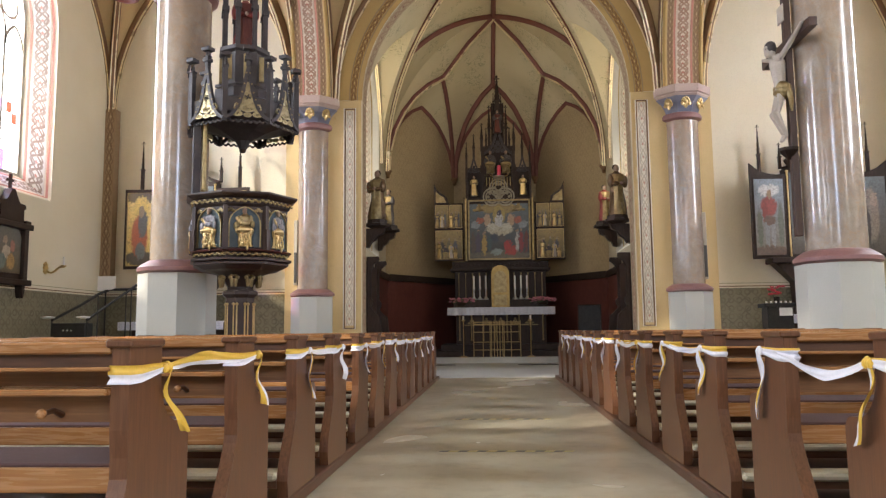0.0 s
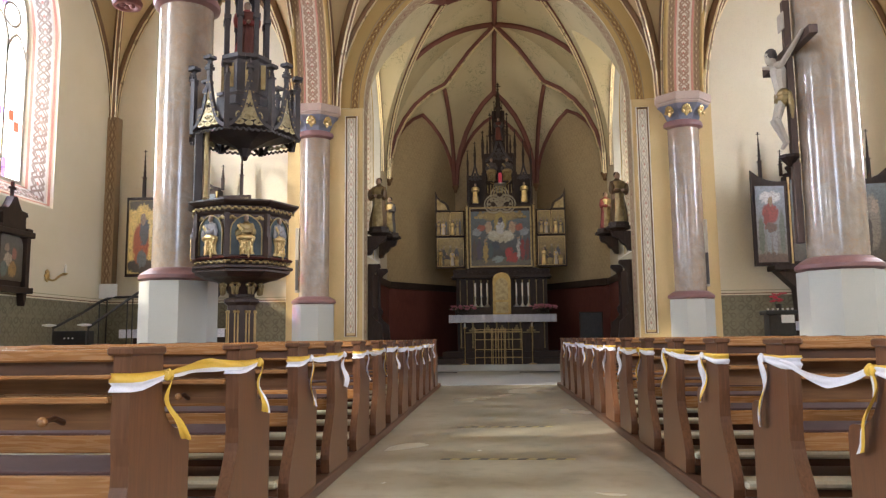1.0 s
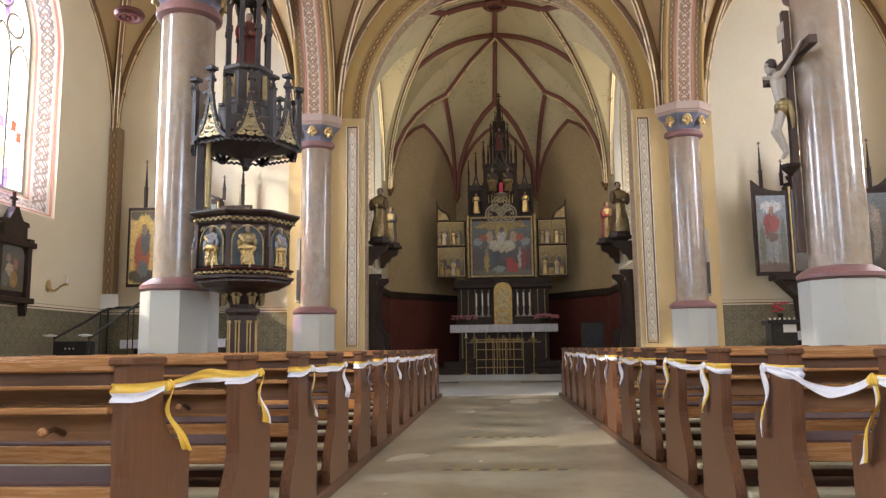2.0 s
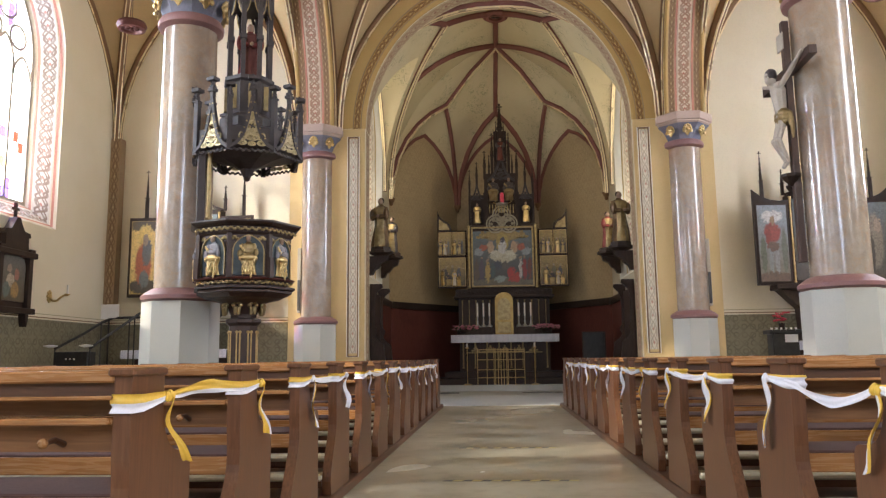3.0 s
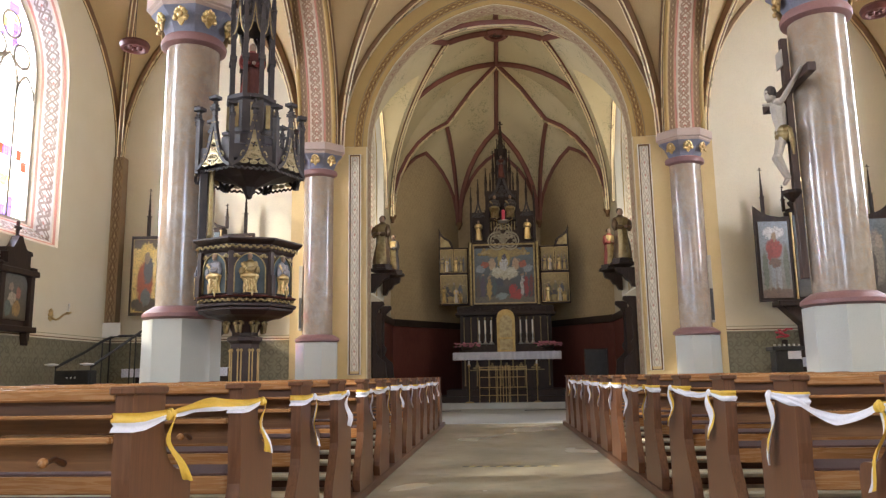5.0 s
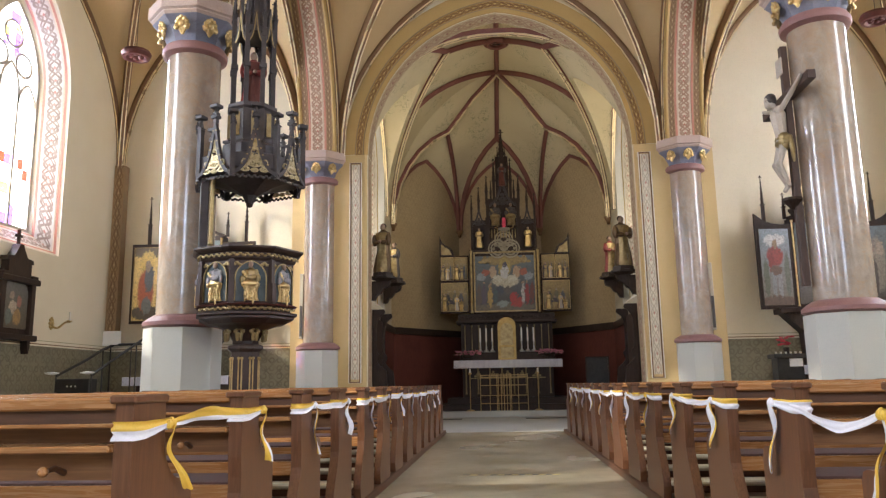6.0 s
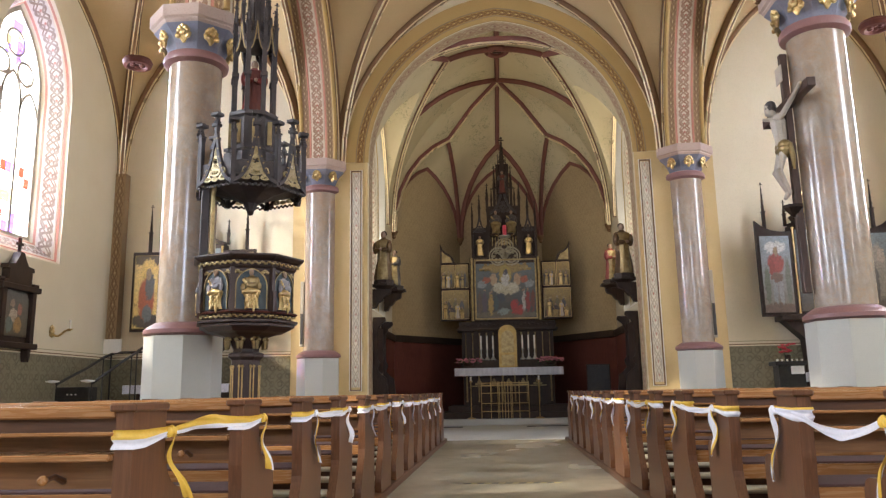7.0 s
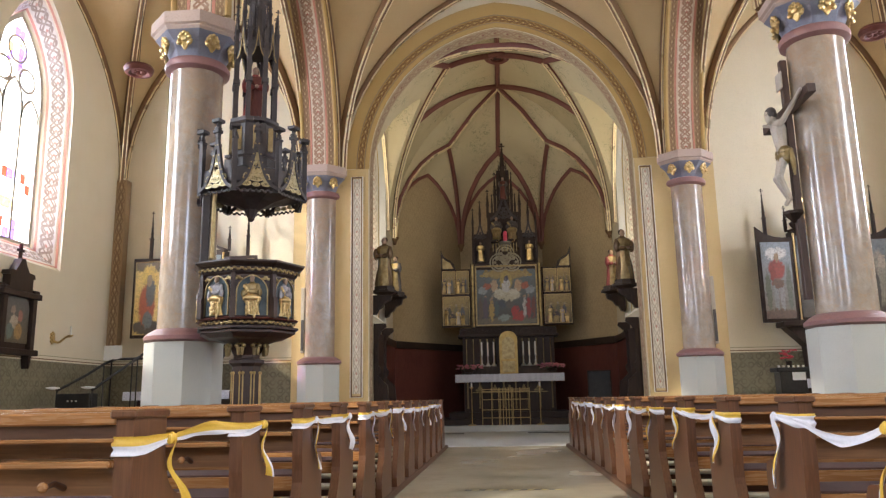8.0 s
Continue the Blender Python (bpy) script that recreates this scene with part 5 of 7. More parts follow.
for cu, cv, rad in ((-0.20, 5.0, 0.27), (0.20, 5.0, 0.27), (0, 5.28, 0.27)):
    for rr in (rad, rad * 0.72):
        pts = [(cu + rr * math.cos(a), 21.26, cv + rr * math.sin(a)) for a in [2 * math.pi * k / 16 for k in range(17)]]
        sweep(bm, pts, [(-0.03, -0.02), (0.03, -0.02), (0.03, 0.02), (-0.03, 0.02)], lambda i: (0, 1, 0), caps=False)
    for k in range(6):
        ball(bm, (cu + rad * 0.45 * math.cos(k * 1.05), 21.27, cv + rad * 0.45 * math.sin(k * 1.05)), 0.05, 1, 0.6, 1, 6, 5)
part("trefoil", bm, surface("tarnished_silver_gilt", (0.36, 0.31, 0.22), (0.22, 0.185, 0.125), 9.0, 0.45, 0.6, 40, 0.3, 0.004), altar, "tarnished silver-gilt trefoil tracery")
part("trefoil_back", box(BM(), -0.46, 0.46, 21.29, 21.33, 4.82, 5.5, 0.1), CARVED, altar)
GOLD_RELIEF = painting("gilded_relief_ground", (0.11, 0.08, 0.035), (0.36, 0.26, 0.09), [
    (0.24, 0.34, 0.09, 0.28, (0.07, 0.06, 0.05)), (0.50, 0.40, 0.09, 0.26, (0.17, 0.14, 0.08)), (0.74, 0.34, 0.09, 0.30, (0.10, 0.10, 0.11)), (0.40, 0.18, 0.08, 0.14, (0.44, 0.36, 0.20)), (0.66, 0.16, 0.07, 0.14, (0.20, 0.14, 0.08)), (0.24, 0.66, 0.045, 0.05, (0.32, 0.25, 0.16)), (0.50, 0.70, 0.045, 0.05, (0.32, 0.25, 0.16)), (0.74, 0.68, 0.045, 0.05, (0.30, 0.24, 0.15)), (0.12, 0.15, 0.06, 0.12, (0.22, 0.10, 0.05))])
for s in (-1, 1):
    a, b = sorted((s * 1.10, s * 2.0))
    w = part("wing", box(BM(), a, b, 21.40, 21.50, 3.06, 4.84, 0.008), CARVED, altar, "dark folding wing with gilded reliefs")
    part("relief", panel_quad(a + 0.05, b - 0.05, 3.12, 3.98, 21.385), GOLD_RELIEF, w, "gilded relief panel")
    part("relief_frame", frame_bars(a + 0.05, b - 0.05, 3.12, 3.98, 21.375, 21.399, 0.016), GOLD, w, "gilded relief frame")
    m = (a + b) / 2
    for q0, q1 in ((a + 0.05, m - 0.025), (m + 0.025, b - 0.05)):
        part("relief", panel_quad(q0, q1, 4.08, 4.78, 21.385), GOLD_RELIEF, w, "gilded relief panel")
        part("relief_frame", frame_bars(q0, q1, 4.08, 4.78, 21.375, 21.399, 0.014), GOLD, w, "gilded relief frame")
        part("arch_trim", ogee_gable(BM(), q0 + 0.02, q1 - 0.02, 4.55, 4.77, 21.38, 0.010), OLD_GOLD, w, "gilded arch")
    for n, (fx, fz, fh, fm) in enumerate(((0.20, 3.13, 0.52, 0), (0.40, 3.13, 0.40, 1), (0.60, 3.13, 0.48, 2), (0.76, 3.13, 0.36, 0), (0.14, 4.09, 0.46, 1), (0.30, 4.09, 0.42, 2), (0.62, 4.09, 0.44, 0), (0.79, 4.09, 0.40, 1))):
        f = figure("relief_figure", fh, ((GOLD, OLD_GOLD, FACE_PAINT, DARK_CLOTH), (OLD_GOLD, DARK_CLOTH, FACE_PAINT, CARVED), (SKIN_STONE, GOLD, FACE_PAINT, OLD_GOLD))[fm], "", (0.3 * n, 0, 0), seated=n in (1, 3))
        f.parent, f.matrix_basis = w, pose(a + fx * 0.9 + 0.03 * s, 21.375, fz) @ Matrix.Diagonal((1.0, 0.3, 1.0, 1.0)) @ pose(0, 0, 0, 0, 0, 25 * (n % 3 - 1))
        tagged(f, "gilded carved relief figure")
    part("arch_trim", ogee_gable(BM(), a + 0.08, b - 0.08, 3.65, 3.96, 21.38, 0.012), OLD_GOLD, w, "gilded arch")
    bm = BM()
    outline = [(s * 1.55, 4.842)] + [(s * 2.0, 4.842), (s * 2.0, 5.48), (s * 1.93, 5.30), (s * 1.84, 5.20), (s * 1.70, 5.12), (s * 1.60, 5.02)]
    prism(bm, outline, lambda u, v, q: (u, q, v), 21.40, 21.49)
    part("wing_crest", bm, CARVED, w, "pointed crest of the wing")
    bm = prism(BM(), [(s * 1.62, 4.87), (s * 1.95, 4.87), (s * 1.95, 5.22), (s * 1.84, 5.12), (s * 1.70, 5.04)], lambda u, v, q: (u, q, v), 21.385, 21.399)
    part("crest_relief", bm, OLD_GOLD, w, "gilded crest field")
# tall crown of the retable
part("crown_case", box(BM(), -0.52, 0.52, 21.40, 21.95, 4.98, 6.62, 0.01), CARVED, altar, "dark open crown with niches")
bm = BM()
for s in (-1, 1):
    box(bm, s * 0.47 - 0.05, s * 0.47 + 0.05, 21.25, 21.42, 4.98, 6.5)
    box(bm, s * 0.75 - 0.27, s * 0.75 + 0.27, 21.45, 21.60, 4.98, 5.95)
    box(bm, s * 0.98 - 0.03, s * 0.98 + 0.03, 21.30, 21.45, 4.98, 6.0)
    box(bm, s * 0.52 - 0.03, s * 0.52 + 0.03, 21.30, 21.45, 4.98, 6.0)
islands("niche_pier", bm, CARVED, altar, "dark niche piers")
bm = BM()
for x, z0, z1, w in ((-0.98, 5.95, 6.75, 0.03), (0.98, 5.95, 6.75, 0.03), (-0.75, 6.2, 7.0, 0.035), (0.75, 6.2, 7.0, 0.035), (-0.50, 6.45, 7.35, 0.04), (0.50, 6.45, 7.35, 0.04), (-0.26, 6.6, 7.9, 0.045), (0.26, 6.6, 7.9, 0.045), (-0.36, 6.5, 7.2, 0.03), (0.36, 6.5, 7.2, 0.03), (0, 7.4, 8.85, 0.07), (-0.12, 7.2, 8.3, 0.03), (0.12, 7.2, 8.3, 0.03)):
    part("pinnacle", pinnacle(BM(), x, 21.42, z0, z1, w), CARVED, altar, "slender dark pinnacle")
bm.free()
part("canopy", tracery(ogee_gable(BM(), -0.52, 0.52, 6.35, 7.25, 21.36, 0.035), -0.4, 0.4, 6.4, 6.95, 21.40, 0.018), GREY_WOOD, altar, "grey carved niche canopy")
for s in (-1, 1):
    part("canopy", tracery(ogee_gable(BM(), s * 0.75 - 0.24, s * 0.75 + 0.24, 5.80, 6.30, 21.36, 0.025), s * 0.75 - 0.2, s * 0.75 + 0.2, 5.78, 6.1, 21.40, 0.014), GREY_WOOD, altar, "grey carved niche canopy")
bm = BM()
for s in (-1, 1):
    box(bm, s * 0.17 - 0.03, s * 0.17 + 0.03, 21.32, 21.40, 6.95, 7.75)
box(bm, -0.2, 0.2, 21.45, 21.6, 6.62, 8.0)
part("upper_niche", bm, CARVED, altar, "dark upper niche")
# Gold darker and duller than the main gilding.
TAB_GOLD = surface("tarnished_tabernacle_gold", (0.46, 0.31, 0.11), (0.25, 0.155, 0.05), 9.0, 0.42, 0.9, 40, 0.4, 0.004)
part("tabernacle", prism(BM(), [(-0.27, 1.6), (0.27, 1.6), (0.27, 2.62)] + [(-u, z) for u, z in arch_line(0.27, 2.62, 0.25, 6)[1:-1]] + [(-0.27, 2.62)], lambda u, v, w: (u, w, v), 21.05, 21.36), TAB_GOLD, altar, "gilded tabernacle")
tab = BM()
prism(tab, [(-0.19, 2.05), (0.19, 2.05), (0.19, 2.5)] + [(-u, z) for u, z in arch_line(0.19, 2.5, 0.2, 6)[1:-1]] + [(-0.19, 2.5)], lambda u, v, w: (u, w, v), 21.02, 21.05)
box(tab, -0.02, 0.02, 21.0, 21.02, 2.14, 2.55)
box(tab, -0.10, 0.10, 21.0, 21.02, 2.38, 2.42)
box(tab, -0.19, 0.19, 21.03, 21.05, 1.66, 1.98, 0.01)
part("tabernacle_door", tab, OLD_GOLD, altar, "gilded door with a cross")

figure("statue", 0.62, GOLD_STATUE, "", (HX - 0.75, 21.33, 5.05))
for ob, lab in ((bpy.context.scene.objects["statue"], "small gilded robed statue in an altar niche"),):
    tagged(ob, lab, "statue", "altar statues")
for x, z, h, mats, lab in ((0.75, 5.05, 0.62, GOLD_STATUE, "small gilded robed statue in an altar niche"), (-0.24, 5.72, 0.72, DARK_STATUE, "seated dark and gilded figure in the altar crown"), (0.24, 5.72, 0.72, DARK_STATUE, "seated dark and gilded figure in the altar crown"), (0.0, 7.0, 0.72, (PANELLING, DARK_CLOTH, FACE_PAINT, DARK_CLOTH), "dark red figure in the altar's upper niche")):
    tagged(figure("statue", h, mats, "", (HX + x, 21.30 if abs(x) > 0.5 else 21.28, z), seated=abs(x) == 0.24), lab, "statue", "altar statues")
cr = thing("throne_shelf", "dark carved shelf with gilded fittings in the altar crown", "shelf", "", (HX, 0, 0))
part("shelf", box(BM(), -0.42, 0.42, 21.20, 21.40, 5.64, 5.71, 0.01), CARVED, cr)
bm = BM()
for i in range(9):
    rod(bm, (-0.36 + i * 0.09, 21.2, 5.32), (-0.36 + i * 0.09, 21.2, 5.60), 0.012)
islands("baluster", bm, OLD_GOLD, cr, "gilded balusters")
lamp = thing("sanctuary_lamp", "red glass lamp with a white saucer before the altar", "lamp", "", (HX + 0.02, 21.12, 5.56))
part("glass", lathe(BM(), [(0.05, 0.06), (0.06, 0.12), (0.06, 0.34), (0.04, 0.38)], 14), surface("lamp_red", (0.62, 0.04, 0.10), (0.70, 0.10, 0.16), 6, 0.3), lamp, "red glass", True)
part("saucer", lathe(BM(), [(0.03, -0.02), (0.17, 0.0), (0.19, 0.04), (0.05, 0.06)], 18), SILVER, lamp, "bright saucer", True)
bm = BM()
for s in (-1, 1):
    rod(bm, (s * 0.15, 0.0, 0.02), (s * 0.28, 0.08, 0.10), 0.008)
part("bracket", bm, BRASS, lamp)

# altar cloth with lace hem, candlesticks, flowers
cloth = thing("altar_cloth", "white altar cloth with lace hem over the mensa", "cloth", "", (HX, 0, 0))
part("cloth_top", box(BM(), -1.56, 1.56, 20.52, 21.14, 1.577, 1.592, 0.005), WHITE_CLOTH, cloth)
bm = BM()
pts = [(-1.57 + 3.14 * i / 80, 20.505 + 0.008 * math.sin(i * 1.7), 1.59) for i in range(81)]
up = [bm.verts.new(p) for p in pts]
lo = [bm.verts.new((p[0], p[1] - 0.01, 1.36 + 0.012 * (i % 2))) for i, p in enumerate(pts)]
for i in range(80):
    bm.faces.new((up[i], up[i + 1], lo[i + 1], lo[i]))
LACE = brocade("lace", (0.62, 0.62, 0.68), (0.40, 0.40, 0.48), 0.10)
part("lace_hem", bm, LACE, cloth, "lace hem")


def candlestick(label, h, group, silver=SILVER):
    t = thing("candlestick", label, "candlestick", group)
    part("foot", lathe(BM(), [(0.085, 0), (0.085, 0.02), (0.04, 0.07), (0.018, 0.12), (0.028, 0.16), (0.015, 0.2), (0.015, h * 0.42), (0.04, h * 0.45)], 12), silver, t, "turned silver stick", True)
    part("candle", lathe(BM(), [(0.024, h * 0.45), (0.024, h), (0.004, h + 0.01)], 10), WAX, t, "tall white candle", True)
    return t


cs = candlestick("silver candlestick with a tall white candle on the altar", 0.72, "altar candlesticks")
spots = [(s * x, 1.84) for s in (-1, 1) for x in (0.44, 0.62, 0.80)]
cs.matrix_basis = pose(HX + spots[0][0], 21.22, 1.84)
for x, z in spots[1:]:
    copy_thing(cs, pose(HX + x, 21.22, 1.84))


def flowers(label, w, h, petals, at, group, n=46, seed=1, pot=True):
    """An arrangement: a low trough or pot, leaves and petal clumps."""
    rnd = random.Random(seed)
    t = thing("flower_arrangement", label, "flowers", group, at)
    if pot:
        part("pot", lathe(BM(), [(w * 0.28, 0), (w * 0.34, 0.02), (w * 0.40, h * 0.35), (w * 0.38, h * 0.36)], 12), CARVED, t, "dark pot", True)
    bm, bl = BM(), BM()
    for i in range(n):
        a, r = rnd.uniform(0, 6.28), rnd.random() ** 0.5
        p = Vector((w * r * math.cos(a), w * 0.35 * r * math.sin(a), h * (0.45 + 0.5 * rnd.random())))
        for k in range(5):
            b = k * 1.257 + a
            ball(bm, p + Vector((0.022 * math.cos(b), 0.022 * math.sin(b) - 0.01, 0.01 * math.sin(3 * b))), 0.021, 1, 1, 0.6, 5, 4)
        q = Vector((w * r * math.cos(a + 1), w * 0.35 * r * math.sin(a + 1), h * (0.25 + 0.45 * rnd.random())))
        d = Vector((rnd.uniform(-1, 1), rnd.uniform(-1, 0.4), rnd.uniform(-0.2, 1))).normalized() * 0.07
        sd = d.cross(Vector((0, 0, 1))).normalized() * 0.022
        bl.faces.new([bl.verts.new(v) for v in (q, q + d * 0.5 + sd, q + d, q + d * 0.5 - sd)])
    part("blossoms", bm, petals, t, "petal clusters")
    part("leaves", bl, LEAF, t, "green leaves")
    return t


flowers("long pink flower arrangement on the altar", 0.42, 0.24, PINK_FLOWER, (HX - 1.18, 20.95, 1.66), "altar flowers", 60, 3)
flowers("long pink flower arrangement on the altar", 0.42, 0.24, PINK_FLOWER, (HX + 1.24, 20.95, 1.66), "altar flowers", 60, 5)

# lattice gate and candle stands before the altar
gate = thing("lattice_gate", "gilded metal lattice gate before the altar steps", "gate", "", (-0.02, 20.02, 0.17))
W, H = 0.66, 1.02
posts = [-W, -W * 0.6, -W * 0.3, -0.16, -0.08, 0.0, 0.08, 0.16, W * 0.3, W * 0.6, W]
b = part("bar", rod(BM(), (0, 0, 0), (0, 0, H), 0.011), GOLD, gate, "thin gilded upright")
b.matrix_basis = pose(posts[0], 0, 0)
for x in posts[1:]:
    twin(b, gate, pose(x, 0, 0))
r = part("crossbar", rod(BM(), (-W, 0.012, 0), (W, 0.012, 0), 0.011), GOLD, gate, "thin gilded crossbar")
r.matrix_basis = pose(0, 0, 0.98)
for z in (0.92, 0.70, 0.42, 0.20):
    twin(r, gate, pose(0, 0, z))


def candle_stand(at):
    t = thing("candle_stand", "tall thin brass stand with a short white candle", "candle stand", "candle stands before the altar", at)
    part("foot", lathe(BM(), [(0.12, 0), (0.12, 0.015), (0.02, 0.05)], 14), BRASS, t, "", True)
    part("pole", rod(BM(), (0, 0, 0.04), (0, 0, 1.02), 0.012), BRASS, t)
    part("dish", lathe(BM(), [(0.012, 1.0), (0.05, 1.03), (0.055, 1.05), (0.0251, 1.04)], 14), BRASS, t, "", True)
    part("candle", lathe(BM(), [(0.025, 1.04), (0.025, 1.16), (0.004, 1.165)], 10), WAX, t, "short white candle", True)
    return t


cs0 = candle_stand((-0.97, 20.04, 0.17))
copy_thing(cs0, pose(0.93, 20.04, 0.17))

# console statues along the chancel walls
def console(at, sx, group="chancel consoles"):
    """Bracket on a chancel wall; the wall lies towards sx."""
    t = thing("console", "dark carved wooden wall bracket for a statue", "console", group, at)
    part("shelf", lathe(BM(), [(0.16, -0.12), (0.28, -0.06), (0.33, -0.05), (0.33, 0.0), (0.26, 0.012), (0.26, 0.10)], 8, turn=math.pi / 8), CARVED, t, "moulded octagonal shelf")
    outline = [(0.0, -0.12), (-sx * 0.20, -0.12), (-sx * 0.16, -0.24), (-sx * 0.02, -0.30), (sx * 0.06, -0.42), (sx * 0.14, -0.46), (sx * 0.20, -0.58), (sx * 0.298, -0.60), (sx * 0.298, -0.12)]
    part("bracket", prism(BM(), outline, lambda u, v, w: (u, w, v), -0.10, 0.10), CARVED, t, "scrolled bracket")
    return t


for sx in (-1, 1):
    for y, z, h, mats, lab in ((17.45, 3.72, 1.28, BROWN_STATUE, "tall dark and gilded robed statue on a wall bracket"), (19.35, 3.86, 1.02, (OLD_GOLD, DARK_CLOTH, FACE_PAINT, CARVED) if sx < 0 else (OLD_GOLD, RED_CLOTH, FACE_PAINT, CARVED), "gilded robed statue on a wall bracket")):
        console((sx * (CX - 0.30), y, z - 0.10), sx)
        tagged(figure("statue", h, mats, "", (sx * (CX - 0.30), y, z), 18 * sx), lab, "statue", "chancel statues")
    # choir stall end
    st = thing("choir_stall", "dark carved choir stall with scrolled end", "stall", "choir stalls", (sx * (CX - 0.26), 17.5, 0))
    prof = [(0.02, 0.004), (0.24, 0.004), (0.24, 2.80), (-0.06, 2.80), (-0.08, 2.72), (0.06, 2.60), (0.12, 2.45), (0.12, 1.75), (0.05, 1.66), (0.08, 1.55), (0.12, 1.50), (0.02, 1.38), (-0.10, 1.28), (-0.14, 0.9), (-0.12, 0.004)]
    ep = part("end_panel", prism(BM(), [(sx * u, v) for u, v in prof], lambda u, v, w: (u, w, v), -0.05, 0.05), CARVED, st, "scrolled end panel")
    twin(ep, st, pose(0, 1.3, 0))
    a, b2 = sorted((sx * 0.18, sx * 0.24))
    part("back", box(BM(), a, b2, 0.05, 1.25, 0.3, 2.6), CARVED, st)
    a, b2 = sorted((-sx * 0.15, sx * 0.18))
    part("seat", box(BM(), a, b2, 0.05, 1.25, 0.44, 0.50), CARVED, st)

# notice board on a stand and small chair in the chancel
nb = thing("notice_stand", "dark panel on a small wooden stand in the chancel", "stand", "", (2.45, 19.0, 0))
part("board", box(BM(), -0.28, 0.28, -0.02, 0.02, 0.75, 1.55, 0.01), IRON, nb, "dark slate panel")
part("frame", frame_bars(-0.28, 0.28, 0.75, 1.55, -0.03, 0.025, 0.03), CARVED, nb)
bm = BM()
for s in (-1, 1):
    rod(bm, (s * 0.25, -0.1, 0.004), (s * 0.22, 0.0, 0.74), 0.02)
    rod(bm, (s * 0.25, 0.22, 0.004), (s * 0.22, 0.0, 0.74), 0.02)
islands("leg", bm, CARVED, nb)
sc = thing("stool", "small dark red wooden stool in the chancel", "stool", "", (2.85, 18.7, 0.004))
part("seat", box(BM(), -0.17, 0.17, -0.17, 0.17, 0.62, 0.67, 0.01), PANELLING, sc)
lg = part("leg", rod(BM(), (0, 0, 0), (0, 0, 0.62), 0.02), PANELLING, sc)
lg.matrix_basis = pose(-0.14, -0.14, 0)
for x, y in ((0.14, -0.14), (-0.14, 0.14), (0.14, 0.14)):
    twin(lg, sc, pose(x, y, 0))
# ---- pulpit on the column ----
GREY_SATIN = surface("grey_lilac_paint", (0.24, 0.22, 0.24), (0.32, 0.30, 0.31), 9.0, 0.5)
PALE_GOLD = surface("pale_gilding", (0.52, 0.43, 0.24), (0.30, 0.24, 0.14), 9.0, 0.4, 0.8)
PX, PY = -3.33, 8.78
pul = thing("pulpit", "dark carved octagonal pulpit with gilded reliefs and tall spired canopy", "pulpit", "", (PX, PY, 0), 23)


def oct_ring(profile, name, mat, label, parent=pul, smooth=False):
    return part(name, lathe(BM(), profile, 8, turn=math.pi / 8), mat, parent, label, smooth)


oct_ring([(0.24, 0.0), (0.24, 0.18), (0.20, 0.22), (0.185, 0.24), (0.185, 1.36), (0.23, 1.40), (0.23, 1.44), (0.17, 1.46), (0.17, 1.52)], "stem", PULPIT_WOOD, "dark panelled stem")
bm = BM()
for k in range(8):
    a = k * math.pi / 4
    for s in (-1, 1):
        c = Vector((0.173 * math.cos(a) - s * 0.05 * math.sin(a), 0.173 * math.sin(a) + s * 0.05 * math.cos(a), 0))
        rod(bm, c + Vector((0, 0, 0.32)), c + Vector((0, 0, 1.26)), 0.010, n=6)
        ball(bm, c + Vector((0, 0, 1.28)), 0.022, seg=6, rings=5)
islands("gilded_line", bm, GOLD, pul, "gilded lines on the stem")
oct_ring([(0.17, 1.50), (0.24, 1.58), (0.40, 1.64), (0.50, 1.66), (0.57, 1.70), (0.62, 1.72), (0.62, 1.75)], "corbel", PULPIT_WOOD, "stepped dark underside")
for k in range(8):
    bm = BM()
    a = k * math.pi / 4 + 0.39
    for j in range(6):
        b = j * 1.047
        ball(bm, (0.25 * math.cos(a) - 0.045 * math.sin(a) * math.cos(b), 0.25 * math.sin(a) + 0.045 * math.cos(a) * math.cos(b), 1.56 + 0.045 * math.sin(b)), 0.03, seg=6, rings=5)
    part("leaf_boss", bm, OLD_GOLD, pul, "round leaf boss under the basket")
oct_ring([(0.60, 1.75), (0.66, 1.77), (0.66, 1.80), (0.58, 1.82), (0.565, 1.86), (0.565, 1.885)], "lower_moulding", PULPIT_WOOD, "dark lower moulding")
oct_ring([(0.65, 1.885), (0.66, 1.90), (0.62, 1.92)], "red_ledge", PANELLING, "dark red ledge")
oct_ring([(0.60, 1.92), (0.60, 2.50)], "basket", PULPIT_WOOD, "dark octagonal basket")
oct_ring([(0.60, 2.49), (0.63, 2.52), (0.64, 2.60), (0.69, 2.62), (0.73, 2.655), (0.73, 2.68), (0.60, 2.69)], "rim", PULPIT_WOOD, "broad dark rim")
SIDE = 0.60 * math.sin(math.pi / 8)
APO = 0.60 * math.cos(math.pi / 8)
BLUE_NICHE = surface("blue_niche_paint", (0.055, 0.072, 0.08), (0.09, 0.115, 0.125), 5, 0.6)
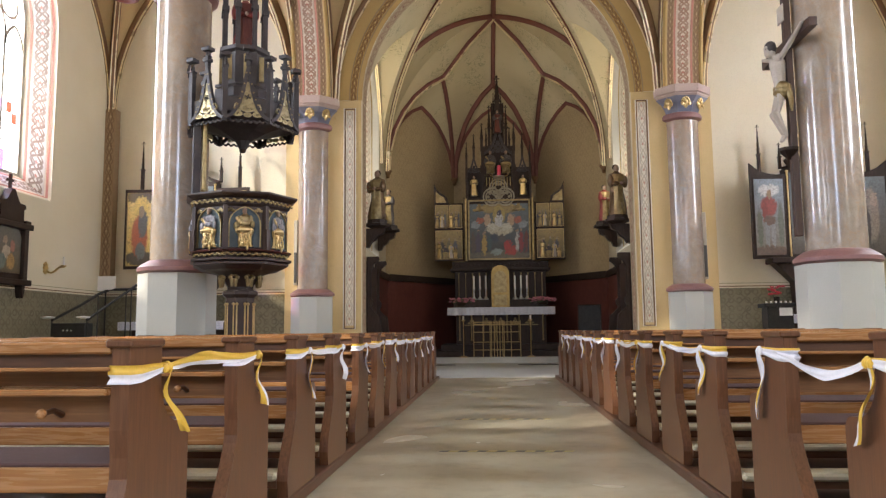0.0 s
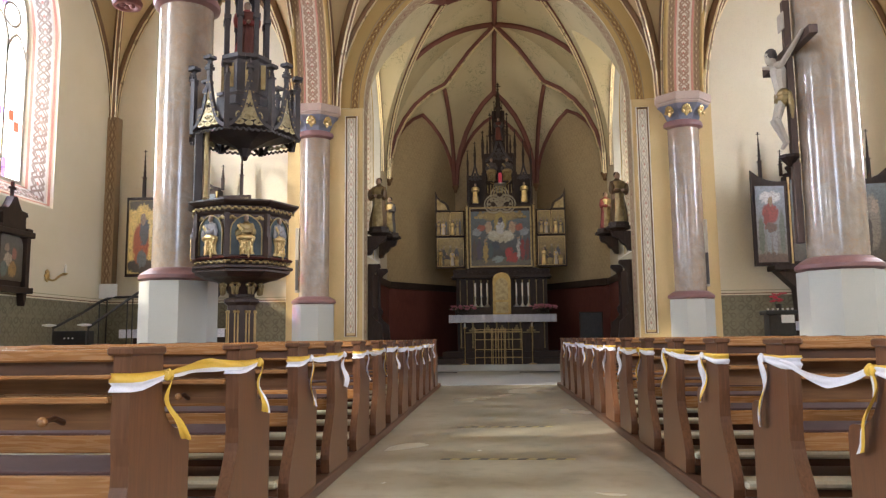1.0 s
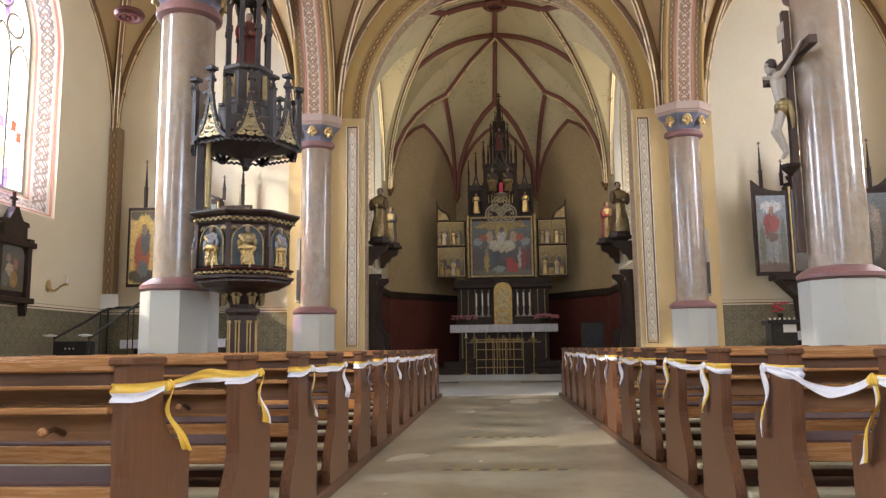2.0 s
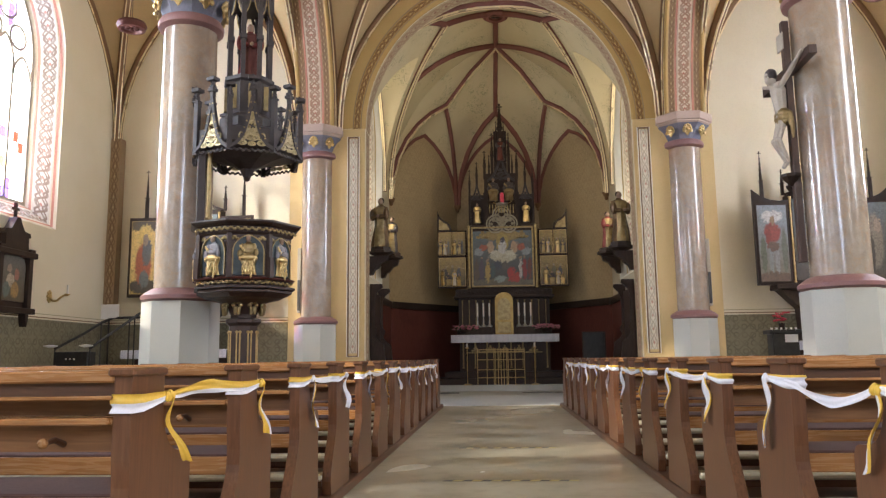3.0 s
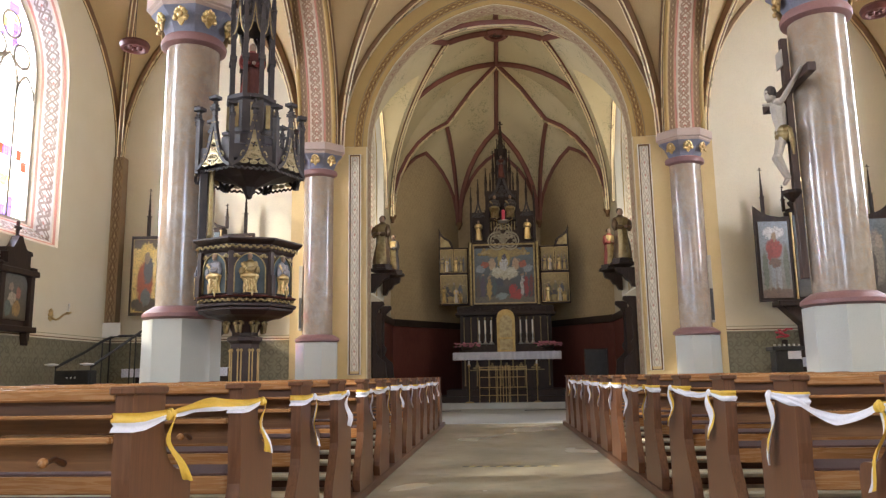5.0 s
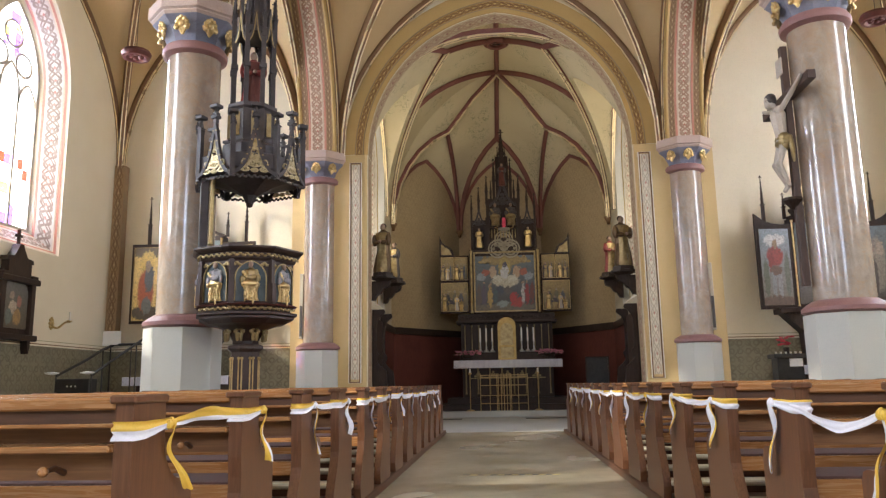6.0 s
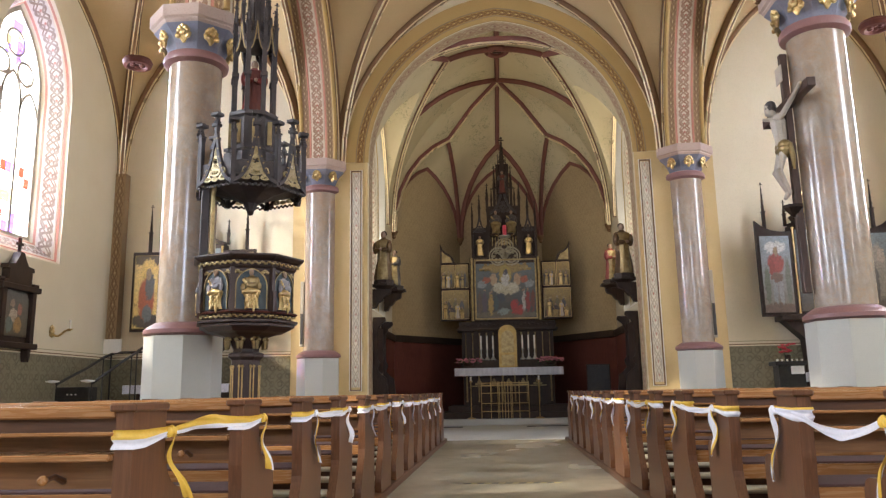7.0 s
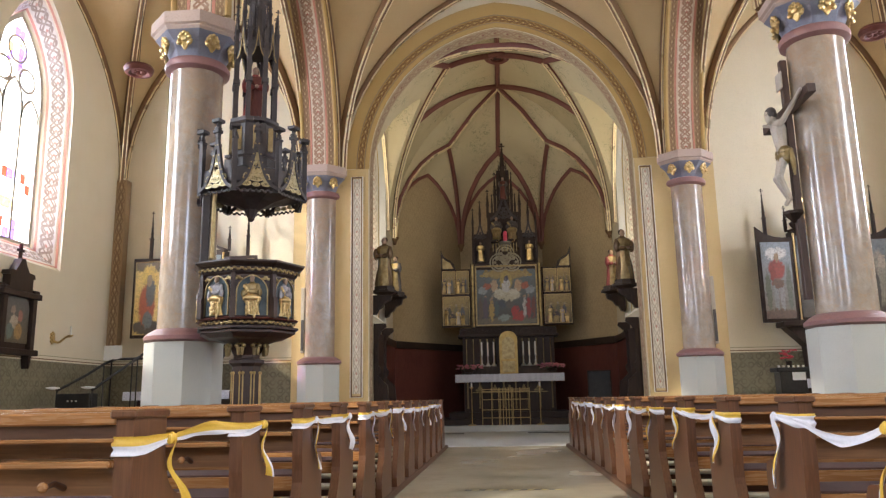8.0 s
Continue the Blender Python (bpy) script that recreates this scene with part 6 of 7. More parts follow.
for k in range(8):
    if k in (2, 3, 4):
        continue
    q = new("relief_panel", bpy.data.meshes.new("relief_panel"))
    bm = panel_quad(-SIDE + 0.045, SIDE - 0.045, 1.94, 2.47, -APO - 0.012, 0.22, 0.012)
    bm.to_mesh(q.data)
    bm.free()
    q.data.materials.append(BLUE_NICHE)
    q.parent, q.matrix_basis = pul, pose(0, 0, 0, 0, 0, 45 * k)
    tagged(q, "pointed niche panel with a gilded seated relief")
    for nm, bm, mt, lb in (
        ("niche_arch", sweep(BM(), [(u, -APO - 0.022, z) for u, z in [(-SIDE + 0.045, 1.94)] + arch_line(SIDE - 0.045, 2.25, 0.23, 8) + [(SIDE - 0.045, 1.94)]], [(-0.010, -0.007), (0.010, -0.007), (0.010, 0.007), (-0.010, 0.007)], lambda i: (0, 1, 0)), OLD_GOLD, "gilded arch"),
        ("spandrel", leaf_frieze(BM(), -SIDE + 0.03, -SIDE + 0.10, 2.44, -APO - 0.01, 0.024, 0.03), OLD_GOLD, "gilded spandrel leaves"),
        ("spandrel", leaf_frieze(BM(), SIDE - 0.10, SIDE - 0.02, 2.44, -APO - 0.01, 0.024, 0.03), OLD_GOLD, "gilded spandrel leaves"),
        ("upper_frieze", leaf_frieze(BM(), -SIDE - 0.03, SIDE + 0.03, 2.56, -APO - 0.055, 0.022, 0.042), OLD_GOLD, "gilded leaf frieze"),
        ("lower_frieze", leaf_frieze(BM(), -SIDE - 0.01, SIDE + 0.01, 1.845, -APO - 0.02, 0.022, 0.042), OLD_GOLD, "gilded leaf frieze")):
        ob = part(nm, bm, mt, q, lb)
        if nm != "niche_arch":
            tagged(ob, kind="stuff")
    bm = BM()
    box(bm, -SIDE - 0.028, -SIDE + 0.028, -APO - 0.05, -APO + 0.0, 1.90, 2.50)
    box(bm, -SIDE - 0.035, -SIDE + 0.035, -APO - 0.075, -APO + 0.0, 1.90, 2.18)
    part("corner_post", bm, PULPIT_WOOD, q, "dark corner buttress")
    src = figure("seated_relief", 0.49, (GOLD, OLD_GOLD if k == 0 else GREY_SATIN, FACE_PAINT, DARK_CLOTH), "", (0.1 * k, 0, 0), seated=True)
    tagged(src, "gilded relief of a seated robed figure")
    src.parent, src.matrix_basis = q, pose(0, -APO - 0.015, 1.96) @ Matrix.Diagonal((1.0, 0.5, 1.0, 1.0)) @ pose(0, 0, 0, 0, 0, 12 * (k % 3 - 1))
# lower the basket a little between stem and rim
done = set()
for ob in pul.children_recursive:
    if ob.data.name not in done and not ob.name.startswith("seated"):
        done.add(ob.data.name)
        for v in ob.data.vertices:
            if v.co.z > 1.5:
                v.co.z = max(1.5, 2.13 + (v.co.z - 2.13) * 0.91)

# canopy
can = thing("pulpit_canopy", "dark gothic sounding board with gilded gables and open spire", "canopy", "", (PX, PY, 0), 23)
oct_ring([(0.05, 3.30), (0.10, 3.40), (0.30, 3.50), (0.55, 3.58), (0.68, 3.60), (0.70, 3.62), (0.70, 3.80), (0.64, 3.82), (0.40, 3.90)], "sounding_board", GREY_WOOD, "dark octagonal sounding board", can)
part("hanging_knob", ball(BM(), (0, 0, 3.29), 0.045), CARVED, can)
CS2, CA2 = 0.70 * math.sin(math.pi / 8), 0.70 * math.cos(math.pi / 8)
for k in range(8):
    g = part("gable", ogee_gable(BM(), -CS2, CS2, 3.52, 4.24, -CA2 - 0.02, 0.022), GREY_WOOD, can, "grey ogee gable")
    g.matrix_basis = pose(0, 0, 0, 0, 0, 45 * k)
    part("tracery", tracery(tracery(tracery(BM(), -CS2 * 1.0, CS2 * 1.0, 3.54, 3.86, -CA2 - 0.026, 0.009), -CS2 * 0.9, CS2 * 0.9, 3.60, 4.16, -CA2 - 0.018, 0.010), -CS2 * 0.62, CS2 * 0.62, 3.66, 4.05, -CA2 - 0.022, 0.007), PALE_GOLD, g, "gilded pierced gable tracery")
    bm = BM()
    ogee_pts = ogee(-CS2, CS2, 3.52, 4.24)
    for u, z in ogee_pts[2:-2]:
        ball(bm, (u, -CA2 - 0.03, z + 0.03), 0.018, seg=6, rings=4)
    tagged(part("crockets", bm, OLD_GOLD, g, "gilded crockets"), kind="stuff")
    bm = BM()
    pinnacle(bm, 0, -CA2 - 0.02, 4.20, 4.46, 0.024)
    box(bm, -0.045, 0.045, -CA2 - 0.065, -CA2 + 0.02, 4.26, 4.30)
    box(bm, -0.06, 0.06, -CA2 - 0.075, -CA2 + 0.035, 4.40, 4.44)
    part("finial", bm, GREY_WOOD, g, "grey finial")
    bm = BM()
    box(bm, -CS2 - 0.03, -CS2 + 0.03, -CA2 - 0.03, -CA2 + 0.03, 3.48, 4.08)
    pinnacle(bm, -CS2, -CA2, 4.02, 4.34, 0.028)
    box(bm, -CS2 - 0.055, -CS2 + 0.055, -CA2 - 0.055, -CA2 + 0.055, 4.30, 4.34)
    part("corner_pinnacle", bm, GREY_WOOD, g, "grey corner pinnacle")
    bm = leaf_frieze(BM(), -CS2 + 0.02, CS2 - 0.02, 3.50, -CA2 + 0.01, 0.020, 0.036)
    tagged(part("fringe", bm, GREY_WOOD, g, "carved hanging fringe"), kind="stuff")
spire = part("spire_base", lathe(BM(), [(0.40, 3.86), (0.40, 4.02), (0.34, 4.06), (0.30, 4.10), (0.30, 4.52), (0.34, 4.55), (0.34, 4.60)], 8, turn=math.pi / 8), GREY_WOOD, can, "grey spire base")
bm = BM()
for k in range(8):
    a = k * math.pi / 4
    c = Vector((0.285 * math.cos(a), 0.285 * math.sin(a), 4.3))
    box(bm, c.x - 0.03, c.x + 0.03, c.y - 0.03, c.y + 0.03, 4.16, 4.48)
islands("gilded_light", bm, OLD_GOLD, spire, "gilded blind windows")
for k in range(8):
    bm = BM()
    a = k * math.pi / 4 + math.pi / 8
    x, y = 0.275 * math.cos(a), 0.275 * math.sin(a)
    box(bm, x - 0.03, x + 0.03, y - 0.03, y + 0.03, 4.10, 5.62)
    box(bm, x - 0.045, x + 0.045, y - 0.045, y + 0.045, 5.10, 5.16)
    pinnacle(bm, x * 1.05, y * 1.05, 5.55, 6.25, 0.026)
    part("lantern_post", bm, GREY_WOOD, can, "slender grey lantern post")
for k in range(8):
    g = part("lantern_gable", ogee_gable(BM(), -0.11, 0.11, 5.48, 5.98, -0.26, 0.018), GREY_WOOD, can, "grey lantern gable")
    g.matrix_basis = pose(0, 0, 0, 0, 0, 45 * k)
    part("gilding", ogee_gable(BM(), -0.095, 0.095, 5.46, 5.90, -0.275, 0.007), OLD_GOLD, g, "gilded edge")
oct_ring([(0.29, 5.62), (0.29, 5.70), (0.20, 5.78), (0.13, 5.95), (0.12, 6.35), (0.16, 6.38), (0.16, 6.42), (0.08, 6.5), (0.03, 7.4), (0.05, 7.45), (0.0, 7.5)], "spire_top", GREY_WOOD, "grey crocketed spire", can)
for k in range(4):
    bm = BM()
    a = k * math.pi / 2
    pinnacle(bm, 0.17 * math.cos(a), 0.17 * math.sin(a), 5.8, 6.75, 0.024)
    pin = part("spire_pinnacle", bm, GREY_WOOD, can)
    for j in range(5):
        part("crocket", ball(BM(), ((0.10 - 0.012 * j) * math.cos(a), (0.10 - 0.012 * j) * math.sin(a), 6.5 + 0.18 * j), 0.025, seg=6, rings=4), GREY_WOOD, pin)
# panelled back between basket and canopy
part("back_panel", box(BM(), -0.62, -0.52, -0.28, 0.62, 2.6, 3.56, 0.01), GREY_WOOD, can, "grey panelled back on the column")
bm = BM()
for y in (-0.27, -0.08):
    lathe(bm, [(0.035, 2.69), (0.03, 2.75), (0.03, 3.45), (0.045, 3.55)], 10, (-0.48, y, 0))
islands("back_shaft", bm, OLD_GOLD, can, "gilded shafts of the back", True)
tagged(figure("statue", 0.86, (PANELLING, RED_CLOTH, FACE_PAINT, SILVER), "", (PX, PY, 4.56), 20), "small figure in red and silver inside the canopy spire", "statue")

# ---- crucifix on the opposite column ----
CROSS_WOOD = wood("brown_cross_wood", (0.062, 0.034, 0.026), (0.10, 0.056, 0.044), (8, 8, 1), 0.45)
cx = thing("cross", "tall dark wooden cross fixed to the column", "cross", "", (3.90, 9.38, 0))
part("beam", box(BM(), -0.045, 0.05, -0.045, 0.045, 2.10, 5.42, 0.008), CROSS_WOOD, cx, "dark upright beam")
part("crossbar", box(BM(), -0.05, 0.06, -0.82, 0.82, 4.63, 4.75, 0.008), CROSS_WOOD, cx, "dark crossbar")
part("title_board", box(BM(), -0.075, -0.056, -0.10, 0.10, 5.0, 5.24, 0.004), SKIN_STONE, cx, "pale title board with faded marks")


def crucified(at):
    """A plain carved hanging figure facing -x, one mesh."""
    bm = BM()

    def seg(a, b, r0, r1, mi, n=9):
        k = len(bm.faces)
        rod(bm, a, b, r0, r1, n)
        ball(bm, a, r0 * 1.02, seg=9, rings=6)
        ball(bm, b, r1 * 1.02, seg=9, rings=6)
        bm.faces.ensure_lookup_table()
        for f in bm.faces[k:]:
            f.material_index = mi

    seg((-0.14, 0, 4.05), (-0.16, 0, 4.36), 0.095, 0.125, 0)
    seg((-0.12, 0, 3.85), (-0.14, 0, 4.05), 0.10, 0.09, 0)
    seg((-0.17, -0.10, 4.44), (-0.17, 0.10, 4.44), 0.075, 0.075, 0)
    seg((-0.20, 0, 4.48), (-0.24, 0.01, 4.56), 0.05, 0.05, 0)
    seg((-0.26, 0.02, 4.57), (-0.28, 0.02, 4.66), 0.085, 0.075, 0)
    seg((-0.25, 0.02, 4.64), (-0.25, 0.02, 4.70), 0.098, 0.09, 2)
    for s in (-1, 1):
        seg((-0.15, s * 0.17, 4.45), (-0.10, s * 0.42, 4.60), 0.05, 0.042, 0)
        seg((-0.10, s * 0.42, 4.60), (-0.08, s * 0.72, 4.72), 0.042, 0.032, 0)
        seg((-0.08, s * 0.72, 4.72), (-0.08, s * 0.79, 4.75), 0.035, 0.03, 0)
        seg((-0.13, s * 0.06, 3.85), (-0.24, s * 0.05, 3.46), 0.072, 0.052, 0)
        seg((-0.25, s * 0.06, 3.46), (-0.10, s * 0.03, 3.08), 0.058, 0.038, 0)
    seg((-0.10, 0.0, 3.08), (-0.16, 0.0, 2.98), 0.045, 0.035, 0)
    for z, r in ((3.93, 0.115), (3.86, 0.118), (3.79, 0.10)):
        seg((-0.12, -0.06, z), (-0.12, 0.06, z), r * 0.9, r * 0.9, 1)
    seg((-0.06, -0.12, 3.92), (-0.04, -0.15, 3.70), 0.05, 0.045, 1)
    seg((-0.04, -0.15, 3.70), (-0.03, -0.14, 3.48), 0.045, 0.02, 1)
    for v in bm.verts:
        v.co = Vector((-0.06 + (v.co.x + 0.06) * 0.82, v.co.y * 0.86, 4.74 + (v.co.z - 4.74) * 0.76))
    ob = link_mesh("statue", bm, [SKIN_STONE, OLD_GOLD, DARK_CLOTH], None, "", True)
    ob.matrix_basis = pose(*at)
    return ob


tagged(crucified((3.90, 9.38, -0.02)), "pale carved hanging figure with gilded loincloth", "statue")
mz = thing("small_figure_bracket", "small dark pedestal at the foot of the cross", "bracket", "", (3.84, 9.38, 3.24))
part("bracket", lathe(BM(), [(0.02, -0.12), (0.10, -0.03), (0.13, 0.0), (0.13, 0.04)], 8), CARVED, mz)

# ---- side altars against the end walls ----
SAINT_GOLD = painting("panel_on_gold", (0.70, 0.50, 0.16), (0.85, 0.62, 0.20), [(0.5, 0.10, 0.6, 0.10, (0.10, 0.085, 0.06)), (0.5, 0.95, 0.6, 0.10, (0.12, 0.09, 0.04)), (0.5, 0.80, 0.28, 0.16, (0.78, 0.56, 0.14)), (0.45, 0.40, 0.30, 0.30, (0.42, 0.12, 0.05)), (0.56, 0.58, 0.17, 0.20, (0.13, 0.14, 0.13)), (0.50, 0.20, 0.18, 0.12, (0.16, 0.18, 0.17)), (0.50, 0.74, 0.10, 0.08, (0.34, 0.26, 0.16))])
SAINT_SKY = painting("panel_on_sky", (0.20, 0.17, 0.12), (0.26, 0.30, 0.34), [(0.5, 0.85, 0.36, 0.08, (0.58, 0.55, 0.54)), (0.48, 0.64, 0.28, 0.13, (0.30, 0.065, 0.05)), (0.34, 0.56, 0.10, 0.12, (0.24, 0.05, 0.04)), (0.40, 0.30, 0.08, 0.22, (0.24, 0.25, 0.25)), (0.60, 0.28, 0.08, 0.22, (0.27, 0.27, 0.27)), (0.5, 0.46, 0.20, 0.06, (0.16, 0.10, 0.07)), (0.15, 0.35, 0.10, 0.25, (0.13, 0.14, 0.10)), (0.86, 0.40, 0.10, 0.30, (0.15, 0.16, 0.13)), (0.5, 0.80, 0.08, 0.06, (0.30, 0.20, 0.12)), (0.5, 0.05, 0.6, 0.07, (0.15, 0.10, 0.07))])
SAINT_DARK = painting("panel_dark", (0.13, 0.11, 0.09), (0.16, 0.20, 0.22), [(0.5, 0.5, 0.26, 0.36, (0.30, 0.27, 0.22)), (0.35, 0.35, 0.12, 0.26, (0.10, 0.09, 0.08)), (0.6, 0.7, 0.12, 0.10, (0.42, 0.34, 0.26))])


def side_altar(xc, sx, left_mat, right_mat, label):
    t = thing("side_altar", label, "altar", "side altars", (xc, 0, 0))
    part("altar_block", box(BM(), -0.95, 0.95, 15.0, 15.9, 0.0, 1.08, 0.01), CARVED, t, "dark altar block")
    part("mensa", box(BM(), -1.15, 1.15, 14.9, 15.9, 1.08, 1.17, 0.01), CARVED, t, "dark altar top")
    part("stem", prism(BM(), [(-0.55, 1.17), (0.55, 1.17), (0.60, 1.9), (1.0, 2.30), (-1.0, 2.30), (-0.60, 1.9)], lambda u, v, w: (u, w, v), 15.55, 15.9), CARVED, t, "dark spreading pedestal")
    part("gilded_field", panel_quad(-0.50, 0.50, 1.25, 2.05, 15.52, 0.3), OLD_GOLD, t, "gilded pierced field")
    part("sill", box(BM(), -1.1, 1.1, 15.45, 15.9, 2.30, 2.42, 0.015), CARVED, t, "dark moulded sill")
    part("shrine", box(BM(), -0.67, 0.67, 15.60, 15.92, 2.42, 4.42, 0.01), CARVED, t, "dark shrine case")
    part("shrine_field", panel_quad(-0.60, 0.60, 2.50, 4.30, 15.585), SAINT_DARK, t, "dark painted panel")
    bm = BM()
    for s in (-1, 1):
        lathe(bm, [(0.03, 2.45), (0.022, 2.5), (0.022, 4.28), (0.035, 4.35)], 8, (s * 0.65, 15.57, 0))
    islands("shaft", bm, GOLD, t, "gilded shafts", True)
    for s, mt in ((-1, left_mat), (1, right_mat)):
        w = part("wing", prism(BM(), [(-0.39, 2.40), (0.39, 2.40), (0.39, 4.25), (-0.39, 4.25)] if mt is SAINT_GOLD else [(-0.39, 2.40), (0.39, 2.40), (0.39, 4.28), (0.18, 4.26), (-0.02, 4.29), (-0.20, 4.36), (-0.39, 4.52)] if s < 0 else [(-0.39, 2.40), (0.39, 2.40), (0.39, 4.52), (0.20, 4.36), (0.02, 4.29), (-0.18, 4.26), (-0.39, 4.28)], lambda u, v, q: (u, q, v), 0.0, 0.06), CARVED, t, "dark folding wing")
        w.matrix_basis = pose(s * 1.07, 15.55, 0, 0, 0, -3 * s)
        part("panel", panel_quad(-0.32, 0.32, 2.48, 4.16, -0.012), mt, w, "painted wing panel of a robed figure")
        part("rim", frame_bars(-0.32, 0.32, 2.48, 4.16, -0.02, 0.0, 0.018), OLD_GOLD if mt is SAINT_GOLD else CARVED, w, "narrow rim")
    for x, z0, z1, w in ((-1.17, 4.2, 5.42, 0.032), (1.17, 4.2, 5.42, 0.032), (-0.72, 4.42, 5.0, 0.03), (0.72, 4.42, 5.0, 0.03), (0, 5.2, 6.3, 0.05)):
        part("pinnacle", pinnacle(BM(), x, 15.75, z0, z1, w), CARVED, t, "slender dark pinnacle")
    bm = BM()
    ogee_gable(bm, -0.7, 0.7, 4.42, 5.4, 15.7, 0.03)
    part("gable", bm, CARVED, t, "dark ogee gable")
    part("gable_tracery", tracery(BM(), -0.62, 0.62, 4.44, 5.2, 15.7, 0.022), OLD_GOLD, t, "gilded gable tracery")
    return t


side_altar(-7.12, -1, SAINT_GOLD, SAINT_GOLD, "dark side altar with gold-ground painted wings and pinnacles")
side_altar(7.02, 1, SAINT_SKY, SAINT_DARK, "dark side altar with painted wings and pinnacles")
for xc in (-7.12, 7.02):
    ct = thing("altar_cloth", "white cloth with a lace border on a side altar", "cloth", "side altar cloths", (xc, 0, 0))
    part("cloth", box(BM(), -1.18, 1.18, 14.87, 15.45, 1.172, 1.185, 0.004), WHITE_CLOTH, ct)
    part("lace", box(BM(), -1.18, 1.18, 14.862, 14.872, 1.0, 1.18), LACE, ct, "lace border")
tagged(figure("statue", 0.62, GOLD_STATUE, "", (-6.10, 15.30, 2.42)), "gilded robed statue on the side altar", "statue")
tagged(figure("statue", 0.60, RED_STATUE, "", (-6.45, 15.30, 2.42)), "red and gilded robed statue on the side altar", "statue")
tagged(figure("statue", 0.62, GOLD_STATUE, "", (6.6, 15.50, 4.62)), "gilded robed statue over the side altar", "statue")
ls = thing("small_shelf", "dark carved shelf above a side altar shrine", "shelf", "", (6.6, 15.55, 4.5))
part("shelf", lathe(BM(), [(0.18, -0.1), (0.26, 0.02), (0.28, 0.06), (0.28, 0.10), (0.2, 0.12)], 8, turn=0.39), CARVED, ls)
flowers("red flowers in a green pot on the side altar", 0.15, 0.26, RED_FLOWER, (-7.75, 14.98, 1.185), "side altar flowers", 20, 9)

# black stand with a notice and red flowers beside the side altar
bs = thing("candle_rack", "black iron votive stand with a white notice", "stand", "", (5.34, 13.9, 0))
part("top", box(BM(), -0.30, 0.30, -0.2, 0.2, 1.30, 1.38, 0.01), IRON, bs)
part("tray", box(BM(), -0.24, 0.24, -0.16, 0.16, 0.90, 1.30, 0.01), IRON, bs)
lg = part("leg", box(BM(), -0.02, 0.02, -0.02, 0.02, 0, 0.92), IRON, bs)
lg.matrix_basis = pose(-0.2, -0.12, 0)
for x, y in ((0.2, -0.12), (-0.2, 0.12), (0.2, 0.12)):
    twin(lg, bs, pose(x, y, 0))
part("notice", box(BM(), -0.02, 0.22, -0.166, -0.161, 1.14, 1.29), PAPER, bs, "white paper notice")
bm = BM()
for i in range(6):
    lathe(bm, [(0.018, 1.38), (0.022, 1.42)], 8, (-0.24 + i * 0.09, -0.12, 0))
islands("tea_light", bm, WAX, bs, "small white tea lights")
flowers("red flowers with green leaves on the votive stand", 0.15, 0.36, RED_FLOWER, (5.38, 14.0, 1.38), "side altar flowers", 16, 4)

# ---- station of the cross on the left wall ----
st = thing("wall_shrine", "dark carved wall shrine with painted relief and a cross on top", "wall shrine", "", (-WALL_X + 0.02, 12.45, 0), 90)
# local: x along the wall, -y into the church
part("back_board", box(BM(), -0.48, 0.48, -0.10, -0.01, 1.95, 3.15, 0.01), CARVED, st, "dark back board")
part("relief", panel_quad(-0.36, 0.36, 2.08, 2.92, -0.135, 0.2), painting("station_relief", (0.11, 0.085, 0.05), (0.14, 0.14, 0.13), [(0.4, 0.45, 0.16, 0.16, (0.50, 0.42, 0.32)), (0.65, 0.60, 0.10, 0.14, (0.36, 0.16, 0.12)), (0.6, 0.25, 0.16, 0.18, (0.36, 0.22, 0.08)), (0.25, 0.25, 0.14, 0.18, (0.14, 0.18, 0.16)), (0.35, 0.72, 0.09, 0.10, (0.34, 0.26, 0.2))]), st, "painted relief of a group of figures")
bm = BM()
for s in (-1, 1):
    box(bm, s * 0.44 - 0.06, s * 0.44 + 0.06, -0.20, -0.09, 1.90, 3.0, 0.008)
    box(bm, s * 0.44 - 0.08, s * 0.44 + 0.08, -0.22, -0.08, 2.98, 3.10, 0.008)
islands("side_pilaster", bm, CARVED, st, "turned dark side pilasters")
bm = BM()
box(bm, -0.62, 0.62, -0.22, -0.01, 1.86, 1.97, 0.012)
box(bm, -0.58, 0.58, -0.24, -0.01, 2.93, 3.04, 0.012)
islands("ledge", bm, CARVED, st, "moulded ledges")
bm = prism(BM(), [(-0.34, 3.04), (0.34, 3.04), (0.34, 3.32), (0.40, 3.32), (0.38, 3.40), (0.20, 3.42), (0.10, 3.56), (0.05, 3.66), (-0.05, 3.66), (-0.10, 3.56), (-0.20, 3.42), (-0.38, 3.40), (-0.40, 3.32), (-0.34, 3.32)], lambda u, v, w: (u, w, v), -0.18, -0.02)
part("gable", bm, CARVED, st, "stepped gable")
bm = BM()
box(bm, -0.025, 0.025, -0.12, -0.07, 3.66, 3.95, 0.004)
box(bm, -0.09, 0.09, -0.118, -0.072, 3.80, 3.85, 0.004)
part("small_cross", bm, CARVED, st, "small dark cross")
bm = BM()
for s in (-1, 1):
    prism(bm, [(s * 0.40, 1.86), (s * 0.50, 1.86), (s * 0.49, 1.72), (s * 0.45, 1.62), (s * 0.42, 1.72)], lambda u, v, w: (u, w, v), -0.16, -0.02)
islands("drop_bracket", bm, CARVED, st, "small drop brackets")

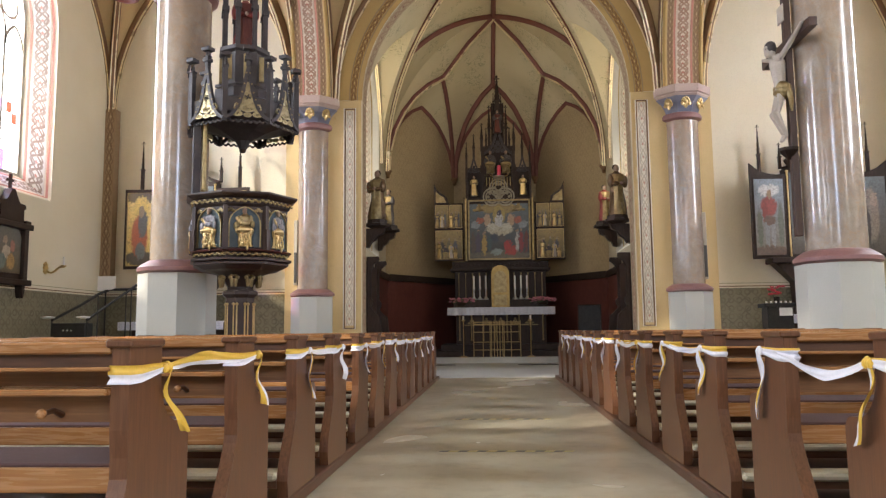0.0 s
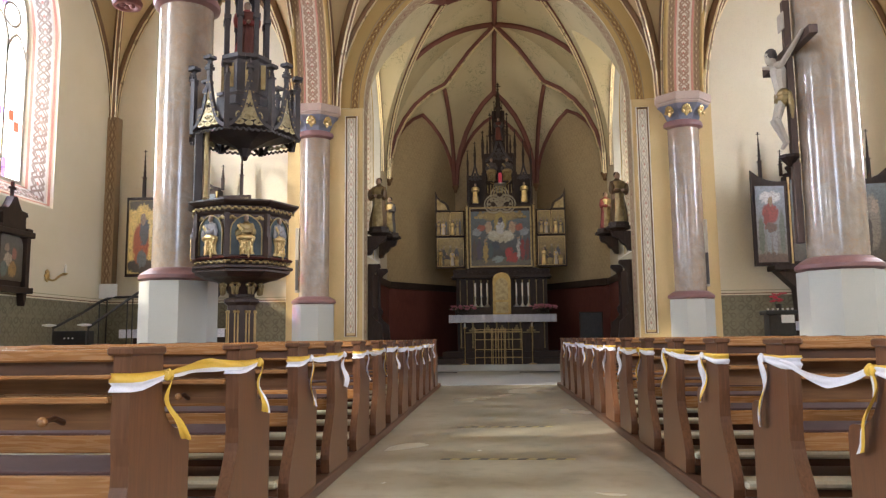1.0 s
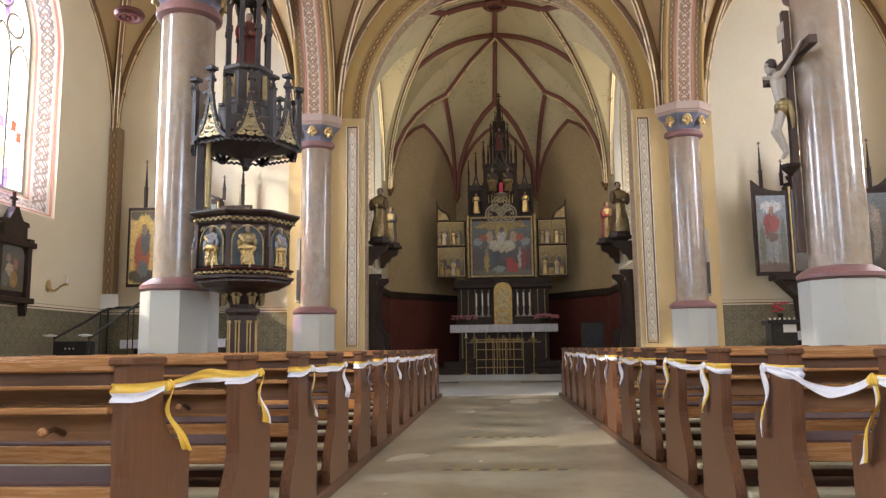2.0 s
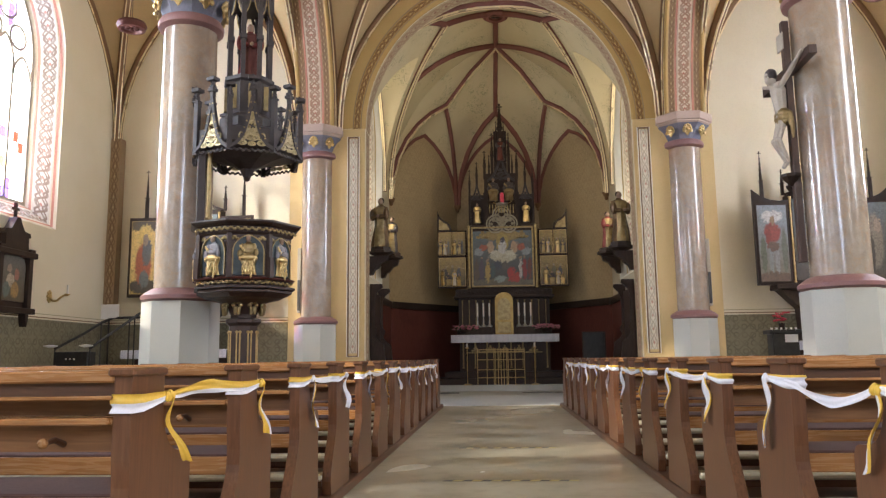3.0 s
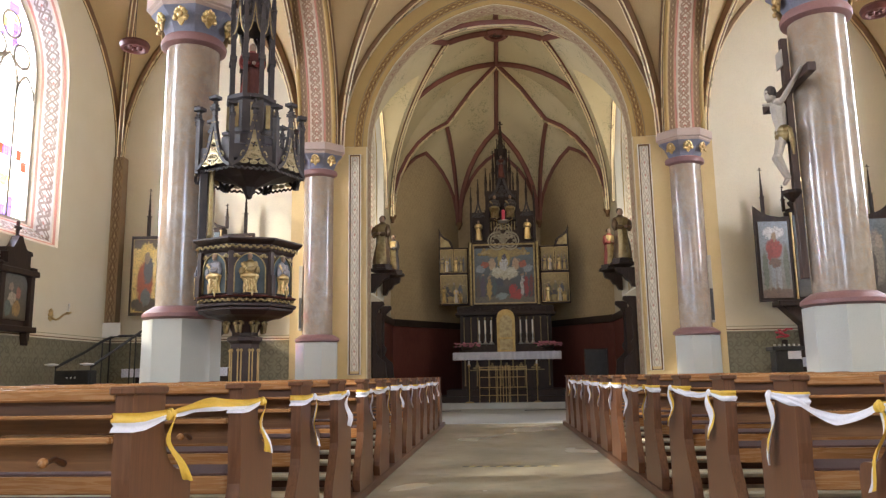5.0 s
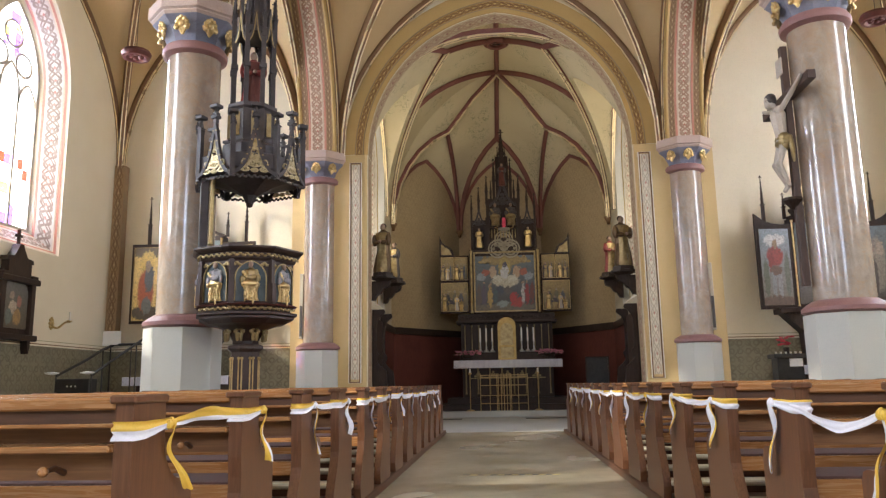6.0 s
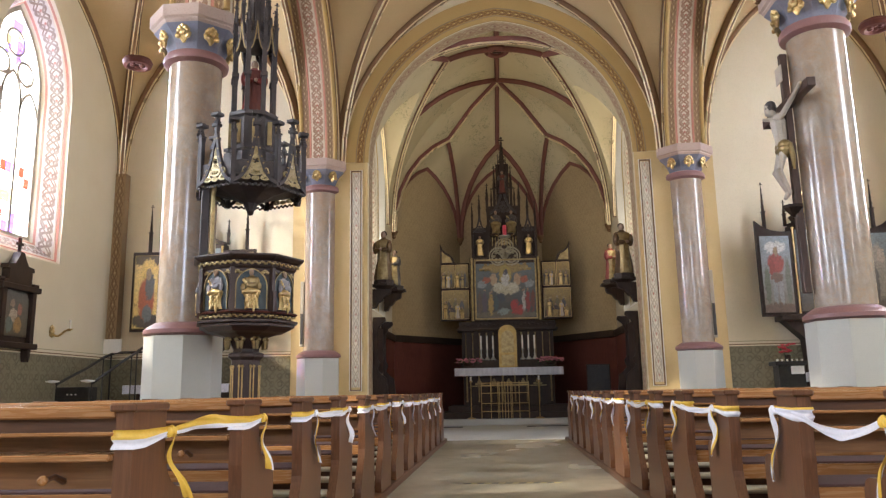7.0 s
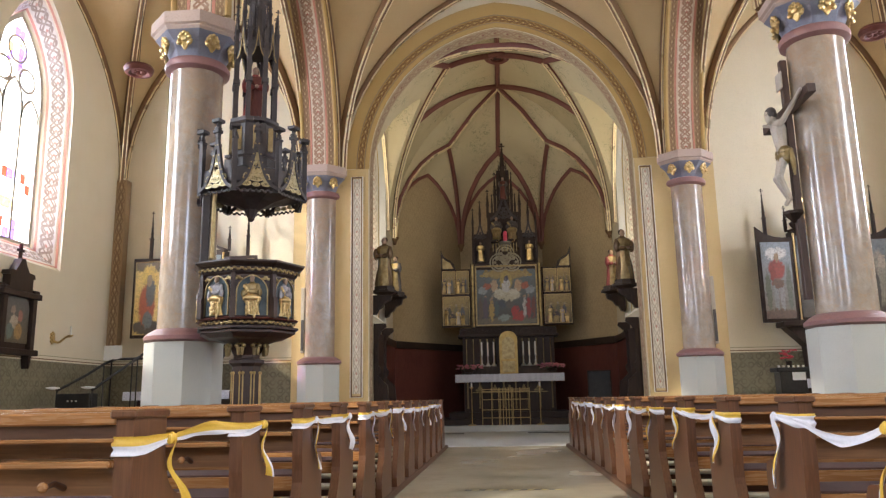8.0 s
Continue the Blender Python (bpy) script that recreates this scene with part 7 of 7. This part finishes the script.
sc = thing("wall_sconce", "gilded wall sconce with one white candle", "sconce", "", (-WALL_X + 0.003, 13.75, 2.28))
bm = BM()
for k in range(8):
    a = k * math.pi / 4
    ball(bm, (0.02, 0.06 * math.cos(a), 0.10 * math.sin(a)), 0.035, 0.6, 1, 1, 7, 5)
ball(bm, (0.03, 0, 0), 0.05, 0.8, 1, 1.3, 8, 6)
part("plate", bm, GOLD, sc, "gilded leaf plate", True)
bm = sweep(BM(), [(0.03 + 0.36 * i / 10, 0, -0.04 - 0.06 * math.sin(i / 10 * 5.2)) for i in range(11)], [(0.022 * math.cos(k * 1.047), 0.022 * math.sin(k * 1.047)) for k in range(6)], lambda i: (0, 1, 0))
part("arm", bm, GOLD, sc, "curved gilded arm", True)
part("drip_pan", lathe(BM(), [(0.015, 0.0), (0.055, 0.03), (0.06, 0.045), (0.02, 0.04)], 12, (0.40, 0, 0.0)), GOLD, sc, "", True)
part("candle", lathe(BM(), [(0.02, 0.04), (0.02, 0.22), (0.003, 0.23)], 10, (0.40, 0, 0.0)), WAX, sc, "white candle", True)

# ---- stair rail, sign and low posts in the aisle ----
rl = thing("handrail", "dark iron stair handrail with thin posts", "handrail", "", (0, 0, 0))
def rail(name, pts):
    return part(name, sweep(BM(), pts, [(0.028 * math.cos(k * 0.785), 0.028 * math.sin(k * 0.785)) for k in range(8)], lambda i: (1, 0.2, 0.3)), IRON, rl, "round dark rail", True)


rail("rail", [(-8.62, 13.0, 1.20), (-8.50, 13.8, 1.52), (-8.42, 14.3, 1.76), (-8.32, 14.45, 1.84), (-8.15, 14.48, 1.865), (-7.6, 14.48, 1.87), (-6.9, 14.48, 1.87)])
rail("rail", [(-7.92, 13.0, 1.20), (-7.75, 13.5, 1.52), (-7.55, 14.0, 1.85), (-7.40, 14.25, 2.05), (-7.20, 14.35, 2.16), (-6.9, 14.35, 2.2)])
bm = BM()
for x, y, z in ((-8.62, 13.0, 1.2), (-7.92, 13.0, 1.2), (-8.42, 14.3, 1.76), (-7.9, 14.48, 1.86), (-7.3, 14.48, 1.86), (-7.55, 14.0, 1.84), (-6.95, 14.35, 2.18)):
    rod(bm, (x, y, 0.0), (x, y, z), 0.014)
islands("post", bm, IRON, rl, "thin dark posts")
bx = thing("low_cabinet", "low black cabinet at the foot of the stair rail", "cabinet", "", (-8.27, 13.05, 0))
part("body", box(BM(), -0.34, 0.34, 0.0, 0.30, 0.0, 1.14, 0.01), IRON, bx)
bm = BM()
for x in (-0.08, 0.0, 0.08):
    ball(bm, (x, -0.01, 1.0), 0.018, seg=7, rings=5)
islands("knob", bm, SILVER, bx, "bright small knobs")
for x in (-8.62, -7.92):
    # White-lit newel tops built as dishes; their brightness is in the white colour.
    dp = thing("disinfectant_dish", "white-lit round top of a thin newel post", "dish", "white dishes", (x, 12.97, 1.22))
    part("dish", lathe(BM(), [(0.03, 0.0), (0.12, 0.02), (0.13, 0.04), (0.02, 0.055)], 16), PAPER, dp, "", True)
sg = thing("wall_sign", "blank white sign board by the corner shaft", "sign", "", (-9.06, 15.70, 1.92))
part("board", box(BM(), -0.24, 0.24, -0.01, 0.01, 0.0, 0.34, 0.003), PAPER, sg, "white board")
part("post", box(BM(), -0.015, 0.015, 0.011, 0.03, -1.92, 0.2), IRON, sg)

# ---- hanging rosettes in the aisles ----
for x in (-7.18, 7.07):
    hr = thing("hanging_rosette", "dark red carved ring rosette hung from the aisle vault", "rosette", "hanging rosettes", (x, 12.7, 7.52))
    part("ring", lathe(BM(), [(0.15, -0.05), (0.20, -0.09), (0.26, -0.08), (0.29, 0.0), (0.26, 0.06), (0.16, 0.06), (0.15, -0.05)], 24, caps=False), PANELLING, hr, "dark red ring", True)
    bm = BM()
    for k in range(6):
        a = k * math.pi / 3
        ball(bm, (0.10 * math.cos(a), 0.10 * math.sin(a), -0.03), 0.065, 1, 1, 0.7, 8, 6)
    part("petals", bm, PANELLING, hr, "carved petals", True)
    part("wire", rod(BM(), (0, 0, 0.0), (0, 0, 3.2), 0.006), IRON, hr, "thin wire")
# corbels under the ribs
for sx in (-1, 1):
    for x, y, z in ((sx * (WALL_X - 0.09), 15.88, SPRING - 0.16), (sx * (COL_X - 0.46), 15.9, SPRING - 0.08), (sx * (CX - 0.07), CY1 - 0.07, CS - 0.02), (sx * (AC[0] - 0.03), AC[1] - 0.1, CS + 0.18)):
        cb = thing("corbel", "small dark carved corbel under the vault ribs", "corbel", "rib corbels", (x, y, z))
        part("bell", lathe(BM(), [(0.02, -0.20), (0.06, -0.16), (0.05, -0.12), (0.10, -0.03), (0.12, 0.0), (0.12, 0.04)], 10), RIB_BROWN, cb, "", True)
# ---- ribbons on the pew ends ----
def ribbon_strip(bm, pts, across, width, yellow):
    """A cloth strip along points, six narrow folds across; the first ones are yellow, the rest white; across(i) is its width direction, width(i) its breadth."""
    rows = []
    for i, p in enumerate(pts):
        a, w = Vector(across(i)).normalized(), width(i)
        t = (Vector(pts[min(i + 1, len(pts) - 1)]) - Vector(pts[max(i - 1, 0)])).normalized()
        o = t.cross(a)
        rows.append([bm.verts.new(Vector(p) + a * (w * k / 6) + o * (w * 0.09 * math.sin(1.9 * k + 0.5 * i))) for k in (3, 2, 1, 0, -1, -2, -3)])
    for r, q in zip(rows, rows[1:]):
        for k in range(6):
            f = bm.faces.new((r[k], r[k + 1], q[k + 1], q[k]))
            f.material_index = 0 if k < yellow else 1
            f.smooth = True


def pew_ribbon(sx, k0, swag, drop, wrap_yellow, swag_yellow, tail_yellow, rnd):
    """A yellow and white band tied round two neighbouring pew ends, hung between them, with one loose tail at each end."""
    x = -1.17 if sx < 0 else 1.06
    out = 0.012 if sx < 0 else -0.012
    y0 = PEW_Y0 + PEW_PITCH * k0 + (0.03 if sx > 0 else 0)
    y1 = y0 + PEW_PITCH
    t = thing("ribbon", "yellow and white cloth ribbon tied between two pew ends", "ribbon", "pew ribbons")
    mats = [YELLOW_CLOTH, WHITE_SATIN]
    for e, y in enumerate((y0, y1)):
        z = 0.80 + rnd.uniform(-0.008, 0.012)
        bm = BM()
        xi = x - out * 4.9
        pts = [(xi, y + 0.10, z), (xi, y - 0.008, z), (x + out * 0.6, y - 0.008, z), (x + out * 0.8, y + 0.05, z), (x + out * 1.2, y + 0.11, z + 0.006), (x + out * 1.5, y + 0.17, z + 0.012), (x + out * 1.8, y + 0.205, z + 0.016)]
        ribbon_strip(bm, pts, lambda i: (0, 0, 1), lambda i: (0.055, 0.055, 0.055, 0.052, 0.044, 0.032, 0.02)[i], wrap_yellow)
        pts = [(x + out * 1.8, y + 0.20, z + 0.016), (x + out * 1.0, y + 0.222, z + 0.012), (xi, y + 0.222, z)]
        ribbon_strip(bm, pts, lambda i: (0, 0, 1), lambda i: (0.02, 0.035, 0.05)[i], wrap_yellow)
        part("wrap", bm, mats, t, "ribbon wrapped round the pew end")
        bm = BM()
        for q in range(3):
            ball(bm, (x + out * (1.9 + 0.2 * q), y + 0.194 + 0.009 * q, z + 0.010 + 0.007 * (q % 2)), 0.013, 0.9, 1.0, 1.3, 7, 5)
        part("knot", bm, mats[0 if tail_yellow[e] > 3 else 1], t, "small knot", True)
        ln, ph, curl = drop[e], rnd.uniform(0, 3), 0.12 if tail_yellow[e] == 6 else rnd.uniform(0.02, 0.09)
        bm, n = BM(), 14
        pts = [(x + out * (2.0 + 0.9 * math.sin(i * 0.5 + ph)), y + 0.20 + 0.03 * i / n + curl * (i / n) ** 2 + 0.008 * math.sin(i * 0.7 + ph), z + 0.008 - ln * i / n) for i in range(n + 1)]
        ribbon_strip(bm, pts, lambda i: (0.45 * math.sin(i * 0.22 + ph), -1, 0.25), lambda i: 0.018 + (0.03 if tail_yellow[e] == 6 else 0.047) * min(1.0, i / 5), tail_yellow[e])
        part("tail", bm, mats, t, "loose hanging ribbon end")
    bm, n = BM(), 20
    pts = []
    for i in range(n + 1):
        f = i / n
        sag = swag * 4 * f * (1 - f) * (1 + 0.3 * math.sin(f * 5 + k0))
        pts.append((x + out * 2 + 0.006 * math.sin(i * 0.8), y0 + 0.205 + (y1 - y0 - 0.205) * f, 0.815 - sag))
    ribbon_strip(bm, pts, lambda i: (0.4 * math.sin(i * 0.33 + k0), 0, 1), lambda i: 0.016 + (0.034 if swag_yellow > 2 else 0.024) * math.sin(math.pi * min(max(i / n, 0.0), 1.0)) ** 0.6, swag_yellow)
    part("swag", bm, mats, t, "ribbon hung between the pew ends")
    return t


rnd = random.Random(11)
for k0, swag, drop, wy, sy, ty in ((0, -0.014, (0.215, 0.22), 3, 4, (6, 4)), (2, 0.014, (0.27, 0.22), 3, 1, (2, 0)), (4, 0.02, (0.22, 0.24), 2, 1, (0, 3)), (6, 0.02, (0.22, 0.24), 1, 0, (1, 0)), (8, 0.025, (0.22, 0.25), 2, 1, (0, 2)), (10, 0.03, (0.25, 0.22), 1, 0, (1, 0))):
    pew_ribbon(-1, k0, swag, drop, wy, sy, ty, rnd)
for k0, swag, drop, wy, sy, ty in ((0, 0.05, (0.26, 0.29), 1, 0, (4, 1)), (2, 0.03, (0.25, 0.25), 3, 1, (2, 3)), (4, 0.03, (0.25, 0.27), 2, 1, (4, 0)), (6, 0.03, (0.26, 0.26), 2, 1, (0, 2)), (8, 0.03, (0.25, 0.25), 1, 0, (1, 0)), (10, 0.03, (0.24, 0.24), 1, 0, (1, 2))):
    pew_ribbon(1, k0, swag, drop, wy, sy, ty, rnd)

# ---- distance marks on the floor ----
BLACK_TAPE = surface("black_tape", (0.05, 0.045, 0.04), (0.08, 0.07, 0.06), 9, 0.6)
YELLOW_TAPE = surface("yellow_tape", (0.42, 0.33, 0.10), (0.48, 0.38, 0.14), 9, 0.6)
for y, x0, x1 in ((5.50, -0.54, 0.48), (7.45, -0.52, 0.46)):
    tp = thing("floor_tape", "worn black and yellow marking tape on the floor", "tape", "floor tapes", (0, y, 0))
    n = 14
    w = (x1 - x0) / n
    for i in range(n):
        bm = prism(BM(), [(x0 + i * w, -0.022), (x0 + (i + 1) * w - 0.004, -0.022), (x0 + (i + 1) * w + 0.016, 0.022), (x0 + i * w + 0.02, 0.022)], lambda u, v, q: (u, v, q), 0.0, 0.002)
        part("stripe", bm, BLACK_TAPE if i % 2 == 0 else YELLOW_TAPE, tp)
# dark floor grates on the chancel step
for x0, x1 in ((-2.0, -1.15), (0.52, 1.9)):
    gr = thing("floor_grate", "flat dark metal grate let into the chancel paving", "grate", "floor grates", (0, 18.9, 0.004))
    part("frame", box(BM(), x0, x1, -0.12, 0.12, 0.0, 0.006), IRON, gr)
    for i in range(6):
        part("bar", box(BM(), x0, x1, -0.10 + i * 0.04 - 0.006, -0.10 + i * 0.04 + 0.006, 0.006, 0.012), IRON, gr)

# ---- slim loudspeakers beside the chancel columns ----
SPEAKER_GREY = surface("grey_speaker_enamel", (0.42, 0.36, 0.28), (0.48, 0.42, 0.33), 5.0, 0.5)
SPEAKER_CLOTH = surface("dark_speaker_cloth", (0.06, 0.055, 0.05), (0.09, 0.08, 0.075), 9.0, 0.85, fine=180, relief=0.4, dist=0.002)
for x in (-4.64, 4.62):
    ls = thing("loudspeaker", "slim grey column loudspeaker fixed to the pier", "loudspeaker", "pier loudspeakers", (x, 15.90, 0))
    part("case", box(BM(), -0.045, 0.045, -0.06, 0.05, 2.0, 3.5, 0.012), SPEAKER_GREY, ls, "grey enamelled case")
    part("grille", box(BM(), -0.032, 0.032, -0.072, -0.061, 2.05, 2.75, 0.004), SPEAKER_CLOTH, ls, "dark cloth grille")
    for z in (2.2, 3.4):
        part("bracket", box(BM(), -0.03, 0.03, 0.05, 0.09, z - 0.03, z + 0.03), IRON, ls)


# ---- true length of the plan ----
def reach(ob):
    """How far along the nave a thing goes."""
    return max((o.matrix_world @ Vector(c)).y for o in (ob, *ob.children_recursive) if o.type == "MESH" for c in o.bound_box)


bpy.context.view_layer.update()
for ob in [o for o in scene.objects if o.parent is None and o.type in ("MESH", "EMPTY")]:
    if ob.get("kind") == "structure":
        ob.location.y *= LONG
        for o in (ob, *ob.children_recursive):
            if o.type == "MESH":
                o.data.transform(Matrix.Diagonal((1, LONG, 1, 1)))
    elif ob.get("category") not in ("pew", "ribbon"):
        at = ob.location.y if abs(ob.location.y) > 0.01 else reach(ob)
        ob.location.y += (LONG - 1) * (21.9 if at > 20.4 else at)
